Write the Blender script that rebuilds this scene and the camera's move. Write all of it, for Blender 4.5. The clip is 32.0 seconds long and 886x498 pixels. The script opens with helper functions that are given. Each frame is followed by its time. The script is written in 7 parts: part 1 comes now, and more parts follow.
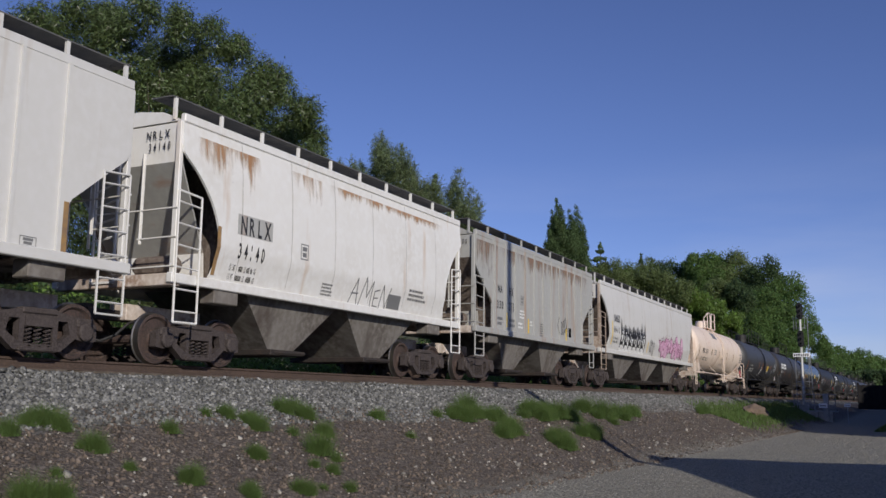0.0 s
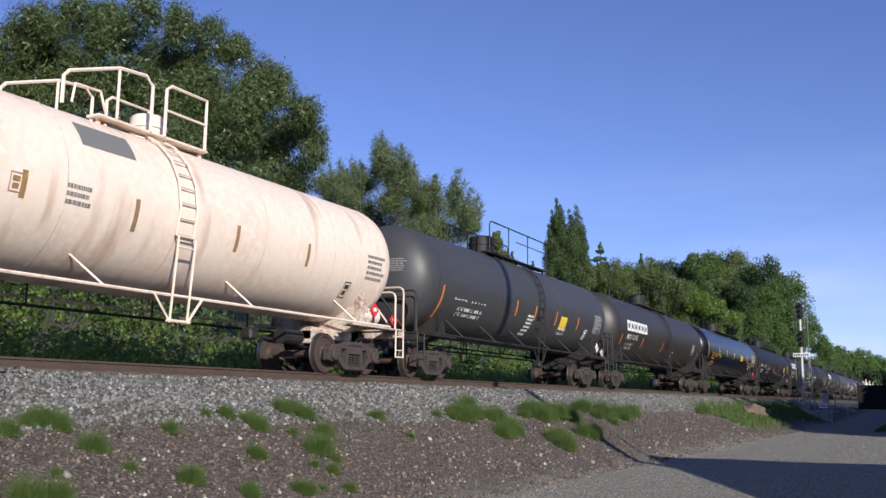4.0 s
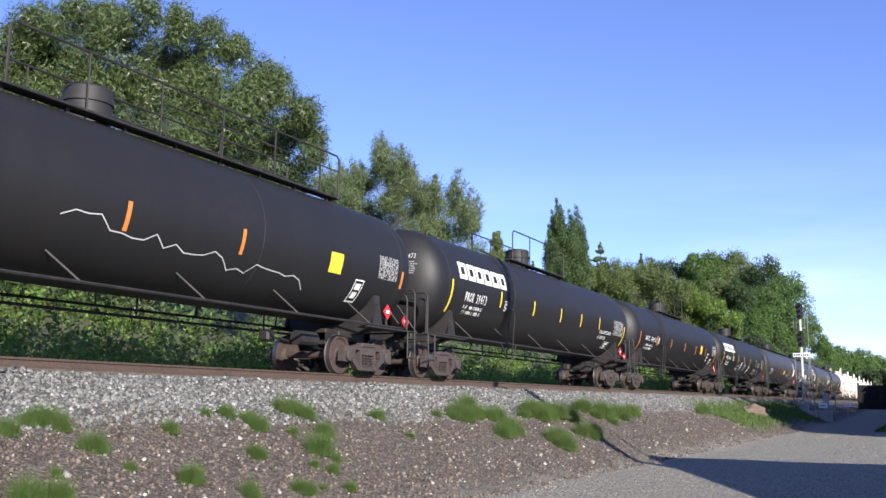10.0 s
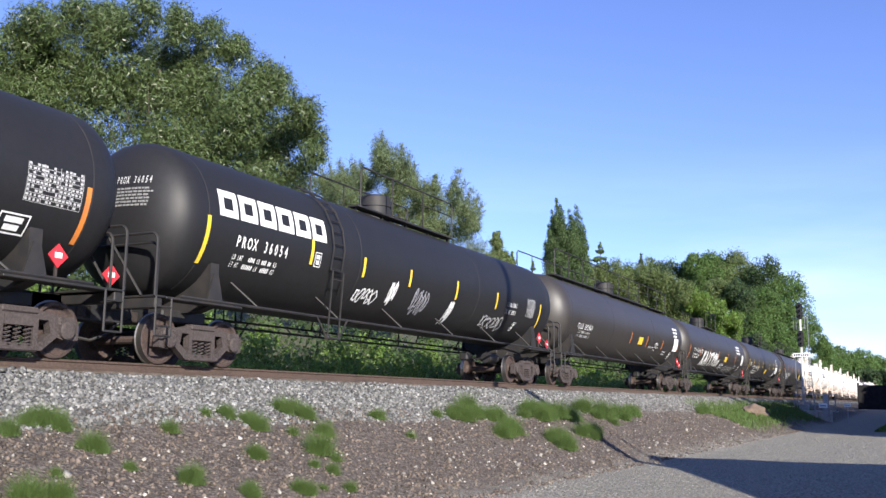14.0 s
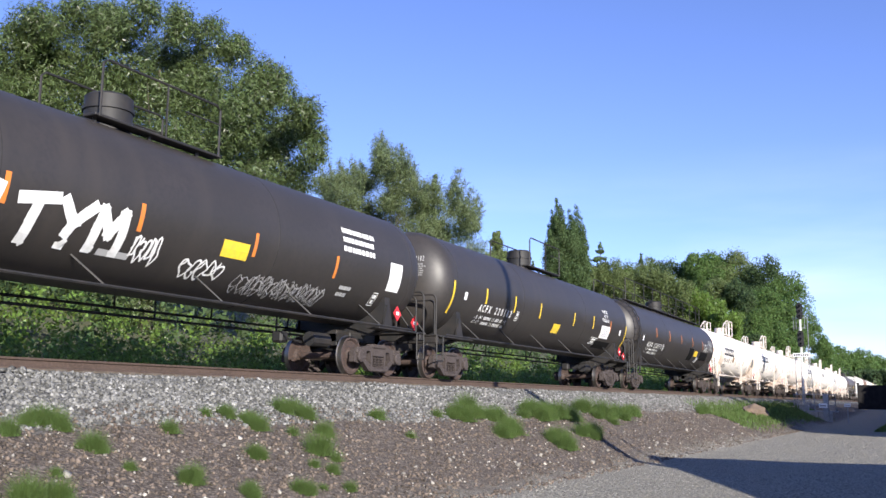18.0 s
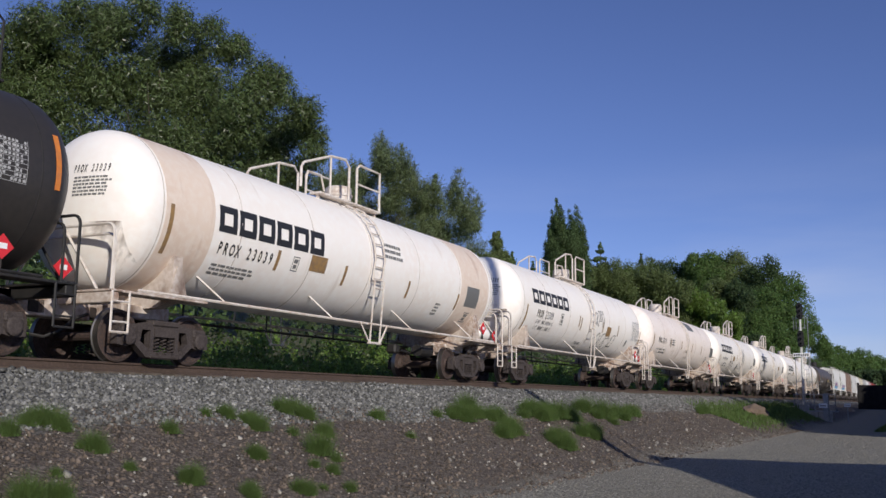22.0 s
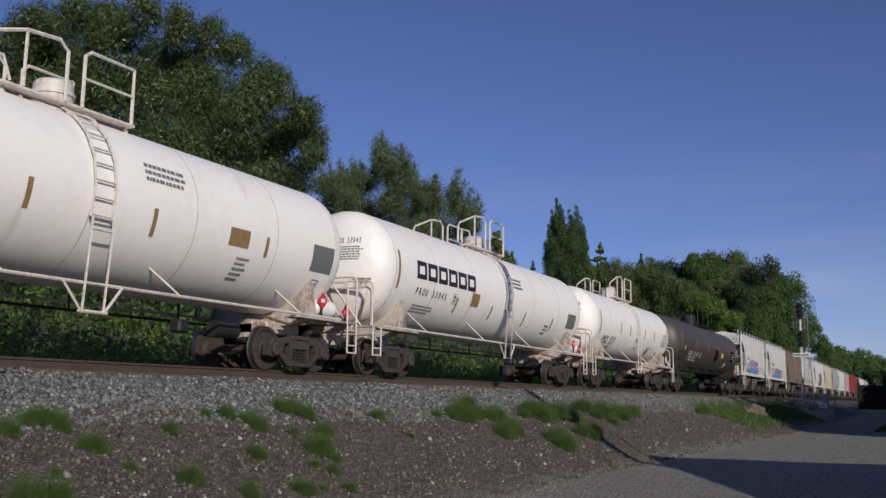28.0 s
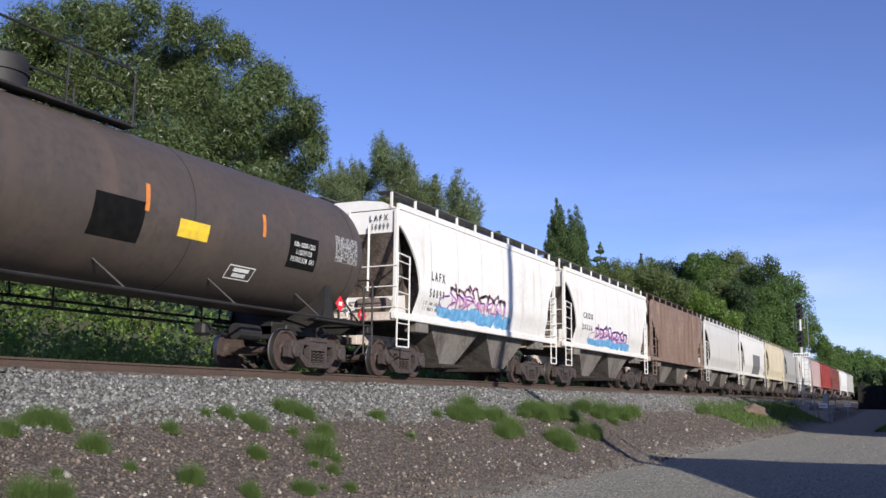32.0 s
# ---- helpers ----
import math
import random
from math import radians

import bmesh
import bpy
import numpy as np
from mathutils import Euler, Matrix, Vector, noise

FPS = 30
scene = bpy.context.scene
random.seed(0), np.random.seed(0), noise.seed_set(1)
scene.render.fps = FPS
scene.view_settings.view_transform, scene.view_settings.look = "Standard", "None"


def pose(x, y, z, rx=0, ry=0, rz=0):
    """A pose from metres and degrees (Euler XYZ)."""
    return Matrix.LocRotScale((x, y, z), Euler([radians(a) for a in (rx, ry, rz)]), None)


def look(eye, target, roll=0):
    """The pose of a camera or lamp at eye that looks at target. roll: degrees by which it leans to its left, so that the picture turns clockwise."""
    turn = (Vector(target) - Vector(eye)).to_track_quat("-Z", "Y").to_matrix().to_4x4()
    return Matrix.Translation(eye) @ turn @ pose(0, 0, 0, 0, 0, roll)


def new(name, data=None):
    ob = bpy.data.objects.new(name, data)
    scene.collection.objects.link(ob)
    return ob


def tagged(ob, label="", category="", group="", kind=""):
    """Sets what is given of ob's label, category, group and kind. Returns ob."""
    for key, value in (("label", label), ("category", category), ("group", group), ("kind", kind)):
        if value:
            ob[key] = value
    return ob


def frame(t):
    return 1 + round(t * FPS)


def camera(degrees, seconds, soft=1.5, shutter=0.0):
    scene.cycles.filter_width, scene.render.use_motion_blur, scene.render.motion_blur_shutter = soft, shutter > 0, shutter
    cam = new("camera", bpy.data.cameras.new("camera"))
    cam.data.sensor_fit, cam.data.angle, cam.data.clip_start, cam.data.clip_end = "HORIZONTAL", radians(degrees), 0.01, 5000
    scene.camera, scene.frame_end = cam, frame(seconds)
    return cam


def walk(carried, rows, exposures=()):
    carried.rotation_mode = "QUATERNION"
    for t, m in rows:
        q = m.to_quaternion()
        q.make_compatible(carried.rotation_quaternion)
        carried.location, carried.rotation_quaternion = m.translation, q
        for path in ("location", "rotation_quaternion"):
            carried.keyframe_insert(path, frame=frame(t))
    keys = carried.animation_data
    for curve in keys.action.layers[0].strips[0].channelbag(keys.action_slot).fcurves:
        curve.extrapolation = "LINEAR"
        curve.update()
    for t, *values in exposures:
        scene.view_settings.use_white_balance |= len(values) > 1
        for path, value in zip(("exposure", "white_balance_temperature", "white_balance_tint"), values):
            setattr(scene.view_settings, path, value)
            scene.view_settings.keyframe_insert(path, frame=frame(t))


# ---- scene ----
# The track runs along y, away from the camera; x points from the track to the road; z = 0 is the top of the rails.
cam = camera(50.56, 32.0, soft=1.5)
EYE = Vector((13.265, -25.993, -0.557))
AIM = Vector((-0.4488, 0.8796, 0.1574))
CAM_POSE = look(EYE, EYE + AIM * 10, 0.704)
EXPOSURES = [(0.0, -0.4), (1.0, -0.3), (2.0, -0.22), (3.0, -0.2), (3.5, 0.0), (5.5, 0.65), (6.0, 0.75), (7.0, 0.9), (9.0, 0.95), (13.0, 1.0), (17.0, 1.0), (19.0, 0.9), (20.0, 0.85), (21.0, 0.56), (21.5, 0.2), (22.0, -0.35), (24.0, -0.6), (28.0, -0.65), (30.0, -0.5), (31.0, -0.02), (32.0, 0.32)]
walk(cam, [(0.0, CAM_POSE), (32.0, CAM_POSE)], EXPOSURES)

# ---- light ----
SUN_WAY = Vector((-0.765, 0.645, 0.0)).normalized()
SUN_ELEV = radians(21)
world = bpy.data.worlds.new("world")
scene.world = world
world.use_nodes = True
wn, wl = world.node_tree.nodes, world.node_tree.links
wn.clear()
w_out = wn.new("ShaderNodeOutputWorld")
w_bg = wn.new("ShaderNodeBackground")
w_sky = wn.new("ShaderNodeTexSky")
w_sky.sky_type = "NISHITA"
w_sky.sun_disc = False
w_sky.sun_elevation = SUN_ELEV
w_sky.sun_rotation = math.atan2(-SUN_WAY.x, -SUN_WAY.y)
w_sky.air_density, w_sky.dust_density, w_sky.ozone_density = 0.8, 0.1, 3.5
w_bg.inputs["Strength"].default_value = 0.106
w_tint = wn.new("ShaderNodeMix")
w_tint.data_type, w_tint.blend_type = "RGBA", "MULTIPLY"
w_tint.inputs[0].default_value = 1.0
w_tint.inputs[7].default_value = (1.02, 0.93, 1.24, 1)
wl.new(w_sky.outputs[0], w_tint.inputs[6])
# thin high cloud low in the sky
w_co = wn.new("ShaderNodeTexCoord")
w_map = wn.new("ShaderNodeMapping")
w_map.inputs["Scale"].default_value = (1.2, 1.2, 7.0)
wl.new(w_co.outputs["Generated"], w_map.inputs[0])
w_noise = wn.new("ShaderNodeTexNoise")
w_noise.inputs["Scale"].default_value, w_noise.inputs["Detail"].default_value = 1.7, 5.0
wl.new(w_map.outputs[0], w_noise.inputs["Vector"])
w_band = wn.new("ShaderNodeMapRange")
w_band.inputs[1].default_value, w_band.inputs[2].default_value, w_band.inputs[4].default_value = 0.45, 0.70, 0.42
wl.new(w_noise.outputs[0], w_band.inputs[0])
w_sep = wn.new("ShaderNodeSeparateXYZ")
wl.new(w_co.outputs["Generated"], w_sep.inputs[0])
w_low = wn.new("ShaderNodeMapRange")
w_low.inputs[1].default_value, w_low.inputs[2].default_value = 0.26, 0.06
wl.new(w_sep.outputs[2], w_low.inputs[0])
w_mul = wn.new("ShaderNodeMath")
w_mul.operation = "MULTIPLY"
wl.new(w_band.outputs[0], w_mul.inputs[0])
wl.new(w_low.outputs[0], w_mul.inputs[1])
w_cloud = wn.new("ShaderNodeMix")
w_cloud.data_type = "RGBA"
w_cloud.inputs[7].default_value = (7.0, 7.4, 9.0, 1)
wl.new(w_mul.outputs[0], w_cloud.inputs[0])
wl.new(w_tint.outputs[2], w_cloud.inputs[6])
wl.new(w_cloud.outputs[2], w_bg.inputs[0])
wl.new(w_bg.outputs[0], w_out.inputs[0])
sun = new("sun", bpy.data.lights.new("sun", "SUN"))
sun.data.energy, sun.data.angle, sun.data.color = 5.0, radians(0.53), (1.0, 0.94, 0.84)
sun_ray = Vector((SUN_WAY.x * math.cos(SUN_ELEV), SUN_WAY.y * math.cos(SUN_ELEV), -math.sin(SUN_ELEV)))
sun.matrix_world = Matrix.Translation((30, -40, 60)) @ sun_ray.to_track_quat("-Z", "Y").to_matrix().to_4x4()


# ---- materials ----
def material(name, colour, rough=0.6, metal=0.0, tones=(), scale=3.0, fine=40.0, bump=0.0, bump_scale=60.0, streak=None, island=0.0, spec=0.5, random_tone=0.0):
    """A surface of one base colour with mottling at two sizes (tones: colours mixed in), streaks (colour, amount, stretch) and fine relief."""
    m = bpy.data.materials.new(name)
    m.use_nodes = True
    nt = m.node_tree
    n, l = nt.nodes, nt.links
    b = n["Principled BSDF"]
    b.inputs["Roughness"].default_value, b.inputs["Metallic"].default_value = rough, metal
    b.inputs["Specular IOR Level"].default_value = spec
    co = n.new("ShaderNodeTexCoord").outputs["Object"]

    def mix(a, bb, fac):
        x = n.new("ShaderNodeMix")
        x.data_type = "RGBA"
        l.new(fac, x.inputs[0])
        for sock, v in ((x.inputs[6], a), (x.inputs[7], bb)):
            if isinstance(v, tuple):
                sock.default_value = (*v, 1)
            else:
                l.new(v, sock)
        return x.outputs[2]

    def grain(sc, lo, hi, detail=5.0, stretch=None):
        t = n.new("ShaderNodeTexNoise")
        t.inputs["Scale"].default_value, t.inputs["Detail"].default_value = sc, detail
        src = co
        if stretch:
            mp = n.new("ShaderNodeMapping")
            mp.inputs["Scale"].default_value = stretch
            l.new(co, mp.inputs[0])
            src = mp.outputs[0]
        l.new(src, t.inputs["Vector"])
        r = n.new("ShaderNodeMapRange")
        r.inputs[1].default_value, r.inputs[2].default_value = lo, hi
        l.new(t.outputs[0], r.inputs[0])
        return r.outputs[0]

    c = colour
    for k, tone in enumerate(tones):
        c = mix(c, tone, grain(scale if k == 0 else fine, 0.42, 0.66))
    if streak:
        c = mix(c, streak[0], grain(1.0, streak[1], streak[1] + 0.22, 6.0, streak[2]))
    if island or random_tone:
        if island:
            rnd = n.new("ShaderNodeNewGeometry").outputs["Random Per Island"]
        else:
            rnd = n.new("ShaderNodeObjectInfo").outputs["Random"]
        hs = n.new("ShaderNodeHueSaturation")
        amount = island or random_tone
        r = n.new("ShaderNodeMapRange")
        r.inputs[3].default_value, r.inputs[4].default_value = 1 - amount, 1 + amount
        l.new(rnd, r.inputs[0])
        l.new(r.outputs[0], hs.inputs["Value"])
        if isinstance(c, tuple):
            hs.inputs["Color"].default_value = (*c, 1)
        else:
            l.new(c, hs.inputs["Color"])
        c = hs.outputs[0]
    if isinstance(c, tuple):
        b.inputs["Base Color"].default_value = (*c, 1)
    else:
        l.new(c, b.inputs["Base Color"])
    if bump:
        t = n.new("ShaderNodeTexNoise")
        t.inputs["Scale"].default_value, t.inputs["Detail"].default_value = bump_scale, 6.0
        l.new(co, t.inputs["Vector"])
        bp = n.new("ShaderNodeBump")
        bp.inputs["Strength"].default_value, bp.inputs["Distance"].default_value = bump, 0.02
        l.new(t.outputs[0], bp.inputs["Height"])
        l.new(bp.outputs[0], b.inputs["Normal"])
    return m


def leaf_material(name, colour, vary=0.35, through_part=0.55, gloss=0.25):
    m = bpy.data.materials.new(name)
    m.use_nodes = True
    n, l = m.node_tree.nodes, m.node_tree.links
    b, out = n["Principled BSDF"], n["Material Output"]
    b.inputs["Roughness"].default_value = 0.55 if gloss < 0.4 else 0.38
    b.inputs["Specular IOR Level"].default_value = gloss
    rnd = n.new("ShaderNodeNewGeometry").outputs["Random Per Island"]
    hs = n.new("ShaderNodeHueSaturation")
    hs.inputs["Color"].default_value = (*colour, 1)
    for sock, lo, hi in (("Value", 1 - vary, 1 + vary), ("Hue", 0.485, 0.515)):
        r = n.new("ShaderNodeMapRange")
        r.inputs[3].default_value, r.inputs[4].default_value = lo, hi
        l.new(rnd, r.inputs[0])
        l.new(r.outputs[0], hs.inputs[sock])
    l.new(hs.outputs[0], b.inputs["Base Color"])
    tr = n.new("ShaderNodeBsdfTranslucent")
    l.new(hs.outputs[0], tr.inputs[0])
    mx = n.new("ShaderNodeMixShader")
    mx.inputs[0].default_value = through_part
    l.new(b.outputs[0], mx.inputs[1])
    l.new(tr.outputs[0], mx.inputs[2])
    l.new(mx.outputs[0], out.inputs[0])
    return m


def stain_material(name, colour, pale):
    """A thin stain over paint: streaky cover, thickest along its upper edge, none at its ends."""
    m = bpy.data.materials.new(name)
    m.use_nodes = True
    n, l = m.node_tree.nodes, m.node_tree.links
    b, out = n["Principled BSDF"], n["Material Output"]
    b.inputs["Roughness"].default_value = 0.85
    tc = n.new("ShaderNodeTexCoord")

    def cloud(scale, stretch, detail=7.0):
        mp = n.new("ShaderNodeMapping")
        mp.inputs["Scale"].default_value = stretch
        l.new(tc.outputs["Object"], mp.inputs[0])
        t = n.new("ShaderNodeTexNoise")
        t.inputs["Scale"].default_value, t.inputs["Detail"].default_value = scale, detail
        l.new(mp.outputs[0], t.inputs["Vector"])
        return t.outputs[0]

    def calc(op, a, bb, clamp=False):
        x = n.new("ShaderNodeMath")
        x.operation, x.use_clamp = op, clamp
        for sock, v in zip(x.inputs, (a, bb)):
            if isinstance(v, (int, float)):
                sock.default_value = v
            else:
                l.new(v, sock)
        return x.outputs[0]

    sep = n.new("ShaderNodeSeparateXYZ")
    l.new(tc.outputs["Generated"], sep.inputs[0])
    along, up = sep.outputs[1], sep.outputs[2]
    ends = calc("MULTIPLY", calc("MULTIPLY", along, 9.0, True), calc("MULTIPLY", calc("SUBTRACT", 1.0, along), 9.0, True))
    cover = calc("ADD", calc("MULTIPLY", cloud(1.5, (1, 1.6, 0.7), 4.0), 1.5), calc("MULTIPLY", cloud(5.0, (1, 2.2, 0.35)), 1.3))
    cover = calc("MULTIPLY", calc("SUBTRACT", calc("ADD", cover, calc("MULTIPLY", up, 0.85)), 1.78), 1.5, True)
    cover = calc("MULTIPLY", calc("MULTIPLY", cover, ends), calc("MULTIPLY", up, 6.0, True))
    mix = n.new("ShaderNodeMix")
    mix.data_type = "RGBA"
    mix.inputs[6].default_value, mix.inputs[7].default_value = (*pale, 1), (*colour, 1)
    l.new(cover, mix.inputs[0])
    l.new(mix.outputs[2], b.inputs["Base Color"])
    clear = n.new("ShaderNodeBsdfTransparent")
    mx = n.new("ShaderNodeMixShader")
    l.new(calc("MULTIPLY", cover, 0.9), mx.inputs[0])
    l.new(clear.outputs[0], mx.inputs[1])
    l.new(b.outputs[0], mx.inputs[2])
    l.new(mx.outputs[0], out.inputs[0])
    return m


M_RUST_RUN = stain_material("run_down_rust", (0.33, 0.17, 0.08), (0.52, 0.38, 0.26))
M_RUST_GREY = stain_material("rust_stain_on_grey", (0.20, 0.12, 0.08), (0.34, 0.27, 0.21))
M_SOOT_FILM = stain_material("brown_soot_film", (0.10, 0.075, 0.06), (0.45, 0.37, 0.31))
M_BLACK = material("black_tank_paint", (0.013, 0.0125, 0.014), 0.54, tones=((0.0155, 0.015, 0.016), (0.0115, 0.0115, 0.0125)), scale=0.5, fine=9, streak=((0.016, 0.0145, 0.014), 0.54, (0.5, 1.4, 0.35)), spec=0.38)
M_GREY_TANK = material("grey_black_tank_paint", (0.045, 0.046, 0.05), 0.5, tones=((0.053, 0.053, 0.056), (0.041, 0.041, 0.044)), scale=0.5, fine=9)
M_NAVY = material("glossy_black_paint", (0.005, 0.0055, 0.009), 0.25, tones=((0.008, 0.0085, 0.012),), scale=0.8)
M_BROWNBLACK = material("weathered_black_paint", (0.033, 0.029, 0.027), 0.48, tones=((0.038, 0.033, 0.031), (0.029, 0.026, 0.025)), scale=0.8, fine=10, streak=((0.042, 0.036, 0.032), 0.54, (0.4, 1.6, 0.3)))
M_WHITE = material("white_tank_paint", (0.89, 0.84, 0.795), 0.42, tones=((0.86, 0.795, 0.74), (0.90, 0.865, 0.825)), scale=0.5, fine=5, streak=((0.58, 0.49, 0.42), 0.66, (0.5, 2.2, 0.4)))
M_PEACH = material("stained_peach_paint", (0.74, 0.61, 0.51), 0.5, tones=((0.69, 0.54, 0.44), (0.76, 0.65, 0.56)), scale=0.6, fine=7, streak=((0.42, 0.27, 0.19), 0.58, (0.5, 2.0, 0.4)))
M_HOPPER_WHITE = material("white_hopper_paint", (0.68, 0.665, 0.64), 0.5, tones=((0.63, 0.61, 0.575), (0.70, 0.69, 0.67)), scale=0.5, fine=6, streak=((0.50, 0.36, 0.25), 0.64, (1.0, 3.0, 0.35)))
M_HOPPER_GREY = material("pale_grey_hopper_paint", (0.355, 0.352, 0.335), 0.55, tones=((0.33, 0.325, 0.31), (0.375, 0.372, 0.355)), scale=0.5, fine=6, streak=((0.30, 0.19, 0.13), 0.57, (1.0, 3.4, 0.3)))
M_HOPPER_PALE = material("off_white_hopper_paint", (0.56, 0.55, 0.53), 0.5, tones=((0.53, 0.515, 0.49), (0.575, 0.565, 0.55)), scale=0.5, fine=6, streak=((0.42, 0.36, 0.30), 0.60, (1.0, 3.0, 0.3)))
M_PALE_PEACH = material("pinkish_white_paint", (0.85, 0.755, 0.70), 0.48, tones=((0.80, 0.69, 0.625), (0.87, 0.80, 0.755)), scale=0.6, fine=7, streak=((0.48, 0.38, 0.33), 0.60, (0.5, 2.0, 0.4)))
M_RUSTY_WHITE = material("rust_streaked_white_paint", (0.34, 0.27, 0.22), 0.75, tones=((0.20, 0.13, 0.09), (0.42, 0.36, 0.31)), scale=2, fine=12, streak=((0.12, 0.07, 0.045), 0.5, (2.0, 2.0, 0.5)))
M_GRATE = material("weathered_steel_grating", (0.085, 0.085, 0.085), 0.7, 0.2, tones=((0.12, 0.115, 0.11),), scale=3)
M_TRIM_WHITE = material("dirty_white_trim_paint", (0.64, 0.575, 0.52), 0.55, tones=((0.50, 0.40, 0.33), (0.70, 0.65, 0.60)), scale=2.5, fine=12)
# dirt on the hopper underside, with the shade there darkened into the colour
M_HOPPER_UNDER = material("dirty_shaded_hopper_underside", (0.15, 0.135, 0.12), 0.8, tones=((0.10, 0.085, 0.072), (0.19, 0.175, 0.16)), scale=1.5, fine=8, streak=((0.065, 0.05, 0.042), 0.52, (1.5, 2.0, 0.6)))
M_HOPPER_BROWN = material("rust_brown_hopper_paint", (0.22, 0.15, 0.12), 0.65, tones=((0.28, 0.20, 0.16), (0.16, 0.11, 0.09)), scale=0.8, fine=9, streak=((0.13, 0.075, 0.05), 0.52, (1.0, 3.4, 0.3)))
M_HOPPER_TAN = material("tan_hopper_paint", (0.60, 0.53, 0.39), 0.6, tones=((0.53, 0.46, 0.33),), scale=0.8)
M_HOPPER_PINK = material("faded_pink_hopper_paint", (0.42, 0.31, 0.31), 0.6, tones=((0.36, 0.26, 0.26),), scale=0.8)
M_RED_CAR = material("red_boxcar_paint", (0.26, 0.035, 0.03), 0.6, tones=((0.2, 0.03, 0.025),), scale=0.8)
M_ORANGE_CAR = material("brown_red_boxcar_paint", (0.16, 0.045, 0.035), 0.6, tones=((0.13, 0.04, 0.03),), scale=0.8)
M_STEEL = material("grimy_steel", (0.028, 0.022, 0.020), 0.8, 0.1, tones=((0.048, 0.033, 0.027), (0.016, 0.013, 0.012)), scale=3, fine=30, bump=0.3)
M_FRAME = material("brown_cast_steel", (0.050, 0.039, 0.037), 0.8, 0.05, tones=((0.030, 0.022, 0.021), (0.075, 0.060, 0.056)), scale=3, fine=30, bump=0.35)
M_WHEEL = material("rusted_wheel_steel", (0.050, 0.036, 0.032), 0.75, 0.1, tones=((0.032, 0.024, 0.022), (0.085, 0.053, 0.044)), scale=4, fine=30, bump=0.2)
M_TREAD = material("polished_tread_steel", (0.30, 0.28, 0.26), 0.42, 1.0)
M_UNDER = material("dark_underframe_paint", (0.014, 0.0135, 0.014), 0.65, tones=((0.026, 0.022, 0.020),), scale=3)
M_RAIL_SIDE = material("rusty_rail_steel", (0.072, 0.048, 0.037), 0.85, 0.1, tones=((0.052, 0.035, 0.027), (0.09, 0.06, 0.047)), scale=2, fine=25, bump=0.3)
M_RAIL_TOP = material("worn_rail_head", (0.42, 0.40, 0.38), 0.3, 1.0)
M_TIE = material("weathered_tie_wood", (0.13, 0.105, 0.085), 0.9, tones=((0.08, 0.065, 0.05),), scale=4, bump=0.4)
M_INK_W = material("white_stencil_paint", (0.78, 0.78, 0.77), 0.5, tones=((0.66, 0.66, 0.64),), scale=9)
M_INK_DULL = material("dull_white_stencil_paint", (0.42, 0.42, 0.42), 0.6)
M_INK_PALE = material("pale_grey_stencil_paint", (0.36, 0.35, 0.34), 0.6)
M_INK_FAINT = material("faint_grey_stencil_paint", (0.20, 0.20, 0.20), 0.6)
M_INK_K = material("black_stencil_paint", (0.022, 0.022, 0.025), 0.5)
M_INK_DK = material("faded_black_stencil_paint", (0.16, 0.16, 0.16), 0.5)
M_AMBER = material("amber_lettering", (0.75, 0.32, 0.02), 0.5)
M_YELLOW = material("yellow_reflective_tape", (0.80, 0.55, 0.04), 0.4, tones=((0.66, 0.46, 0.06),), scale=8)
M_ORANGE = material("orange_reflective_tape", (0.62, 0.20, 0.035), 0.45, tones=((0.5, 0.17, 0.05),), scale=8)
M_BROWN_TAPE = material("faded_brown_tape", (0.30, 0.18, 0.07), 0.6, tones=((0.22, 0.14, 0.08),), scale=8)
M_RED = material("red_placard", (0.62, 0.03, 0.04), 0.5)
M_PLACARD = material("white_placard", (0.8, 0.8, 0.8), 0.5)
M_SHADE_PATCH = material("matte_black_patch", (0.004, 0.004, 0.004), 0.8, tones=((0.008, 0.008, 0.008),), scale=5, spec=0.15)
M_PINK_SPRAY = material("pink_spray_paint", (0.58, 0.30, 0.46), 0.6, tones=((0.64, 0.46, 0.56),), scale=4)
M_WORN_BROWN = material("worn_brown_tank_paint", (0.070, 0.056, 0.048), 0.5, tones=((0.085, 0.066, 0.055), (0.060, 0.049, 0.043)), scale=0.6, fine=7, streak=((0.11, 0.078, 0.06), 0.55, (0.5, 1.4, 0.3)))
# rusty dirt, deepened to carry the shade inside the hopper ends
M_SLOPE = material("dirty_shaded_brown_end_paint", (0.13, 0.10, 0.085), 0.8, tones=((0.08, 0.055, 0.042), (0.20, 0.165, 0.14)), scale=2, fine=12, streak=((0.05, 0.035, 0.028), 0.5, (2.5, 2.5, 0.5)))
M_JOINT = material("grimy_jacket_joint", (0.50, 0.44, 0.39), 0.7, tones=((0.66, 0.60, 0.55), (0.40, 0.33, 0.28)), scale=1.5, fine=9)
M_GRIMY_WHITE = material("grimy_rust_stained_white_paint", (0.50, 0.42, 0.36), 0.7, tones=((0.30, 0.20, 0.15), (0.60, 0.53, 0.48)), scale=1.6, fine=11, streak=((0.12, 0.075, 0.055), 0.52, (1.5, 1.5, 0.6)))
M_SEAM = material("grimy_weld_line", (0.36, 0.345, 0.325), 0.7, tones=((0.46, 0.445, 0.425),), scale=6)
M_PLUM_SPRAY = material("dark_plum_spray_paint", (0.16, 0.04, 0.09), 0.6)
M_BLUE_SPRAY = material("blue_spray_paint", (0.10, 0.30, 0.55), 0.6, tones=((0.2, 0.45, 0.65),), scale=5)
M_VIOLET_SPRAY = material("violet_spray_paint", (0.30, 0.10, 0.42), 0.6)
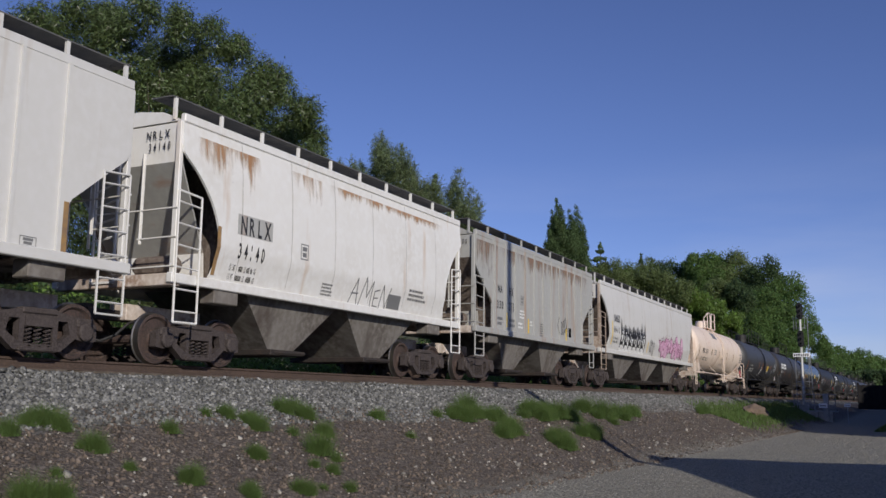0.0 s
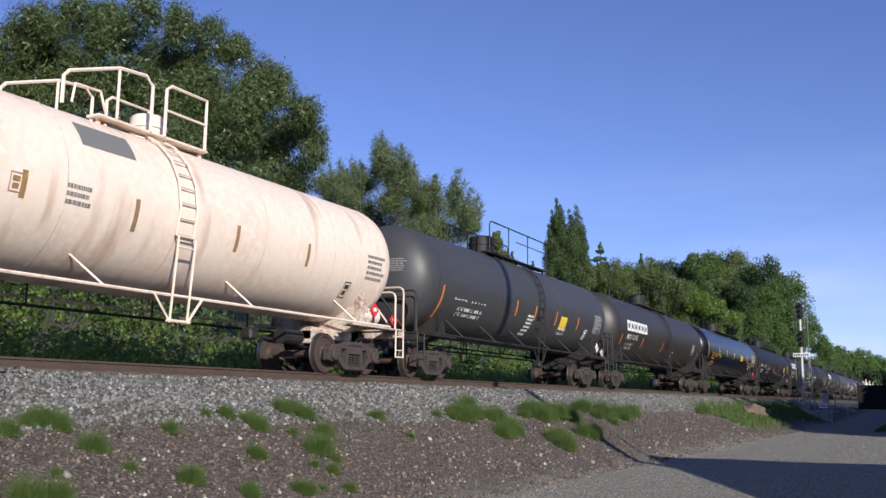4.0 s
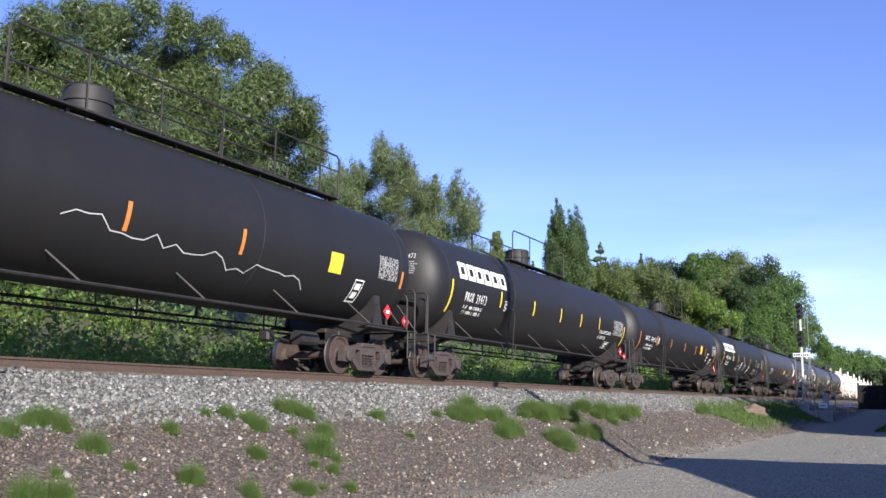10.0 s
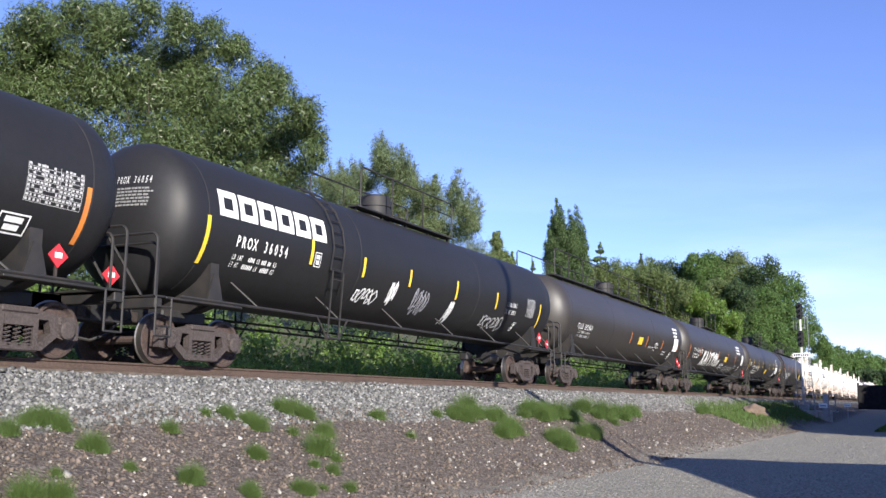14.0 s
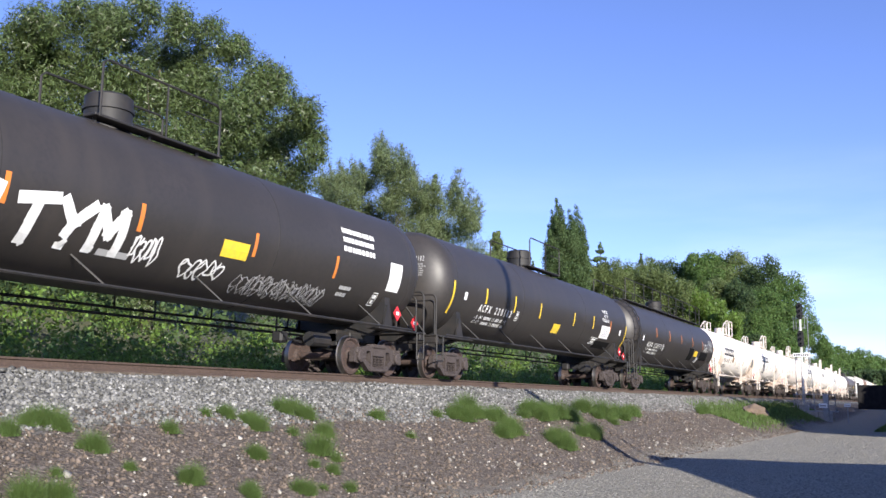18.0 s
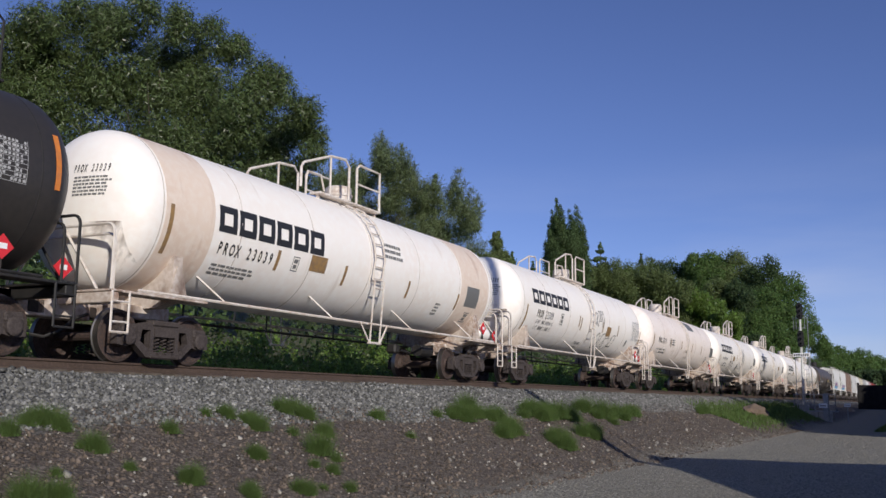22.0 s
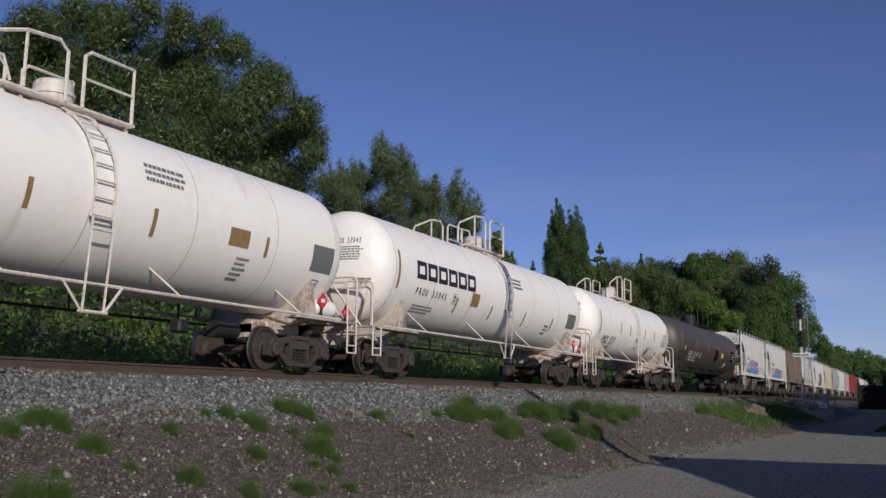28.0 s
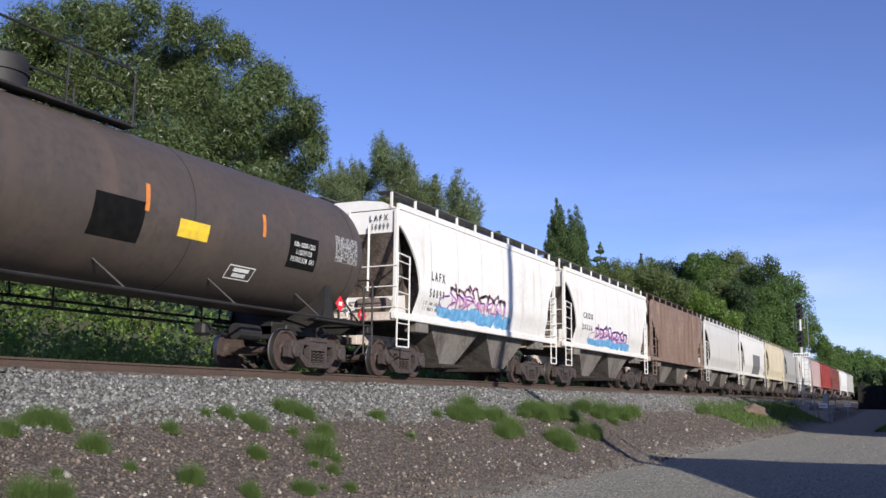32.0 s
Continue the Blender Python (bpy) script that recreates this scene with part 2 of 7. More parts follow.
M_GREY_SPRAY = material("grey_spray_paint", (0.30, 0.30, 0.33), 0.6)
M_STONE = material("grey_ballast_stones", (0.138, 0.136, 0.129), 0.9, tones=((0.098, 0.097, 0.092),), scale=8, island=0.6)
M_STONE_PALE = material("pale_ballast_stones", (0.27, 0.266, 0.255), 0.9, tones=((0.21, 0.207, 0.198),), scale=8, island=0.35)
M_PEBBLE = material("brown_bank_stones", (0.122, 0.096, 0.077), 0.95, tones=((0.078, 0.06, 0.048),), scale=8, island=0.6)
M_GRAVEL = material("pale_road_stones", (0.20, 0.193, 0.173), 0.95, island=0.4)
M_PALE_STONE = material("pale_loose_stones", (0.28, 0.26, 0.23), 0.9, island=0.45)
M_YELLOW_BOX = material("faded_yellow_paint", (0.45, 0.38, 0.22), 0.7)
M_DIRT = material("bare_reddish_dirt", (0.15, 0.105, 0.075), 0.95, tones=((0.11, 0.08, 0.055), (0.19, 0.135, 0.10)), scale=2, fine=14, bump=0.6)
M_CONCRETE = material("concrete", (0.36, 0.35, 0.33), 0.9, tones=((0.28, 0.27, 0.25),), scale=3, bump=0.2)
M_GALV = material("galvanised_steel", (0.33, 0.34, 0.35), 0.5, 0.6, tones=((0.26, 0.27, 0.28),), scale=4)
M_MAST = material("silver_mast_paint", (0.62, 0.62, 0.61), 0.5, 0.0, tones=((0.5, 0.5, 0.49),), scale=4)
M_SIGNAL_BLACK = material("signal_black_paint", (0.012, 0.012, 0.013), 0.6)
M_BARK = material("grey_brown_bark", (0.10, 0.08, 0.06), 0.95, tones=((0.06, 0.05, 0.04),), scale=5, bump=0.8)
M_POLE = material("brown_pole_wood", (0.14, 0.10, 0.07), 0.9, bump=0.4)
# screen boards near-black to imitate shade; the shed roof shares the colour
M_FENCE = material("dark_board_fence", (0.018, 0.017, 0.018), 0.95, tones=((0.026, 0.024, 0.024),), scale=2, spec=0.08)
M_LEAF_WILLOW = leaf_material("willow_leaves", (0.118, 0.160, 0.060), 0.62, 0.5, 0.55)
M_LEAF_PALE = leaf_material("pale_shrub_leaves", (0.185, 0.230, 0.110), 0.5, 0.55, 0.4)
M_LEAF_FRESH = leaf_material("fresh_green_leaves", (0.125, 0.200, 0.060), 0.45)
M_LEAF_OLIVE = leaf_material("olive_green_leaves", (0.165, 0.210, 0.080), 0.45, 0.55, 0.3)
M_LEAF_DARK = leaf_material("dark_forest_leaves", (0.085, 0.130, 0.055), 0.45)
M_LEAF_BRIGHT = leaf_material("bright_bramble_leaves", (0.175, 0.265, 0.060), 0.5, 0.55, 0.4)
M_LEAF_POPLAR = leaf_material("poplar_leaves", (0.115, 0.170, 0.070), 0.5)
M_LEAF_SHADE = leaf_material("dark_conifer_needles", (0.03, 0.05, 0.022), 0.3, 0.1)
M_GRASS = leaf_material("grass_blades", (0.115, 0.175, 0.050), 0.45, 0.45)


# ---- mesh helpers ----
def mesh_of(bm, name, mat, smooth=False):
    me = bpy.data.meshes.new(name)
    bm.to_mesh(me)
    bm.free()
    for m in mat if isinstance(mat, (list, tuple)) else [mat]:
        me.materials.append(m)
    if smooth:
        me.polygons.foreach_set("use_smooth", [True] * len(me.polygons))
        me.set_sharp_from_angle(angle=radians(35))
    return me


def part(name, bm, mat, parent, label="", smooth=False):
    """Links a bmesh (or a ready mesh) as one mesh object under a thing or part."""
    me = bm if isinstance(bm, bpy.types.Mesh) else mesh_of(bm, name, mat, smooth)
    ob = new(name, me)
    ob.parent = parent
    return tagged(ob, label)


def thing(name, label, category, group="", kind=""):
    return tagged(new(name), label, category, group, kind)


def box(bm, x0, x1, y0, y1, z0, z1, mat=0):
    v = [bm.verts.new(c) for c in ((x0, y0, z0), (x1, y0, z0), (x1, y1, z0), (x0, y1, z0), (x0, y0, z1), (x1, y0, z1), (x1, y1, z1), (x0, y1, z1))]
    for f in ((0, 3, 2, 1), (4, 5, 6, 7), (0, 1, 5, 4), (1, 2, 6, 5), (2, 3, 7, 6), (3, 0, 4, 7)):
        bm.faces.new([v[i] for i in f]).material_index = mat


def soft_box(bm, x0, x1, y0, y1, z0, z1, b=0.015):
    """A box with its edges cut off."""
    t = bmesh.new()
    box(t, x0, x1, y0, y1, z0, z1)
    bmesh.ops.bevel(t, geom=t.edges[:], offset=b, segments=1, affect="EDGES")
    add_bm(bm, t)


def add_bm(bm, other):
    me = bpy.data.meshes.new("tmp")
    other.to_mesh(me)
    other.free()
    bm.from_mesh(me)
    bpy.data.meshes.remove(me)


def tube(bm, pts, r, seg=6, caps=True):
    """A round bar along a line of points."""
    pts = [Vector(p) for p in pts]
    rings = []
    for i, p in enumerate(pts):
        d = (pts[min(i + 1, len(pts) - 1)] - pts[max(i - 1, 0)]).normalized()
        a = d.cross(Vector((0, 0, 1)) if abs(d.z) < 0.9 else Vector((1, 0, 0))).normalized()
        b = d.cross(a)
        rr = r[i] if isinstance(r, (list, tuple)) else r
        rings.append([bm.verts.new(p + (a * math.cos(k * math.tau / seg) + b * math.sin(k * math.tau / seg)) * rr) for k in range(seg)])
    for q, s in zip(rings, rings[1:]):
        for k in range(seg):
            bm.faces.new((q[k], q[(k + 1) % seg], s[(k + 1) % seg], s[k]))
    if caps:
        bm.faces.new(rings[0][::-1])
        bm.faces.new(rings[-1])


def lathe(bm, profile, axis="Y", centre=(0, 0, 0), seg=32, mat=0):
    """Turns (along, radius) pairs round an axis through centre."""
    c = Vector(centre)
    rings = []
    for a, r in profile:
        ring = []
        if r < 1e-6:
            ring = [bm.verts.new(c + Vector((0, a, 0) if axis == "Y" else (a, 0, 0) if axis == "X" else (0, 0, a)))]
        else:
            for k in range(seg):
                u, w = math.cos(k * math.tau / seg) * r, math.sin(k * math.tau / seg) * r
                ring.append(bm.verts.new(c + Vector((u, a, w) if axis == "Y" else (a, w, u) if axis == "X" else (w, u, a))))
        rings.append(ring)
    for q, s in zip(rings, rings[1:]):
        for k in range(seg):
            j = (k + 1) % seg
            if len(q) == 1 and len(s) == 1:
                continue
            if len(q) == 1:
                f = (q[0], s[j], s[k])
            elif len(s) == 1:
                f = (q[k], q[j], s[0])
            else:
                f = (q[k], q[j], s[j], s[k])
            bm.faces.new(f).material_index = mat
    return rings


class Side:
    """The near side of a car as a surface: (along, height) to a point a little outside it."""

    def __init__(self, kind, r=1.5, zc=2.75, profile=None):
        self.kind, self.r, self.zc, self.profile = kind, r, zc, profile

    def at(self, y, z, off=0.006):
        if self.kind == "tank":
            h = max(-0.999, min(0.999, (z - self.zc) / self.r))
            n = math.sqrt(1 - h * h)
            return Vector((n * (self.r + off), y, self.zc + h * (self.r + off)))
        if self.kind == "head":
            rho = min(0.995, math.hypot(y, z - self.zc) / self.r)
            return Vector((y, self.profile[0] - self.profile[1] * math.cos(math.asin(rho)) ** 0.9 - off, z))
        if self.kind == "end":
            return Vector((y, self.profile - off, z))
        p = self.profile
        for (z0, x0), (z1, x1) in zip(p, p[1:]):
            if z0 <= z <= z1:
                return Vector((x0 + (x1 - x0) * (z - z0) / (z1 - z0) + off, y, z))
        return Vector((p[0][1] + off if z < p[0][0] else p[-1][1] + off, y, z))


def patch(bm, side, y0, y1, z0, z1, off=0.006, lean=0.0, mat=0):
    """A thin sheet that follows the side; lean shifts its top along the car."""
    n = max(1, int(abs(z1 - z0) / 0.12))
    rows = []
    for i in range(n + 1):
        z = z0 + (z1 - z0) * i / n
        s = lean * i / n
        rows.append([bm.verts.new(side.at(y0 + s, z, off)), bm.verts.new(side.at(y1 + s, z, off))])
    for a, b in zip(rows, rows[1:]):
        bm.faces.new((a[0], a[1], b[1], b[0])).material_index = mat


def ring_patch(bm, side, y0, y1, z0, z1, w, off=0.006):
    patch(bm, side, y0, y1, z0, z0 + w, off)
    patch(bm, side, y0, y1, z1 - w, z1, off)
    patch(bm, side, y0, y0 + w, z0 + w, z1 - w, off)
    patch(bm, side, y1 - w, y1, z0 + w, z1 - w, off)


def stroke(bm, side, pts, w, off=0.006):
    """A painted line of width w along (along, height) points."""
    pts = [Vector(p) for p in pts]
    for a, b in zip(pts, pts[1:]):
        d = b - a
        if d.length < 1e-4:
            continue
        d.normalize()
        q = Vector((-d.y, d.x)) * w / 2
        e = d * w * 0.4
        n = max(1, int((b - a).length / 0.09))
        prev = None
        for i in range(n + 1):
            c = (a - e).lerp(b + e, i / n)
            row = [bm.verts.new(side.at(*(c + q), off)), bm.verts.new(side.at(*(c - q), off))]
            if prev:
                bm.faces.new((prev[0], prev[1], row[1], row[0]))
            prev = row


TEXT_CACHE = {}


def lettering_mesh(text, size, side, y, z, squeeze=1.0, bold=0.0, off=0.007):
    """Words in the built-in font laid on the side; (y, z) is the lower left corner."""
    key = (text, bold)
    if key not in TEXT_CACHE:
        cu = bpy.data.curves.new("words", "FONT")
        cu.body, cu.size, cu.offset, cu.resolution_u = text, 1.0, bold, 2
        ob = bpy.data.objects.new("words", cu)
        scene.collection.objects.link(ob)
        bpy.context.view_layer.update()
        me = bpy.data.meshes.new_from_object(ob.evaluated_get(bpy.context.evaluated_depsgraph_get()))
        TEXT_CACHE[key] = ([tuple(v.co) for v in me.vertices], [tuple(p.vertices) for p in me.polygons])
        bpy.data.objects.remove(ob)
        bpy.data.curves.remove(cu)
        bpy.data.meshes.remove(me)
    verts, faces = TEXT_CACHE[key]
    me = bpy.data.meshes.new("lettering")
    s = size * 1.37
    me.from_pydata([side.at(y + v[0] * s * squeeze, z + v[1] * s, off) for v in verts], [], faces)
    return me


def small_print(car, side, y, z, w, h, lines, mat, seed=1, name="stencil_print"):
    """Writing too small to read: short bars in lines."""
    rnd = random.Random(seed)
    bm = bmesh.new()
    step = h / lines
    for i in range(lines):
        x = 0.0
        zz = z + h - (i + 1) * step
        while x < w * rnd.uniform(0.75, 1.0):
            d = rnd.uniform(0.05, 0.16) * max(0.5, w)
            patch(bm, side, y + x, y + min(w, x + d * 0.8), zz + step * 0.2, zz + step * 0.75)
            x += d
    return tagged(part(name, bm, mat, car), kind="stuff")


def table_block(car, side, y, z, w, h, mat, lean=0.0):
    """A stencilled data table: rows of short figures under ruled lines."""
    rnd = random.Random(int(1000 * (y + w)))
    bm = bmesh.new()
    n = 9
    for i in range(n):
        zz = z + h * i / n
        patch(bm, side, y, y + w, zz, zz + h / n * 0.10)
        for j in range(14):
            if rnd.random() < 0.72:
                a = y + w * (j + 0.15) / 14
                patch(bm, side, a, a + w / 14 * rnd.uniform(0.45, 0.8), zz + h / n * 0.28, zz + h / n * 0.82)
    for j in (0, 4, 8, 11, 14):
        a = y + w * j / 14
        patch(bm, side, a - 0.004, a + 0.004, z, z + h)
    return tagged(part("data_table", bm, M_INK_PALE if mat is M_INK_DK else M_INK_DULL, car), kind="stuff")


def stripe(car, side, y, z0, z1, mat, w=0.10, name="reflective_stripe", lean=0.0):
    bm = bmesh.new()
    patch(bm, side, y - w / 2, y + w / 2, z0, z1, lean=lean)
    return part(name, bm, mat, car)


def panel(car, side, y, z, w, h, mat, name="marking_panel", label=""):
    bm = bmesh.new()
    patch(bm, side, y, y + w, z, z + h)
    return part(name, bm, mat, car, label)


def box_mark(car, side, y, z, w, h, mat):
    """A small framed inspection stencil."""
    bm = bmesh.new()
    t = min(w, h) * 0.08
    ring_patch(bm, side, y, y + w, z, z + h, t)
    patch(bm, side, y + w * 0.2, y + w * 0.8, z + h * 0.55, z + h * 0.82)
    patch(bm, side, y + w * 0.25, y + w * 0.75, z + h * 0.18, z + h * 0.45)
    return part("inspection_stencil", bm, mat, car)


def logo_blocks(car, side, y, z, w, h, mat):
    """The lessor's mark, as six plain ringed blocks."""
    for i in range(6):
        bm = bmesh.new()
        a = y + w * i / 6
        b = a + w / 6 * 0.88
        t = h * 0.27
        ring_patch(bm, side, a, b, z, z + h, t)
        part("logo_block", bm, mat, car)


def scribble(car, side, y, z, w, h, mat, seed, lines=6, width=0.05, name="graffiti"):
    """A sprayed tag: looping strokes that stand for no letters."""
    rnd = random.Random(seed)
    bm = bmesh.new()
    for i in range(lines):
        cx = y + w * (i + 0.5) / lines
        a0, turn, f1, f2 = rnd.uniform(0, 6), rnd.choice((-1, 1)) * rnd.uniform(0.26, 0.34), rnd.uniform(1.4, 2.3), rnd.uniform(0, 6)
        pts = []
        for k in range(24):
            a = a0 + k * turn
            pts.append((cx + math.cos(a) * w / lines * (0.48 + 0.22 * math.sin(f1 * a + f2)), z + h / 2 + math.sin(a) * h * (0.34 + 0.15 * math.cos(f1 * a * 0.7 + f2))))
        stroke(bm, side, pts, width, off=0.006 + i * 0.0006)
    ob = part(name, bm, mat, car)
    tagged(ob, kind="stuff")
    return ob


# ---- running gear shared by all cars ----
def side_frame_mesh():
    """A cast side frame with two window openings, spring nest and axle boxes, centred on the bogie."""
    bm = bmesh.new()
    x0, x1 = -0.07, 0.07
    half = [(-1.14, 0.30), (-1.14, 0.55), (-1.02, 0.64), (-0.62, 0.68), (-0.30, 0.74), (0.30, 0.74), (0.62, 0.68), (1.02, 0.64), (1.14, 0.55), (1.14, 0.30), (0.92, 0.27), (0.72, 0.32), (0.44, 0.10), (-0.44, 0.10), (-0.72, 0.32), (-0.92, 0.27)]
    holes = [[(-0.60, 0.38), (-0.36, 0.22), (-0.36, 0.58), (-0.55, 0.58)], [(0.60, 0.38), (0.55, 0.58), (0.36, 0.58), (0.36, 0.22)], [(-0.27, 0.20), (0.27, 0.20), (0.27, 0.62), (-0.27, 0.62)]]
    t = bmesh.new()
    loops = [half] + holes
    edges = []
    for lp in loops:
        vs = [t.verts.new((x1, a, b)) for a, b in lp]
        edges += [t.edges.new((vs[i], vs[(i + 1) % len(vs)])) for i in range(len(vs))]
    bmesh.ops.triangle_fill(t, edges=edges, use_beauty=True, normal=(1, 0, 0))
    ext = bmesh.ops.extrude_face_region(t, geom=t.faces[:])
    bmesh.ops.translate(t, verts=[v for v in ext["geom"] if isinstance(v, bmesh.types.BMVert)], vec=(x0 - x1, 0, 0))
    bmesh.ops.recalc_face_normals(t, faces=t.faces[:])
    add_bm(bm, t)
    for s in (-1, 1):
        lathe(bm, [(-0.02, 0.0), (-0.02, 0.15), (0.13, 0.15), (0.15, 0.12), (0.15, 0.0)], "X", (0.0, s * 0.89, 0.44), 14)
        soft_box(bm, -0.09, 0.11, s * 0.89 - 0.17, s * 0.89 + 0.17, 0.50, 0.66, 0.03)
    soft_box(bm, -0.1, 0.1, -0.36, 0.36, 0.08, 0.16, 0.02)
    soft_box(bm, -0.1, 0.1, -0.33, 0.33, 0.66, 0.76, 0.02)
    return mesh_of(bm, "side_frame", M_FRAME)


def spring_mesh():
    bm = bmesh.new()
    for yy in (-0.18, 0.0, 0.18):
        pts = [(0.035 + 0.055 * math.cos(k * 0.9), yy + 0.055 * math.sin(k * 0.9), 0.17 + 0.3 * k / 34) for k in range(35)]
        tube(bm, pts, 0.014, 4, False)
    box(bm, -0.08, 0.08, -0.26, 0.26, 0.47, 0.63)
    return mesh_of(bm, "spring_nest", M_FRAME)


def wheelset_mesh():
    bm = bmesh.new()
    tube(bm, [(-0.95, 0, 0), (0.95, 0, 0)], 0.085, 10)
    for s in (-1, 1):
        prof = [(0.10, 0.08), (0.10, 0.17), (0.03, 0.20), (0.025, 0.36), (0.075, 0.40), (0.075, 0.445), (0.07, 0.457), (-0.045, 0.466), (-0.055, 0.49), (-0.07, 0.49), (-0.075, 0.38), (-0.03, 0.34), (-0.02, 0.20), (-0.1, 0.16), (-0.1, 0.08)]
        rings = lathe(bm, [(a * s, r) for a, r in prof], "X", (s * 0.765, 0, 0), 28)
        bm.faces.ensure_lookup_table()
    bmesh.ops.recalc_face_normals(bm, faces=bm.faces[:])
    for f in bm.faces:
        c = f.calc_center_median()
        rr = math.hypot(c.y, c.z)
        f.material_index = 1 if rr > 0.45 else 0
    for s in (-1, 1):
        for k in range(3):
            a = k * math.tau / 3
            p = Vector((s * (0.765 + 0.085), 0.12 * math.cos(a), 0.12 * math.sin(a)))
            tube(bm, [p, p + Vector((s * 0.03, 0, 0))], 0.02, 5)
    return mesh_of(bm, "wheelset", [M_WHEEL, M_TREAD], True)


def bolster_mesh():
    bm = bmesh.new()
    soft_box(bm, -0.98, 0.98, -0.2, 0.2, 0.48, 0.68, 0.03)
    soft_box(bm, -0.25, 0.25, -0.25, 0.25, 0.66, 0.80, 0.03)
    for s in (-1, 1):
        soft_box(bm, -0.85, 0.85, s * 0.42 - 0.06, s * 0.42 + 0.06, 0.36, 0.46, 0.02)
        for q in (-1, 1):
            soft_box(bm, q * 0.72 - 0.05, q * 0.72 + 0.05, s * 0.44 - 0.05, s * 0.44 + 0.05, 0.30, 0.60, 0.02)
    return mesh_of(bm, "bogie", M_STEEL)


ME_FRAME, ME_SPRING, ME_WHEELS, ME_BOLSTER = side_frame_mesh(), spring_mesh(), wheelset_mesh(), bolster_mesh()
WHEELSETS = []


def bogie(car, y):
    b = part("bogie", ME_BOLSTER, None, car, "rusty cast-steel two-axle bogie")
    b.location = (0, y, 0)
    for s in (-1, 1):
        f = part("side_frame", ME_FRAME, None, b)
        f.location = (s * 1.0, 0, 0)
        f.rotation_euler = (0, 0, 0 if s > 0 else math.pi)
        g = part("spring_nest", ME_SPRING, None, b)
        g.location = (s * 1.0, 0, 0)
        g.rotation_euler = (0, 0, 0 if s > 0 else math.pi)
    for s in (-1, 1):
        w = part("wheelset", ME_WHEELS, None, b, "rusty steel wheelset with bright treads")
        w.matrix_parent_inverse = Matrix.Translation((0, s * 0.89, 0.457))
        WHEELSETS.append(w)
    return b


def coupler_mesh():
    bm = bmesh.new()
    soft_box(bm, -0.08, 0.08, -0.62, 0.75, 0.78, 0.98, 0.02)
    soft_box(bm, -0.20, 0.16, -0.78, -0.52, 0.72, 1.04, 0.05)
    soft_box(bm, 0.05, 0.22, -0.86, -0.60, 0.76, 1.0, 0.04)
    return mesh_of(bm, "coupler", M_STEEL)


def hose_mesh():
    bm = bmesh.new()
    tube(bm, [(0.34, 0.3, 0.82), (0.36, 0.0, 0.72), (0.33, -0.25, 0.5), (0.22, -0.5, 0.38), (0.08, -0.66, 0.42)], 0.028, 6)
    return mesh_of(bm, "brake_hose", M_UNDER)


ME_COUPLER, ME_HOSE = coupler_mesh(), hose_mesh()


def end_gear(car, half):
    """A coupler and an air hose at each end; half is half the length between coupling points."""
    for s in (-1, 1):
        for me, nm in ((ME_COUPLER, "coupler"), (ME_HOSE, "brake_hose")):
            o = part(nm, me, None, car)
            o.location = (0, s * (half - 0.62), 0)
            o.rotation_euler = (0, 0, 0 if s < 0 else math.pi)


# ---- ground, track ----
def bank(x, y):
    """Height of the ground: ballast bed, bank down to the road, ditch and verge behind the track."""
    if x > 0:
        toe, top = 7.0 + 0.25 * math.sin(y * 0.21), 2.35
        if x <= 1.0:
            z = -0.25
        elif x <= top:
            z = -0.25 - 0.04 * min(1, (x - 1.0) / 0.6)
        elif x <= toe:
            t = (x - top) / (toe - top)
            z = -0.29 - 1.76 * (t * 0.9 + 0.1 * math.sin(t * math.pi / 2)) + 0.05 * math.sin(y * 1.3 + x) * math.sin(x * 2.1)
        else:
            z = -2.05 - 0.02 * min(1, (x - toe)) + 0.015 * math.sin(x * 1.1) + 0.01 * math.sin(y * 0.7)
    else:
        z = -0.20 if x > -2.3 else -0.20 - 0.75 * min(1, (-2.3 - x) / 1.8)
        if x < -9:
            z += min(7.0, (-9 - x) * 0.38)
    if y > 60 and x > 2.35:
        k = min(1, (y - 60) / 60)
        z = z * (1 - 0.6 * k) - 0.3 * 0.6 * k
    return z


def build_ground():
    xs = [-3000, -900, -300, -120, -60, -30, -16, -9, -6, -4.2, -3.2, -2.3, -1.2, 0, 1.2, 1.9, 2.2, 2.35, 2.5] + [2.7 + 0.3 * i for i in range(16)] + [7.8, 8.4, 9, 9.6, 10.2, 11, 12, 13, 14, 16, 19, 23, 30, 45, 80, 200, 700, 3000]
    ys = [-3000, -500, -120, -60, -40] + [-32 + 0.5 * i for i in range(125)] + [31, 32.5, 34, 36, 38, 40, 43, 46, 50, 55, 60, 70, 80, 95, 110, 130, 160, 220, 300, 500, 900, 1800, 4200]
    verts = [(x, y, bank(x, y)) for y in ys for x in xs]
    n = len(xs)
    faces = [(j * n + i, j * n + i + 1, (j + 1) * n + i + 1, (j + 1) * n + i) for j in range(len(ys) - 1) for i in range(n - 1)]
    me = bpy.data.meshes.new("ground")
    me.from_pydata(verts, [], faces)
    me.polygons.foreach_set("use_smooth", [True] * len(faces))
    me.materials.append(ground_material())
    tagged(new("ground", me), "gravel bank, grey ballast shoulder and gravel road beside the track", "ground", kind="structure")


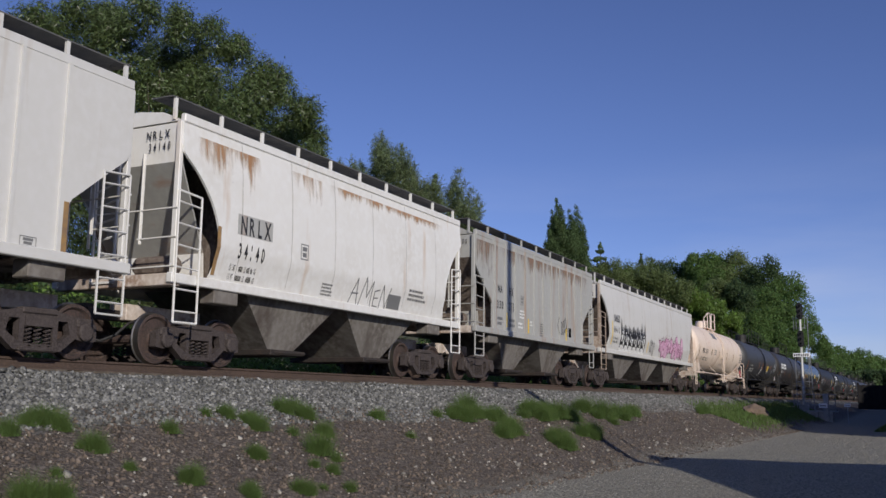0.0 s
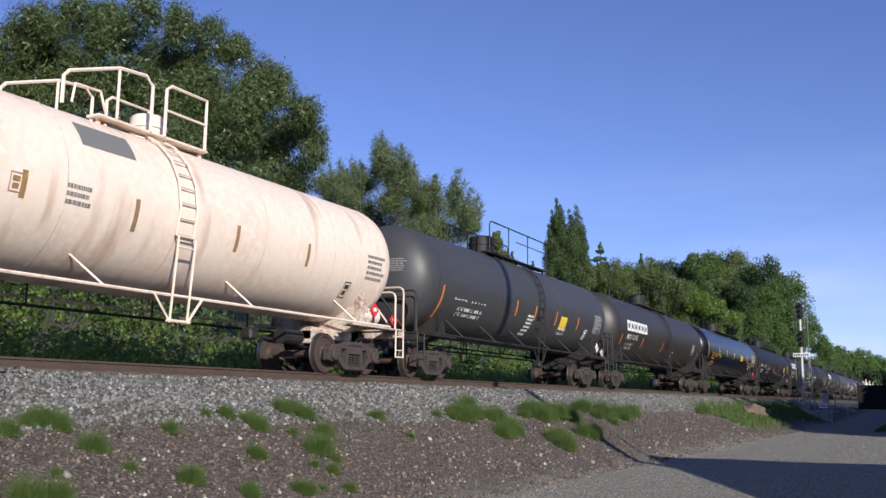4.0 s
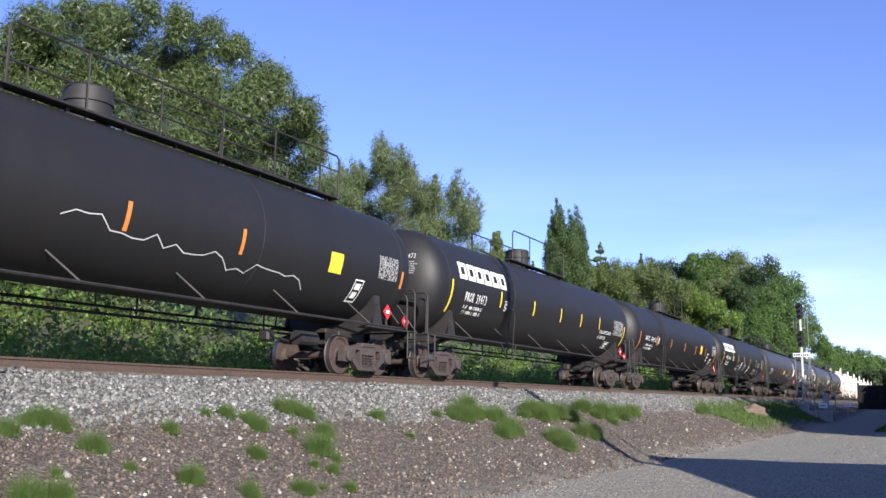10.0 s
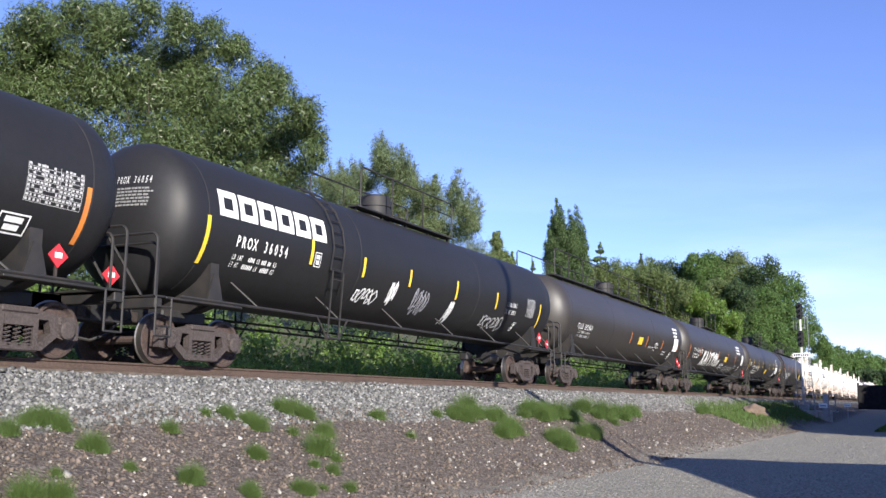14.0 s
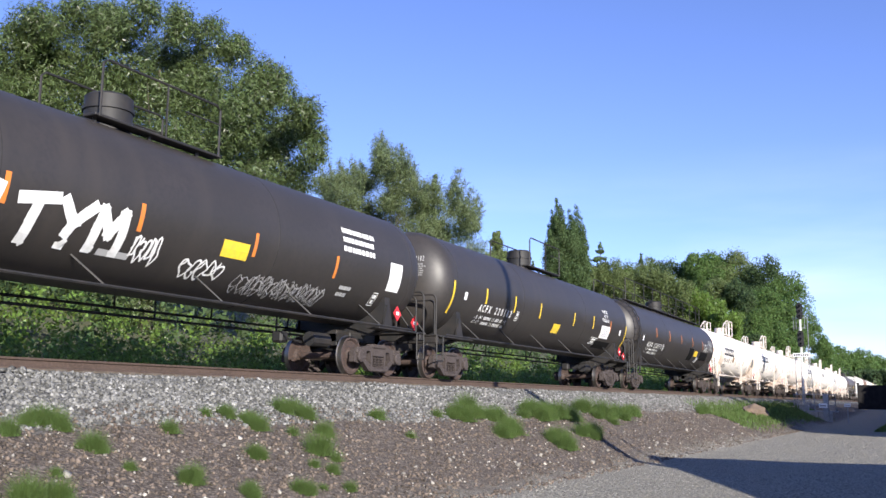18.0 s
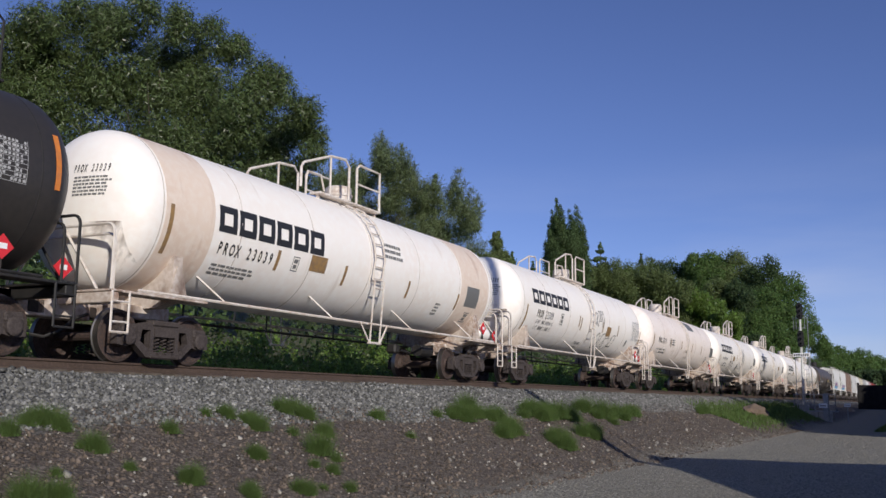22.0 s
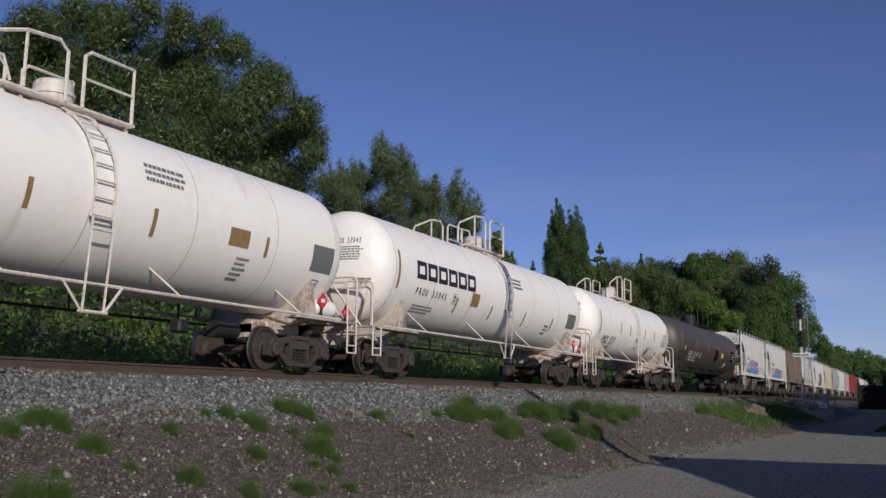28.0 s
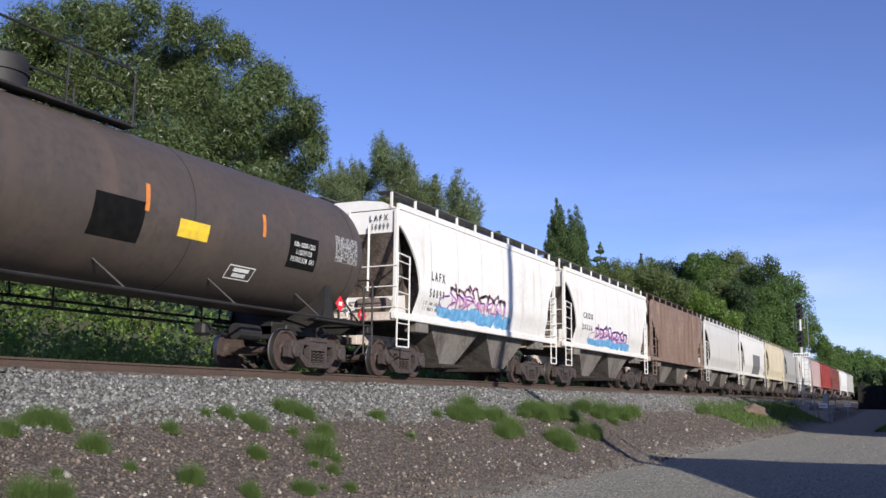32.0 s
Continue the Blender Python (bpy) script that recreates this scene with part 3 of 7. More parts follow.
def ground_material():
    m = bpy.data.materials.new("ground_gravels")
    m.use_nodes = True
    n, l = m.node_tree.nodes, m.node_tree.links
    b = n["Principled BSDF"]
    b.inputs["Roughness"].default_value = 0.95
    co = n.new("ShaderNodeTexCoord").outputs["Object"]
    sep = n.new("ShaderNodeSeparateXYZ")
    l.new(co, sep.inputs[0])

    def noise_tex(scale, detail=6.0):
        t = n.new("ShaderNodeTexNoise")
        t.inputs["Scale"].default_value, t.inputs["Detail"].default_value = scale, detail
        l.new(co, t.inputs["Vector"])
        return t.outputs[0]

    def ramp(src, *stops):
        r = n.new("ShaderNodeValToRGB")
        e = r.color_ramp.elements
        while len(e) < len(stops):
            e.new(0.5)
        for el, (p, c) in zip(e, stops):
            el.position, el.color = p, (*c, 1)
        l.new(src, r.inputs[0])
        return r.outputs[0]

    def math_node(op, a, bb):
        x = n.new("ShaderNodeMath")
        x.operation = op
        for sock, v in zip(x.inputs, (a, bb)):
            if isinstance(v, (int, float)):
                sock.default_value = v
            else:
                l.new(v, sock)
        return x.outputs[0]

    def step(src, lo, hi):
        r = n.new("ShaderNodeMapRange")
        r.interpolation_type = "SMOOTHSTEP"
        r.inputs[1].default_value, r.inputs[2].default_value = lo, hi
        l.new(src, r.inputs[0])
        return r.outputs[0]

    def mix(fac, a, bb):
        x = n.new("ShaderNodeMix")
        x.data_type = "RGBA"
        l.new(fac, x.inputs[0])
        l.new(a, x.inputs[6])
        l.new(bb, x.inputs[7])
        return x.outputs[2]

    wob = math_node("MULTIPLY", math_node("SUBTRACT", noise_tex(1.6), 0.5), 1.5)
    xx = math_node("ADD", sep.outputs[0], wob)
    vor = n.new("ShaderNodeTexVoronoi")
    vor.inputs["Scale"].default_value = 22
    l.new(co, vor.inputs["Vector"])
    ballast = ramp(vor.outputs["Color"], (0.15, (0.055, 0.055, 0.052)), (0.5, (0.125, 0.124, 0.117)), (0.9, (0.25, 0.247, 0.235)))
    vor2 = n.new("ShaderNodeTexVoronoi")
    vor2.inputs["Scale"].default_value = 30
    l.new(co, vor2.inputs["Vector"])
    brown = ramp(vor2.outputs["Color"], (0.15, (0.038, 0.029, 0.023)), (0.55, (0.092, 0.072, 0.058)), (0.9, (0.19, 0.160, 0.134)))
    road = ramp(noise_tex(22, 9.0), (0.36, (0.098, 0.090, 0.072)), (0.50, (0.205, 0.190, 0.155)), (0.64, (0.39, 0.365, 0.30)))
    soil = ramp(noise_tex(3), (0.3, (0.05, 0.06, 0.03)), (0.7, (0.10, 0.10, 0.05)))
    grassy = ramp(noise_tex(2), (0.3, (0.05, 0.085, 0.02)), (0.7, (0.10, 0.14, 0.04)))
    c = mix(step(xx, 3.7, 4.3), ballast, brown)
    c = mix(step(xx, 6.3, 7.3), c, road)
    c = mix(step(xx, 15.5, 17.0), c, grassy)
    neg = math_node("MULTIPLY", sep.outputs[0], -1.0)
    c = mix(step(neg, 2.6, 3.4), c, soil)
    l.new(c, b.inputs["Base Color"])
    bp = n.new("ShaderNodeBump")
    bp.inputs["Strength"].default_value, bp.inputs["Distance"].default_value = 0.9, 0.03
    l.new(math_node("ADD", vor.outputs["Distance"], math_node("MULTIPLY", noise_tex(55, 8.0), 0.9)), bp.inputs["Height"])
    l.new(bp.outputs[0], b.inputs["Normal"])
    return m


def build_track():
    prof = [(-0.075, -0.172), (0.075, -0.172), (0.07, -0.155), (0.012, -0.135), (0.010, -0.05), (0.036, -0.036), (0.037, -0.006), (0.028, 0.0), (-0.028, 0.0), (-0.037, -0.006), (-0.036, -0.036), (-0.010, -0.05), (-0.012, -0.135), (-0.07, -0.155)]
    for s in (-1, 1):
        bm = bmesh.new()
        loops = [[bm.verts.new((s * 0.755 + a, y, z)) for a, z in prof] for y in (-60, 0, 60, 200, 700)]
        k = len(prof)
        for a, b in zip(loops, loops[1:]):
            for i in range(k):
                bm.faces.new((a[i], a[(i + 1) % k], b[(i + 1) % k], b[i])).material_index = 1 if i == 7 else 0
        bmesh.ops.recalc_face_normals(bm, faces=bm.faces[:])
        ob = new("rail", mesh_of(bm, "rail", [M_RAIL_SIDE, M_RAIL_TOP]))
        tagged(ob, "rusty steel rail with a bright worn head", "rail", "running rails", "structure")
    bm = bmesh.new()
    soft_box(bm, -1.3, 1.3, -0.115, 0.115, -0.36, -0.18, 0.015)
    me = mesh_of(bm, "railway_tie", M_TIE)
    for i in range(130):
        o = new("railway_tie", me)
        o.location = (random.uniform(-0.04, 0.04), -32 + i * 0.53, random.uniform(-0.01, 0.0))
        o.rotation_euler = (0, 0, random.uniform(-0.012, 0.012))
        tagged(o, "weathered wooden railway tie bedded in ballast", "railway tie", "ties under the rails", "structure")


build_ground()
build_track()


# ---- tank cars ----
def ladder_bm(bm, pts_l, pts_r, rungs, r=0.022):
    tube(bm, pts_l, r, 5)
    tube(bm, pts_r, r, 5)
    for i in range(rungs):
        t = (i + 0.5) / rungs

        def on(p):
            k = t * (len(p) - 1)
            j = min(int(k), len(p) - 2)
            return Vector(p[j]).lerp(Vector(p[j + 1]), k - j)

        tube(bm, [on(pts_l), on(pts_r)], r * 0.8, 5)


def ladder_part(name, owner, pts_l, pts_r, rungs, mat, r=0.022):
    """A ladder of two stiles tied by end rungs, with the rungs between as parts of their own."""
    bm = bmesh.new()
    tube(bm, pts_l, r, 5)
    tube(bm, pts_r, r, 5)
    tube(bm, [pts_l[0], pts_r[0]], r, 5)
    tube(bm, [pts_l[-1], pts_r[-1]], r, 5)
    lad = part(name, bm, mat, owner)
    for i in range(rungs):
        t = (i + 0.5) / rungs

        def on(p):
            k = t * (len(p) - 1)
            j = min(int(k), len(p) - 2)
            return Vector(p[j]).lerp(Vector(p[j + 1]), k - j)

        bm = bmesh.new()
        tube(bm, [on(pts_l), on(pts_r)], r * 0.8, 4)
        part("rung", bm, mat, lad)


TANK_MESHES = {}


def tank_shell_mesh(key, half, r, zc, head, mat, rings, seam):
    """The shell: a long cylinder with dished heads and slightly proud ring welds."""
    k = (key, half, r, tuple(rings))
    if k in TANK_MESHES:
        return TANK_MESHES[k]
    bm = bmesh.new()
    prof = []
    n = 9
    for i in range(n + 1):
        a = math.pi / 2 * i / n
        prof.append((-half + head - head * math.cos(a) ** 0.9 if i < n else -half + head, r * math.sin(a)))
    for y in rings:
        prof += [(y - 0.011, r), (y - 0.009, r + 0.003), (y + 0.009, r + 0.003), (y + 0.011, r)]
    for i in range(n, -1, -1):
        a = math.pi / 2 * i / n
        prof.append((half - head + head * math.cos(a) ** 0.9 if i < n else half - head, r * math.sin(a)))
    lathe(bm, prof, "Y", (0, 0, zc), 56)
    bmesh.ops.recalc_face_normals(bm, faces=bm.faces[:])
    for f in bm.faces:
        y = f.calc_center_median().y
        if any(abs(y - q) < 0.012 for q in rings):
            f.material_index = 1
    TANK_MESHES[k] = mesh_of(bm, "tank_shell", [mat, seam], True)
    return TANK_MESHES[k]


def tank_car(label, centre, pitch, mat, trim, style, r=1.5, zc=2.77, inset=0.55, ladder_y=0.0, dome_y=0.0, group="cars of the freight train"):
    """A tank car: shell, dome, platform, ladder, side rails, underframe, bogies and end gear. Returns the thing and its near side."""
    car = thing("tank_car", label, "tank car", group)
    half = pitch / 2
    sh = half - inset
    side = Side("tank", r, zc)
    rings = (-sh + 0.84, -sh * 0.62, -sh * 0.31, 0.0, sh * 0.31, sh * 0.62, sh - 0.84) if style == "white" else (-sh + 0.84, -sh * 0.36, sh * 0.33, sh - 0.84)
    back = 0.0 if style == "white" else 0.2
    shell = part("tank_shell", tank_shell_mesh(mat.name, sh + back, r, zc, 0.82, mat, rings, M_JOINT if style == "white" else M_UNDER), mat, car, smooth=True)
    shell.location.y += back
    # underframe stubs, saddles, end platforms and handrails
    grimy = M_GRIMY_WHITE if style == "white" else trim
    for s in (-1, 1):
        ye = s * (half - 0.36)
        bm = bmesh.new()
        soft_box(bm, -0.2, 0.2, s * (half - 0.75) - 1.9, s * (half - 0.75) + 0.35, 0.72, 1.12)
        soft_box(bm, -1.44, 1.44, ye - s * 0.10 - 0.09, ye - s * 0.10 + 0.09, 0.94, 1.12)
        part("end_sill", bm, grimy, car)
        bm = bmesh.new()
        yb = s * (half - 2.05)
        v = [bm.verts.new(c) for c in ((-0.9, yb - 0.12, 1.0), (0.9, yb - 0.12, 1.0), (1.30, yb - 0.12, 1.12), (r * 0.86, yb - 0.12, zc - r * 0.55), (0.0, yb - 0.12, zc - r * 0.96), (-r * 0.86, yb - 0.12, zc - r * 0.55), (-1.30, yb - 0.12, 1.12))]
        f = bm.faces.new(v)
        e = bmesh.ops.extrude_face_region(bm, geom=[f])
        bmesh.ops.translate(bm, verts=[q for q in e["geom"] if isinstance(q, bmesh.types.BMVert)], vec=(0, 0.24, 0))
        soft_box(bm, -0.6, 0.6, yb - 0.6, yb + 0.6, 0.80, 1.05, 0.03)
        bmesh.ops.recalc_face_normals(bm, faces=bm.faces[:])
        saddle = part("saddle", bm, grimy, car)
        for q in (-1, 1):
            bm = bmesh.new()
            w = [bm.verts.new((q * 1.34, yb + d, h)) for d, h in ((-0.24, 1.14), (0.24, 1.14), (0.06, 1.74), (-0.06, 1.74))]
            z = [bm.verts.new(u.co - Vector((q * 0.05, 0, 0))) for u in w]
            bm.faces.new(w)
            bm.faces.new(z[::-1])
            for k in range(4):
                bm.faces.new((w[k], z[k], z[(k + 1) % 4], w[(k + 1) % 4]))
            bmesh.ops.recalc_face_normals(bm, faces=bm.faces[:])
            part("gusset", bm, grimy, saddle)
        bm = bmesh.new()
        a, b, c = ye, ye - s * 0.26, s * (half - 2.7)
        soft_box(bm, -1.46, 1.46, min(a, b), max(a, b), 1.13, 1.17, 0.01)
        for q in (-1, 1):
            soft_box(bm, q * 1.28 - 0.19, q * 1.28 + 0.19, min(b, c), max(b, c), 1.12, 1.165, 0.01)
        part("end_platform", bm, grimy, car)
        # two hoops across the end, with raking stays
        bm = bmesh.new()
        for x, y, top in ((1.44, ye, 2.27), (1.30, ye - s * 0.17, 2.13)):
            arc = [(x - 0.16 + 0.16 * math.cos(t), y, top - 0.16 + 0.16 * math.sin(t)) for t in (0, 0.4, 0.8, 1.2, 1.57)]
            tube(bm, [(x, y, 1.16)] + arc + [(-p, y, h) for p, y, h in arc[::-1]] + [(-x, y, 1.16)], 0.026, 6)
        part("handrail", bm, trim, car)
        for q in (-1, 1):
            bm = bmesh.new()
            tube(bm, [(q * 0.25, ye, 2.25), (q * 1.12, ye, 1.17)], 0.028, 5)
            part("handrail_stay", bm, trim, car)
        bm = bmesh.new()
        ladder_bm(bm, [(1.46, ye - s * 0.02, 1.14), (1.46, ye - s * 0.02, 0.46)], [(1.46, ye - s * 0.40, 1.14), (1.46, ye - s * 0.40, 0.46)], 2, 0.022)
        tube(bm, [(1.46, ye - s * 0.02, 0.46), (1.46, ye - s * 0.40, 0.46)], 0.022, 5)
        part("sill_step", bm, trim, car)
        bogie(car, s * (half - 2.05))
    # side rails with hangers, both sides
    for s in (-1, 1):
        bm = bmesh.new()
        zr = zc - r * 0.86
        tube(bm, [(s * 1.42, -half + 1.0, 1.20), (s * 1.42, half - 1.0, 1.20)], 0.03, 6)
        part("side_rail", bm, trim, car)
        n = 4 if style == "white" else 6
        for i in range(n):
            y = -half + 2.9 + (2 * half - 5.8) * i / (n - 1)
            bm = bmesh.new()
            tube(bm, [(s * 1.42, y + 0.35, 1.20), (s * r * 0.68, y - 0.05, zc - r * 0.72)], 0.022, 5)
            part("rail_bracket", bm, trim, car)
    # train pipe hung below the belly
    bm = bmesh.new()
    tube(bm, [(-0.5, -half + 3.0, 0.95), (-0.5, half - 3.0, 0.95)], 0.03, 5)
    for i in range(4):
        y = -half + 4.2 + (2 * half - 8.4) * i / 3
        tube(bm, [(-0.5, y, 0.95), (-0.5, y, 1.36)], 0.022, 5)
    part("brake_pipe", bm, M_UNDER, car)
    bm = bmesh.new()
    soft_box(bm, -0.2, 0.1, half - 4.8, half - 4.5, 0.68, 0.95, 0.05)
    lathe(bm, [(-0.35, 0), (-0.35, 0.17), (0.35, 0.17), (0.35, 0)], "Y", (0.55, half - 4.0, 0.78), 12)
    tube(bm, [(0.3, half - 4.8, 0.75), (0.3, half - 2.4, 0.55)], 0.03, 5)
    part("brake_gear", bm, M_UNDER, car)
    # ladder up the near side and a matching one on the far side
    zt = zc + r
    for s in (-1, 1) if ladder_y is not None else ():
        bm = bmesh.new()
        arc = [math.radians(a) for a in (-18, 0, 18, 36, 54, 72)]

        def lad(y):
            return [(s * 1.46, y, 0.75), (s * (r + 0.07), y, zc - r * 0.35)] + [(s * (r + 0.08) * math.cos(a), y, zc + (r + 0.08) * math.sin(a)) for a in arc]

        bm.free()
        ladder_part("ladder", car, lad(ladder_y - 0.22), lad(ladder_y + 0.22), 12, trim)
        bm = bmesh.new()
        for q in (-1, 1):
            tube(bm, [(s * 1.44, ladder_y + q * 0.62, 1.20), (s * 1.46, ladder_y + q * 0.22, 0.72)], 0.024, 5)
        tube(bm, [(s * 1.46, ladder_y - 0.3, 0.74), (s * 1.46, ladder_y + 0.3, 0.74)], 0.024, 5)
        part("ladder_brace", bm, trim, car)
    # dome and top platform
    bm = bmesh.new()
    dr, dh = (0.34, 0.60) if style == "white" else (0.44, 0.72)
    lathe(bm, [(0, dr), (dh * 0.55, dr), (dh * 0.56, dr + 0.03), (dh * 0.66, dr + 0.03), (dh * 0.67, dr), (dh * 0.93, dr), (dh, dr * 0.85), (dh, 0.0)], "Z", (0, dome_y, zt - 0.05), 24)
    bmesh.ops.recalc_face_normals(bm, faces=bm.faces[:])
    part("dome", bm, trim, car, smooth=True)
    a0, a1 = (ladder_y - 1.5, ladder_y + 1.3) if style == "white" else (-sh + 0.9, sh - 0.9) if style == "walk" else (-2.4, 7.2) if style == "long" else (dome_y - 1.0, dome_y + 2.3) if style == "short" else (-2.4, 3.0)
    bm = bmesh.new()
    for s in (-1, 1):
        soft_box(bm, s * 0.62 - 0.16, s * 0.62 + 0.16, a0, a1, zt - 0.05, zt + 0.0, 0.01)
        y = a0 + 0.1
        while y < a1:
            box(bm, s * 0.62 - 0.03, s * 0.62 + 0.03, y, y + 0.06, zt - 0.22, zt - 0.05)
            y += 1.3
    part("walkway", bm, trim, car)
    hh = 1.0
    for s in (-1, 1):
        bm = bmesh.new()
        x = s * 0.78
        if style == "white":
            d = ladder_y
            tube(bm, [(x, d - 2.3, zt - 0.05), (x, d - 2.3, zt + 0.42), (x, d - 2.2, zt + 0.54), (x, d - 1.1, zt + hh - 0.06), (x, d - 0.45, zt + hh), (x, d - 0.28, zt + hh - 0.15), (x, d - 0.28, zt - 0.02)], 0.034, 6)
            tube(bm, [(x, d - 1.1, zt), (x, d - 1.1, zt + hh - 0.06)], 0.028, 6)
            tube(bm, [(x, d - 2.1, zt + 0.02), (x, d - 2.05, zt + 0.36), (x, d - 1.5, zt + 0.38), (x, d - 1.35, zt + 0.02)], 0.026, 6)
            tube(bm, [(x, d + 0.08, zt - 0.02), (x, d + 0.08, zt + hh - 0.1), (x, d + 0.2, zt + hh), (x, d + 1.2, zt + hh), (x, d + 1.2, zt - 0.02)], 0.034, 6)
            tube(bm, [(x, d + 0.08, zt + 0.5), (x, d + 1.2, zt + 0.5)], 0.024, 6)
        else:
            e0, e1 = a0 + 0.1, a1 - 0.1
            tube(bm, [(x, e0, zt - 0.05), (x, e0, zt + hh - 0.08), (x, e0 + 0.1, zt + hh), (x, e1 - 0.1, zt + hh), (x, e1, zt + hh - 0.08), (x, e1, zt - 0.05)], 0.024, 6)
            q = e0 + 1.6
            while q < e1 - 0.5:
                tube(bm, [(x, q, zt - 0.05), (x, q, zt + hh)], 0.02, 5)
                q += 1.75
            tube(bm, [(x, dome_y + 1.2, zt + 0.62), (x, e1, zt + 0.62)], 0.018, 5)
        part("top_railing", bm, trim, car)
    end_gear(car, half)
    return car, side


def placard(car, side_sign_y, mat, z=1.75, x=1.40):
    """A diamond placard on its holder near a corner of the car."""
    bm = bmesh.new()
    p = Vector((x, side_sign_y, z))
    d = 0.19
    v = [p + Vector((0, -d, 0)), p + Vector((0, 0, -d)), p + Vector((0, d, 0)), p + Vector((0, 0, d))]
    a = [bm.verts.new(q) for q in v]
    b = [bm.verts.new(q + Vector((-0.02, 0, 0))) for q in v]
    bm.faces.new(a)
    bm.faces.new(b[::-1])
    for i in range(4):
        bm.faces.new((a[i], b[i], b[(i + 1) % 4], a[(i + 1) % 4]))
    bmesh.ops.recalc_face_normals(bm, faces=bm.faces[:])
    pl = part("placard", bm, mat, car, "red diamond hazard placard" if mat is M_RED else "white diamond hazard placard")
    bm = bmesh.new()
    box(bm, x + 0.003, x + 0.007, side_sign_y - 0.07, side_sign_y + 0.07, z - 0.035, z + 0.05)
    part("placard_symbol", bm, M_PLACARD if mat is M_RED else M_RED, pl)
    bm = bmesh.new()
    tube(bm, [(x - 0.04, side_sign_y, z - 0.45), (x - 0.04, side_sign_y, z - 0.1)], 0.03, 5)
    part("placard_holder", bm, M_STEEL, car)


# ---- covered hopper cars ----
def hopper_car(label, centre, pitch, mat, under, style="curved", bays=2, group="cars of the freight train", top=4.25, low=1.58, slope=None, trim=None):
    trim = trim or mat
    car = thing("hopper_car", label, "hopper car", group)
    half = pitch / 2
    e = half - 0.55
    if style == "curved":
        prof = [(low, 1.44), (low + 0.35, 1.52), (2.2, 1.60), (3.0, 1.60), (3.7, 1.57), (top, 1.50)]
    else:
        prof = [(low, 1.52), (low + 0.3, 1.52), (top, 1.52)]
    side = Side("flat", profile=prof)
    # side sheets with the ends cut back
    def edge(z):
        if style == "curved":
            return 0.0 if z > 3.75 else 1.05 * math.sin(math.pi * (3.75 - z) / (3.75 - low) / 1.45) ** 0.75
        return 0.0 if z > 3.40 else min(1.22, (3.40 - z) * 1.22)

    for s in (-1, 1):
        bm = bmesh.new()
        rows = []
        for i in range(25):
            z = low + (top - low) * i / 24
            x = side.at(0, z, 0).x
            a = e - edge(z)
            ys = [-a + 2 * a * j / 10 for j in range(11)]
            rows.append([(bm.verts.new((s * x, y, z)), bm.verts.new((s * (x - 0.05), y, z))) for y in ys])
        for p, q in zip(rows, rows[1:]):
            for j in range(10):
                bm.faces.new((p[j][0], p[j + 1][0], q[j + 1][0], q[j][0]))
                bm.faces.new((p[j][1], q[j][1], q[j + 1][1], p[j + 1][1]))
            for j in (0, 10):
                bm.faces.new((p[j][0], q[j][0], q[j][1], p[j][1]))
        bmesh.ops.recalc_face_normals(bm, faces=bm.faces[:])
        part("side_sheet", bm, mat, car, smooth=True)
        if style != "curved":
            n = round((2 * e - 2.76) / 0.88)
            for i in range(n + 1):
                y = -e + 1.38 + (2 * e - 2.76) * i / n
                bm = bmesh.new()
                box(bm, s * 1.52, s * 1.56, y - 0.03, y + 0.03, low, top)
                bmesh.ops.recalc_face_normals(bm, faces=bm.faces[:])
                part("side_post", bm, mat, car)
        else:
            n = int(2 * e / 1.55)
            for i in range(1, n):
                y = -e + 2 * e * i / n
                bm = bmesh.new()
                patch(bm, side, y - 0.009, y + 0.009, low + 0.1, top - 0.05, 0.004)
                if s < 0:
                    for v in bm.verts:
                        v.co.x *= -1
                part("weld_seam", bm, M_SEAM, car)
        bm = bmesh.new()
        soft_box(bm, s * (side.at(0, low, 0).x) - 0.07, s * side.at(0, low, 0).x + 0.07, -half + 0.45, half - 0.45, low - 0.16, low + 0.02)
        part("side_sill", bm, mat, car)
        bm = bmesh.new()
        soft_box(bm, s * 1.47 - 0.06, s * 1.47 + 0.06, -e, e, top - 0.02, top + 0.15, 0.02)
        part("roof_rail", bm, mat, car)
    # roof
    bm = bmesh.new()
    pr = [(-1.44, top + 0.02), (-1.0, top + 0.22), (-0.4, top + 0.30), (0.4, top + 0.30), (1.0, top + 0.22), (1.44, top + 0.02)]
    a = [bm.verts.new((x, -e, z)) for x, z in pr]
    b = [bm.verts.new((x, e, z)) for x, z in pr]
    for i in range(5):
        bm.faces.new((a[i], a[i + 1], b[i + 1], b[i]))
    bm.faces.new(a[::-1])
    bm.faces.new(b)
    bm.faces.new((a[0], b[0], b[5], a[5]))
    bmesh.ops.recalc_face_normals(bm, faces=bm.faces[:])
    part("roof", bm, mat, car)
    bm = bmesh.new()
    box(bm, -0.28, 0.28, -e + 0.6, e - 0.6, top + 0.29, top + 0.39)
    part("roof_hatch", bm, mat, car)
    # running board: mesh walkway on stanchions
    for s in (-1, 1):
        bm = bmesh.new()
        for k in range(12):
            xx = s * (0.80 + 0.042 * k)
            box(bm, xx - 0.013, xx + 0.013, -e - 0.1, e + 0.1, top + 0.47, top + 0.495)
        y = -e
        while y < e:
            box(bm, min(s * 0.79, s * 1.27), max(s * 0.79, s * 1.27), y, y + 0.03, top + 0.472, top + 0.492)
            y += 0.25
        part("running_board", bm, M_GRATE, car, "dark steel mesh running board")
        bm = bmesh.new()
        soft_box(bm, s * 1.29 - 0.012, s * 1.29 + 0.012, -e - 0.1, e + 0.1, top + 0.46, top + 0.49, 0.004)
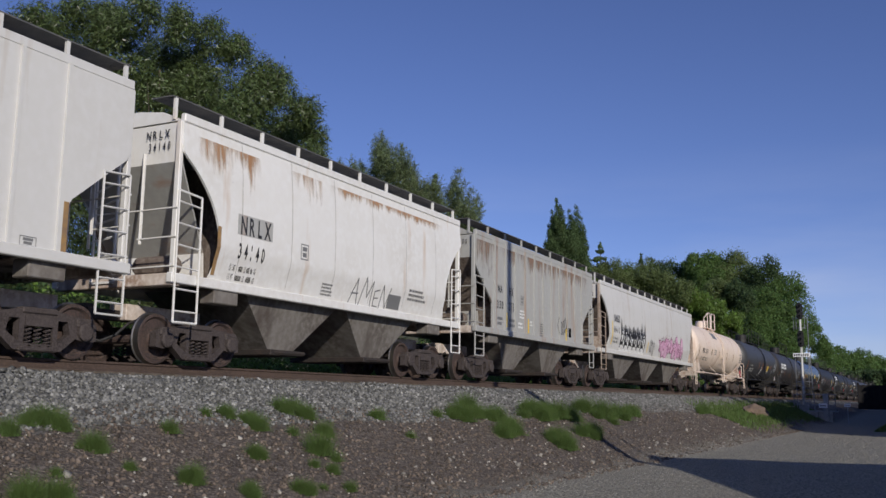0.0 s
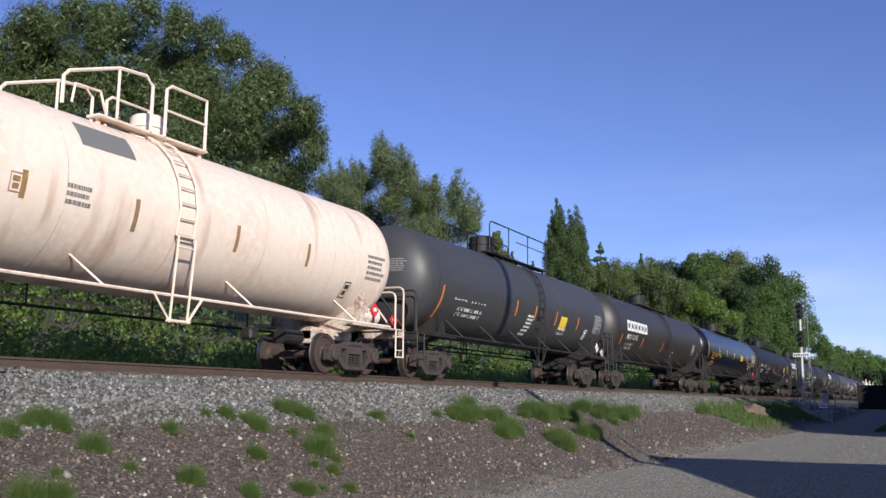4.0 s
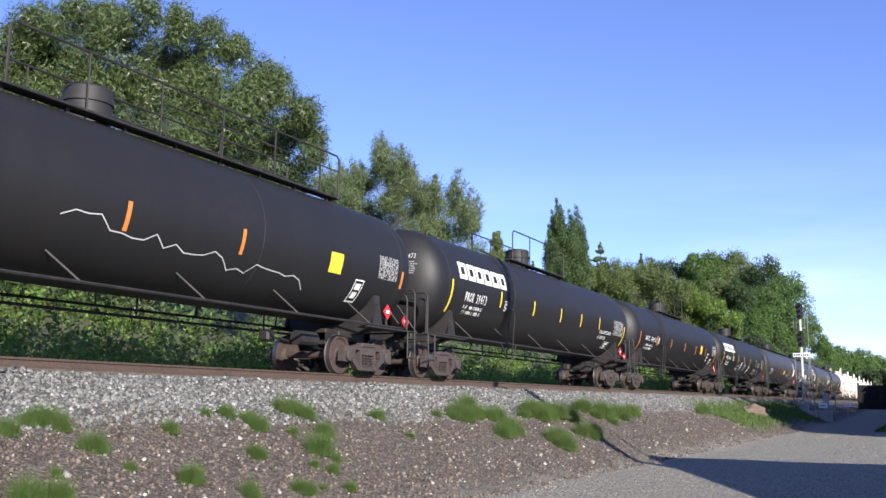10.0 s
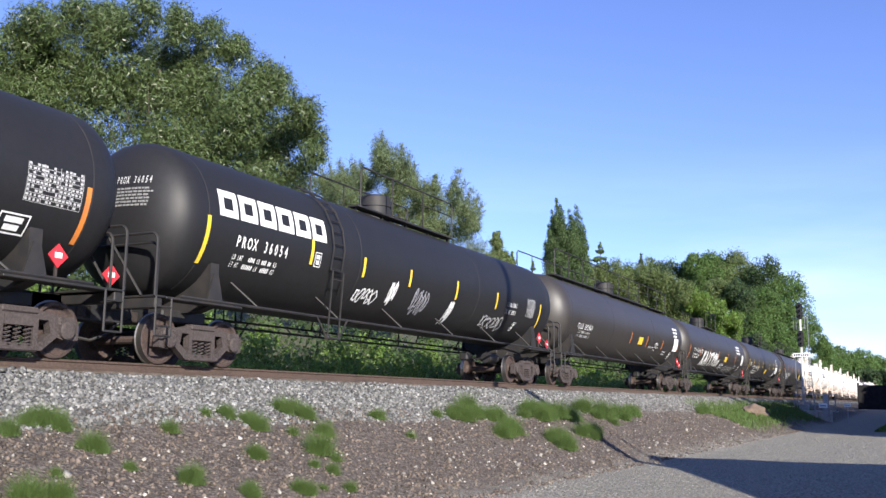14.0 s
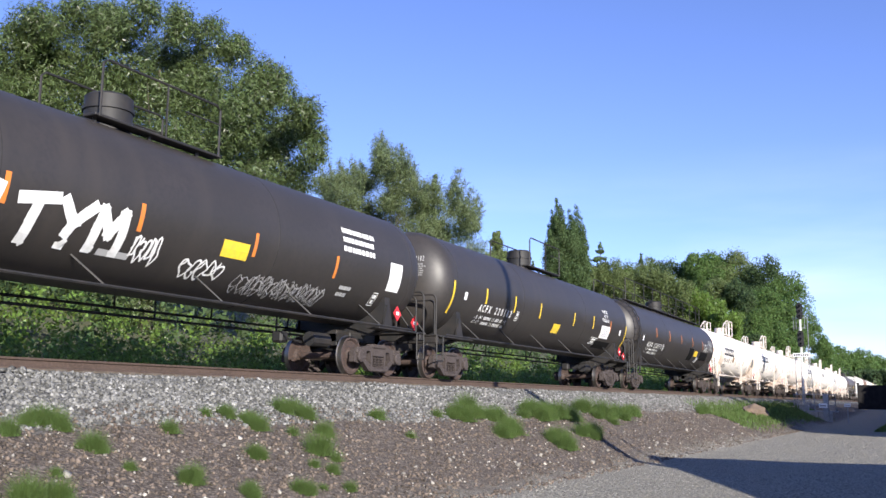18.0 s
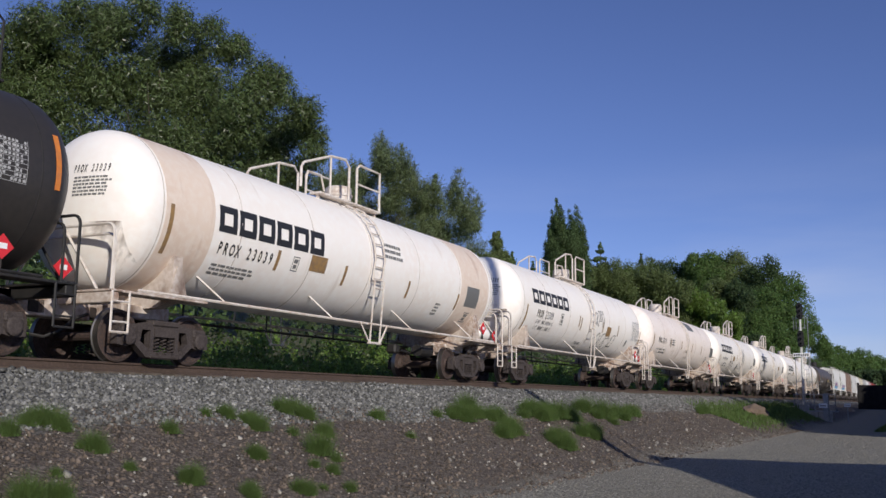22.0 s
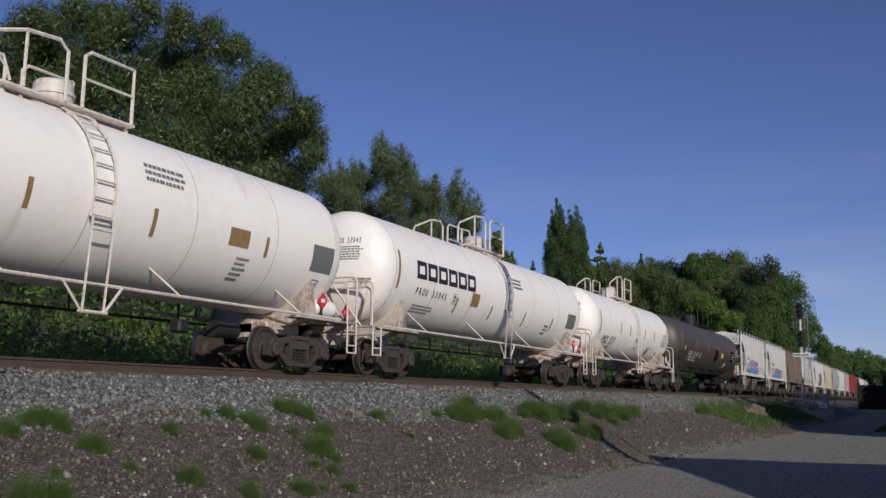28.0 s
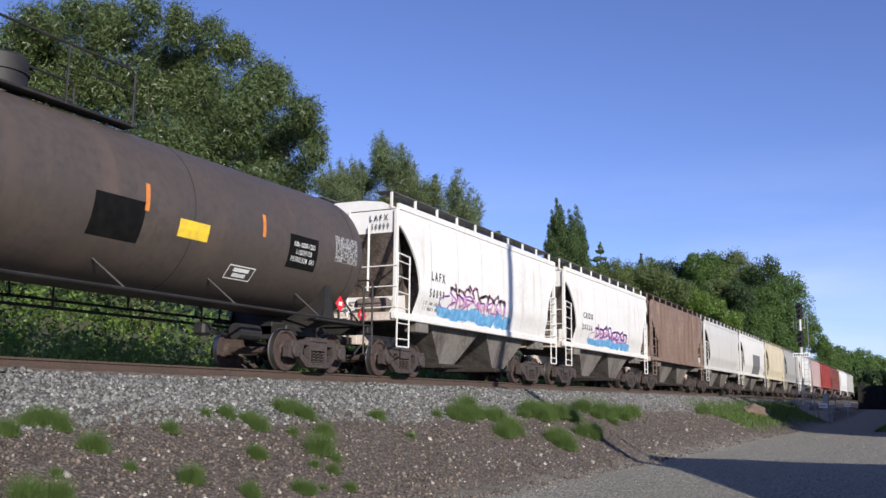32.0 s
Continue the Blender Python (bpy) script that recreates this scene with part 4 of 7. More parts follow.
        part("board_edge", bm, M_GRATE, car)
        n = max(8, int(2 * e / 1.25))
        for i in range(n + 1):
            y = -e + 2 * e * i / n
            bm = bmesh.new()
            box(bm, min(s * 1.25, s * 1.30), max(s * 1.25, s * 1.30), y - 0.035, y + 0.035, top + 0.05, top + 0.49)
            part("stanchion", bm, mat, car)
    # ends: slope sheet, upper end sheet, posts, ladders
    for s in (-1, 1):
        bm = bmesh.new()
        ye, yi, zk = s * (e - 0.03), s * (e - 1.20), 2.15
        pts = [(1.42, ye, top), (1.46, ye, 3.66), (1.02, yi, zk), (1.06, yi, low), (-1.06, yi, low), (-1.02, yi, zk), (-1.46, ye, 3.66), (-1.42, ye, top)]
        for nm, ids, paint, label in (("end_sheet", (0, 1, 6, 7), mat, ""), ("slope_sheet", (1, 2, 5, 6), slope or M_SLOPE, "rust-brown dirty slope sheet, darkened for its shade" if slope is None else "grey slope sheet"), ("bulkhead", (2, 3, 4, 5), trim, "")):
            if nm != "end_sheet":
                bm = bmesh.new()
            bm.faces.new([bm.verts.new(pts[i]) for i in ids])
            ext = bmesh.ops.extrude_face_region(bm, geom=bm.faces[:])
            bmesh.ops.translate(bm, verts=[q for q in ext["geom"] if isinstance(q, bmesh.types.BMVert)], vec=(0, -s * 0.04, 0))
            bmesh.ops.recalc_face_normals(bm, faces=bm.faces[:])
            part(nm, bm, paint, car, label)
        # added dark sheet that fills the end opening where only shade is seen
        bm = bmesh.new()
        soft_box(bm, -1.40, 1.40, s * (e - 1.48) - 0.02, s * (e - 1.48) + 0.02, low, 3.9, 0.005)
        part("inner_bulkhead", bm, M_SLOPE, car)
        bm = bmesh.new()
        soft_box(bm, -1.45, 1.45, s * (half - 0.62) - 0.12, s * (half - 0.62) + 0.12, low - 0.20, low + 0.02)
        soft_box(bm, -0.22, 0.22, s * (half - 1.7) - 1.0, s * (half - 1.7) + 1.0, 0.80, 1.10)
        part("end_sill", bm, M_GRIMY_WHITE, car)
        bm = bmesh.new()
        soft_box(bm, -1.45, 1.45, s * (half - 1.3) - 0.6, s * (half - 1.3) + 0.6, low - 0.04, low, 0.01)
        part("end_platform", bm, M_GRIMY_WHITE, car)
        for xx in (1.44, -1.44):
            bm = bmesh.new()
            soft_box(bm, xx - 0.055, xx + 0.055, s * (e + 0.01) - 0.045, s * (e + 0.01) + 0.045, low, top, 0.012)
            part("end_post", bm, trim, car)
            bm = bmesh.new()
            q = math.copysign(0.65, xx)
            tube(bm, [(q, s * (e + 0.06), 2.15), (q, s * (e + 0.06), 3.85)], 0.032, 6)
            part("grab_post", bm, trim, car)
        ladder_part("ladder", car, [(1.52, s * (e + 0.03), 0.72), (1.52, s * (e + 0.03), 3.10)], [(1.54, s * (e - 0.55), 0.72), (1.54, s * (e - 0.55), 3.05)], 6, trim, 0.021)
        ladder_part("end_ladder", car, [(0.05, s * (e + 0.07), low - 0.1), (0.05, s * (e + 0.07), 4.25)], [(-0.50, s * (e + 0.07), low - 0.1), (-0.50, s * (e + 0.07), 4.0)], 8, trim, 0.030)
        for zz, far in ((2.78, -0.5), (2.25, 0.65), (1.72, -1.4)):
            bm = bmesh.new()
            tube(bm, [(1.52, s * (e + 0.07), zz), (0.6, s * (e + 0.08), zz - 0.01), (far, s * (e + 0.07), zz)], 0.018, 5)
            part("grab_iron", bm, trim, car)
        bm = bmesh.new()
        lathe(bm, [(-0.55, 0), (-0.5, 0.14), (-0.42, 0.2), (0.42, 0.2), (0.5, 0.14), (0.55, 0)], "X", (0.35, s * (e - 0.72), low + 0.28), 14)
        tube(bm, [(-0.3, s * (e - 0.72), low + 0.28), (-0.8, s * (e - 0.5), low + 0.6), (-0.8, s * (e - 0.2), low + 1.0)], 0.03, 5)
        bmesh.ops.recalc_face_normals(bm, faces=bm.faces[:])
        part("brake_reservoir", bm, M_SLOPE, car)
        # bracket in the same dirt colour with painted-in shade
        bm = bmesh.new()
        soft_box(bm, 1.10, 1.46, s * (half - 2.0) - 0.35, s * (half - 2.0) + 0.35, low - 0.42, low - 0.14, 0.02)
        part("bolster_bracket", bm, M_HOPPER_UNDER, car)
        bogie(car, s * (half - 1.75))
    # discharge bays: sloped outlets below the sill
    span = (2 * half - 5.2) / bays
    for i in range(bays):
        y0 = -half + 2.6 + span * i
        y1 = y0 + span
        ym = (y0 + y1) / 2
        bm = bmesh.new()
        tp = [(-1.3, y0 + 0.06, low), (1.3, y0 + 0.06, low), (1.3, y1 - 0.06, low), (-1.3, y1 - 0.06, low)]
        bt = [(-0.95, ym - 0.45, 0.42), (0.95, ym - 0.45, 0.42), (0.95, ym + 0.45, 0.42), (-0.95, ym + 0.45, 0.42)]
        v = [bm.verts.new(c) for c in tp + bt]
        for j in range(4):
            k = (j + 1) % 4
            bm.faces.new((v[j], v[k], v[4 + k], v[4 + j]))
        bm.faces.new(v[4:])
        bm.faces.new(v[:4][::-1])
        bmesh.ops.recalc_face_normals(bm, faces=bm.faces[:])
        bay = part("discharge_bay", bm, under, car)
        bm = bmesh.new()
        soft_box(bm, -1.1, 1.1, ym - 0.55, ym + 0.55, 0.30, 0.42)
        tube(bm, [(1.05, ym - 0.5, 0.36), (1.2, ym + 0.5, 0.36)], 0.05, 6)
        part("outlet_gate", bm, M_STEEL, bay)
    end_gear(car, half)
    return car, side


# ---- the train: couplings along the track at the start of the clip ----
SPEED, SLOW = 12.8207, -0.00325
TRAIN = []
INKS = {"W": M_INK_W, "G": M_INK_DULL, "A": M_AMBER, "Y": M_YELLOW, "O": M_ORANGE, "B": M_BROWN_TAPE, "K": M_INK_K, "N": M_INK_DK, "P": M_PLACARD, "T": M_BROWN_TAPE, "T2": M_YELLOW, "D": M_GREY_SPRAY}


def join(car, y0, y1):
    """Sets a car between two couplings."""
    TRAIN.append((car, (y0 + y1) / 2))
    car.location = (0, (y0 + y1) / 2, 0)


def end_words(car, half, mark, number, top=4.25):
    """The reporting mark on the upper sheet of the leading end."""
    end = Side("end", profile=-half + 0.55)
    if number == "330275":
        fit_words(car, end, mark + " " + number, 0.15, top - 0.28, 1.25, top - 0.14, M_INK_K)
        return
    fit_words(car, end, mark, 0.60, top - 0.27, 1.20, top - 0.12, M_INK_K)
    fit_words(car, end, number, 0.66, top - 0.50, 1.24, top - 0.35, M_INK_K)


def glyph(ch, bold=0.02):
    """One character's outline in the built-in font."""
    lettering_mesh(ch, 1.0, Side("tank"), 0, 2.5, 1.0, bold)
    return TEXT_CACHE[(ch, bold)]


def fit_words(car, side, text, y0, z0, y1, z1, mat):
    """Evenly spaced stencilled characters that fill the box from (y0, z0) to (y1, z1) on the side."""
    cell = (y1 - y0) / len(text)
    tall = (z1 - z0) / max(v[1] for v in glyph("H")[0])
    wide = cell * 0.80 / max(v[0] for v in glyph("N")[0])
    verts, faces = [], []
    for i, ch in enumerate(text):
        if ch == " ":
            continue
        vs, fs = glyph(ch)
        a, b = min(v[0] for v in vs), max(v[0] for v in vs)
        k = min(wide, cell * 0.88 / max(0.05, b - a))
        mid = y0 + cell * (i + 0.5)
        base = len(verts)
        verts += [side.at(mid + (v[0] - (a + b) / 2) * k, z0 + v[1] * tall, 0.012) for v in vs]
        faces += [tuple(q + base for q in f) for f in fs]
    me = bpy.data.meshes.new("lettering")
    me.from_pydata(verts, [], faces)
    me.materials.append(mat)
    return tagged(part("lettering", me, mat, car), kind="stuff")


def weight_lines(car, side, y, z, w, h, mat, seed):
    """The two lines of load limit and light weight: their headings and units, the figures as bars."""
    rnd = random.Random(seed)
    bm = bmesh.new()
    for head, unit, zz in (("LD LMT", "LB", z + h * 0.56), ("LT WT", "LB", z)):
        t = h * 0.36
        fit_words(car, side, head, y, zz, y + w * 0.035 * len(head), zz + t, mat)
        for a, n in ((0.26, 6), (0.60, 6)):
            for i in range(n):
                q = y + w * (a + 0.034 * i)
                if rnd.random() < 0.9:
                    patch(bm, side, q, q + w * 0.024, zz, zz + t * rnd.uniform(0.8, 1.0))
        fit_words(car, side, unit, y + w * 0.49, zz, y + w * 0.56, zz + t, mat)
        fit_words(car, side, "KG", y + w * 0.84, zz, y + w * 0.91, zz + t, mat)
    tagged(part("stencil_figures", bm, mat, car), kind="stuff")


def shifted(rows, d):
    """The same marks moved along the car."""
    return [(r[0], r[1] + d, *r[2:]) if r[0] == "s" else (r[0], r[1] + d, r[2], r[3] + d, *r[4:]) for r in rows]


def marks(car, side, rows):
    """Paints what is on the near side: stripes, words, framed stencils, panels, tables and tags."""
    foot = side.profile[0][0] + 0.02 if side.kind == "flat" else 0.0
    for k, row in enumerate(rows):
        kind = row[0]
        if kind == "s":
            _, y, z0, z1, ink = row
            z0 = max(z0, foot)
            z1 = max(z1, z0 + 0.3)
            stripe(car, side, y, z0, z1, INKS[ink], 0.10, "reflective_stripe")
            continue
        _, y0, z0, y1, z1, rest = row
        ink, _, text = rest.partition(" ")
        mat = INKS.get(ink, M_INK_W)
        if y1 < y0 + 0.12:
            y1 = y0 + 0.12
        if z1 < z0:
            z0, z1 = z1, z0
        if z0 < foot:
            z0, z1 = foot, max(z1, foot + 0.12)
        if z1 < z0 + 0.05:
            z1 = z0 + 0.05
        w, h = y1 - y0, z1 - z0
        if kind == "words":
            fit_words(car, side, text, y0, z0, y1, z1, mat)
        elif kind == "print" and text == "2" and w > 0.8:
            if h < 0.2:
                h = 0.26
            weight_lines(car, side, y0, z0, w, h, mat, k)
        elif kind == "print":
            small_print(car, side, y0, z0, w, h, int(text), mat, k)
        elif kind == "table":
            table_block(car, side, y0, z0, max(w, h * 0.9), h, mat)
        elif kind == "mark":
            box_mark(car, side, y0, z0, max(w, h * 0.75), h, mat)
        elif kind == "panel":
            panel(car, side, y0, z0, max(w, h * 0.5), h, M_SHADE_PATCH if ink == "K" else mat)
        elif kind == "logo":
            logo_blocks(car, side, y0, z0, w, h, mat)
        elif kind == "tag":
            scribble(car, side, y0, z0, w, h, mat, k + len(rows), 5, 0.035)
        elif kind == "zigzag":
            rnd = random.Random(k)
            bm = bmesh.new()
            stroke(bm, side, [(y0 + w * i / 26, z0 + h * (1 - i / 26) * 0.6 + h * 0.4 * rnd.random()) for i in range(27)], 0.022, 0.008)
            part("graffiti", bm, mat, car, "thin chalk zigzag line")
        elif kind == "amen":
            bm = bmesh.new()
            for letter in (((0.0, 0.05), (0.13, 0.85), (0.19, 0.0)), ((0.03, 0.35), (0.19, 0.38)), ((0.24, 0.0), (0.34, 0.95), (0.42, 0.30), (0.52, 0.85), (0.53, 0.0)), ((0.72, 0.62), (0.60, 0.55), (0.60, 0.05), (0.72, 0.05)), ((0.60, 0.32), (0.70, 0.34)), ((0.76, 0.0), (0.80, 0.80), (0.92, 0.05), (1.0, 0.75))):
                stroke(bm, side, [(y0 + w * a, z0 + h * b) for a, b in letter], 0.030, 0.007)
            part("graffiti", bm, mat, car)
        elif kind == "ktag":
            scribble(car, side, y0, z0, w, h, mat, k + len(rows), 4, 0.03)
        elif kind == "fat":
            fat_piece(car, side, y0, z0, w, h, mat)
        elif kind == "scrawl":
            scribble(car, side, y0, z0, w, h, mat, 5, 14, 0.016)
            scribble(car, side, y0 + 0.4, z0, w - 0.4, h, mat, 6, 18, 0.014)
        elif kind == "bigtag":
            for i in range(6):
                scribble(car, side, y0 + w * i / 6, z0, w / 6.6, h, mat, 40 + i, 1, 0.14)
        elif kind == "box_g":
            spiky_piece(car, side, y0, z0, w, h)
        elif kind == "box_p":
            bubble_piece(car, side, y0, z0, w, h, M_PINK_SPRAY, M_PLUM_SPRAY, 9)
        elif kind == "tag3":
            bubble_piece(car, side, y0, z0, w, h * 0.42, M_BLUE_SPRAY, M_BLUE_SPRAY, 8)
            scribble(car, side, y0 + w * 0.1, z0 + h * 0.3, w * 0.8, h * 0.6, M_VIOLET_SPRAY if w > 5.2 else M_PINK_SPRAY, 3, 8, 0.09)
            scribble(car, side, y0, z0 + h * 0.2, w * 0.9, h * 0.5, M_PINK_SPRAY if w > 5.2 else M_VIOLET_SPRAY, 8, 6, 0.05)


def fill_shape(bm, side, pts, off):
    """A painted area: a fan of strips between an upper and a lower line of (along, low, high)."""
    prev = None
    for y, lo, hi in pts:
        n = 6 if pts[1][2] - pts[1][1] > 0.1 else 1
        row = [bm.verts.new(side.at(y, lo + (hi - lo) * i / n, off)) for i in range(n + 1)]
        if prev:
            for i in range(n):
                bm.faces.new((prev[i], row[i], row[i + 1], prev[i + 1]))
        prev = row


def spiky_piece(car, side, y, z, w, h):
    """A large black and white sprayed piece with spikes, standing for no letters."""
    rnd = random.Random(9)
    n = 6
    step = w / n
    layers = {"graffiti_edge": bmesh.new(), "graffiti": bmesh.new(), "graffiti_shading": bmesh.new(), "graffiti_outline": bmesh.new(), "graffiti_highlight": bmesh.new()}
    for i in range(n):
        a = y + step * i
        peak = h * (0.98 if i in (0, 5) else rnd.uniform(0.72, 0.86))
        top = [(0.0, 0.62), (0.12, peak / h), (0.3, 0.60), (0.5, rnd.uniform(0.66, 0.76)), (0.72, 0.58), (0.9, 0.80 if i < 5 else 0.98), (1.08, 0.55)]
        pts = [(a + step * u, z + h * (0.20 if 0.2 < u < 0.9 else 0.08), z + h * v) for u, v in top]
        fill_shape(layers["graffiti_edge"], side, [(q, lo - 0.05, hi + 0.06) for q, lo, hi in pts], 0.006 + 0.0003 * i)
        fill_shape(layers["graffiti"], side, pts, 0.009 + 0.0003 * i)
        fill_shape(layers["graffiti_shading"], side, [(a + step * u, z + h * (0.26 + 0.05 * math.sin(5 * u)), z + h * (0.54 + 0.10 * math.sin(4 * u + i))) for u in (0.1, 0.3, 0.5, 0.7, 0.95)], 0.012)
        for u in (0.05, 0.38, 0.70):
            fill_shape(layers["graffiti_highlight"], side, [(a + step * u, z - 0.02, z + 0.02), (a + step * (u + 0.13), z - 0.02, z + h * rnd.uniform(0.24, 0.34)), (a + step * (u + 0.27), z - 0.02, z + 0.03)], 0.014)
        for u in (0.16, 0.55):
            lines = [(a + step * u, z + h * 0.22), (a + step * (u + rnd.uniform(-0.12, 0.1)), z + h * 0.52), (a + step * (u + 0.22), z + h * rnd.uniform(0.56, 0.62)), (a + step * (u + 0.30), z + h * 0.30)]
            stroke(layers["graffiti_outline"], side, lines, 0.07, 0.019)
        stroke(layers["graffiti_outline"], side, [(q, hi + 0.07) for q, lo, hi in pts], 0.035, 0.017)
    for nm, mat in (("graffiti_edge", M_INK_W), ("graffiti", M_INK_K), ("graffiti_shading", M_INK_W), ("graffiti_outline", M_INK_K), ("graffiti_highlight", M_INK_W)):
        tagged(part(nm, layers[nm], mat, car), kind="stuff")


def fat_piece(car, side, y, z, w, h, mat):
    """A word of six fat slanting white sprayed capitals with ragged ends."""
    rnd = random.Random(12)
    bm = bmesh.new()
    forms = (((0, 0, 0.15, 1), (0.1, 0.5, 0.75, 1.0), (0.1, 0.5, 0.8, 0.0)), ((-0.1, 0, 0.45, 1), (0.45, 1, 0.75, 0), (0.1, 0.35, 0.65, 0.38)), ((0.25, 0, 0.4, 1),), ((0.3, 0, 0.4, 0.9), (-0.1, 0.85, 0.9, 1.0)), ((0.3, 0, 0.4, 0.5), (0.4, 0.5, 0.0, 1.0), (0.4, 0.5, 0.95, 1.0)), ((0, 0, 0.1, 1), (0.1, 1, 0.45, 0.4), (0.45, 0.4, 0.85, 1), (0.85, 1, 0.9, 0)))
    step = w / len(forms)
    for i, form in enumerate(forms):
        a, b, tall = y + step * i, z + 0.02 * i, h * (1.0 - 0.03 * i)
        for k, (u0, v0, u1, v1) in enumerate(form):
            p, q = Vector((a + step * u0 * 0.86, b + tall * v0)), Vector((a + step * u1 * 0.86, b + tall * v1))
            mid = p.lerp(q, 0.5) + Vector((rnd.uniform(-0.03, 0.03), 0))
            stroke(bm, side, [p, mid, q], 0.19, 0.010 + 0.001 * k)
            for e in (p, q):
                stroke(bm, side, [e, e + Vector((rnd.uniform(-0.12, 0.12), rnd.uniform(-0.06, 0.06)))], 0.09, 0.013 + 0.0005 * k)
    tagged(part("graffiti", bm, mat, car), kind="stuff")


def bubble_piece(car, side, y, z, w, h, fill, edge_mat, n):
    """A sprayed piece of uneven interlocked shapes with dark outlines, standing for no letters."""
    for grow, off, mat, nm in ((0.03, 0.006, edge_mat, "graffiti_edge"), (0.0, 0.012, fill, "graffiti")):
        rnd = random.Random(n)
        bm = bmesh.new()
        for i in range(n):
            c = y + w * (i + 0.5) / n + rnd.uniform(-0.1, 0.1) * w / n
            half = w / n * rnd.uniform(0.45, 0.75) + grow
            hi = z + h * rnd.uniform(0.55, 1.0)
            lo = z + h * rnd.uniform(0.0, 0.25)
            tilt = rnd.uniform(-0.3, 0.3) * h
            pts = []
            for k in range(8):
                u = -1 + 2 * k / 7
                e = (1 - abs(u) ** 4) * rnd.uniform(0.75, 1.0) + 0.12
                m = (hi + lo) / 2 + tilt * u
                pts.append((c + half * u, max(z - 0.05, m - (m - lo) * e) - grow, m + (hi - m) * e + grow))
            fill_shape(bm, side, pts, off + 0.0004 * i)
        tagged(part(nm, bm, mat, car), kind="stuff")
    rnd = random.Random(n + 1)
    bm = bmesh.new()
    for i in range(n * 5):
        c = y + w * (i + 0.5) / n / 5
        b = z + h * rnd.uniform(0.12, 0.72)
        a0, rr, turn = rnd.uniform(0, 6), rnd.uniform(0.08, 0.2) * h, rnd.choice((-1, 1)) * rnd.uniform(0.45, 0.8)
        pts = [(c + math.cos(a0 + turn * k) * rr * (1 - 0.09 * k), b + math.sin(a0 + turn * k) * rr * 1.3 * (1 - 0.09 * k)) for k in range(8)]
        stroke(bm, side, pts, 0.022, 0.018)
    tagged(part("graffiti_outline", bm, edge_mat, car), kind="stuff")


def tank(y0, y1, mat, label, style, ladder_y, dome_y, rows, trim=None, hazard=None, r=1.5, head="", ink="W", inset=0.55):
    car, side = tank_car(label, 0, y1 - y0, mat, trim or M_UNDER, style, r=r, inset=inset, ladder_y=ladder_y, dome_y=dome_y)
    end = Side("head", r, 2.77, (-(y1 - y0) / 2 + inset + 0.82, 0.82))
    if style == "white" and r == 1.5:
        soot(car, end)
    if head:
        fit_words(car, end, head, 0.1, 3.30, 0.85, 3.44, M_INK_DULL if ink == "W" else INKS[ink])
    small_print(car, end, 0.15, 2.85, 0.75, 0.38, 6, M_INK_FAINT if ink == "W" else M_INK_DK, 3)
    join(car, y0, y1)
    marks(car, side, rows)
    if hazard:
        h = (y1 - y0) / 2
        placard(car, h - 1.7, hazard, 1.56)
        placard(car, h - 0.42, hazard, 1.42, 1.2)
    return car, side


def soot(car, end):
    """A dark smudge low on the leading head."""
    bm = bmesh.new()
    rows = [[bm.verts.new(end.at(0.40 + 0.07 * i, 1.50 + 0.1 * k, 0.006)) for i in range(11)] for k in range(10)]
    for a, b in zip(rows, rows[1:]):
        for i in range(10):
            bm.faces.new((a[i], a[i + 1], b[i + 1], b[i]))
    part("soot_smudge", bm, M_SOOT_FILM, car)


def rust_runs(car, side, y, z, w, h, seed, paint=None):
    """Rust that has bled down from the roof edge: a thin stain that thins out downwards in uneven runs."""
    bm = bmesh.new()
    fill_shape(bm, side, [(y + w * i / 12, z - h, z) for i in range(13)], 0.004)
    part("rust_stain", bm, paint or M_RUST_RUN, car, "streaky orange-brown rust stain")


def collar(car, y0, y1, r, zc, mat):
    """A jacket band round the shell."""
    bm = bmesh.new()
    lathe(bm, [(y0, r - 0.01), (y0, r + 0.004), (y1, r + 0.004), (y1, r - 0.01)], "Y", (0, 0, zc), 56)
    bmesh.ops.recalc_face_normals(bm, faces=bm.faces[:])
    part("jacket_band", bm, mat, car, "rust-stained peach jacket band", smooth=True)


def air_tank(car, y, mat):
    bm = bmesh.new()
    lathe(bm, [(-0.45, 0), (-0.42, 0.12), (-0.34, 0.2), (0.34, 0.2), (0.42, 0.12), (0.45, 0)], "Y", (1.15, y, 1.42), 14)
    bmesh.ops.recalc_face_normals(bm, faces=bm.faces[:])
    part("air_reservoir", bm, mat, car, smooth=True)


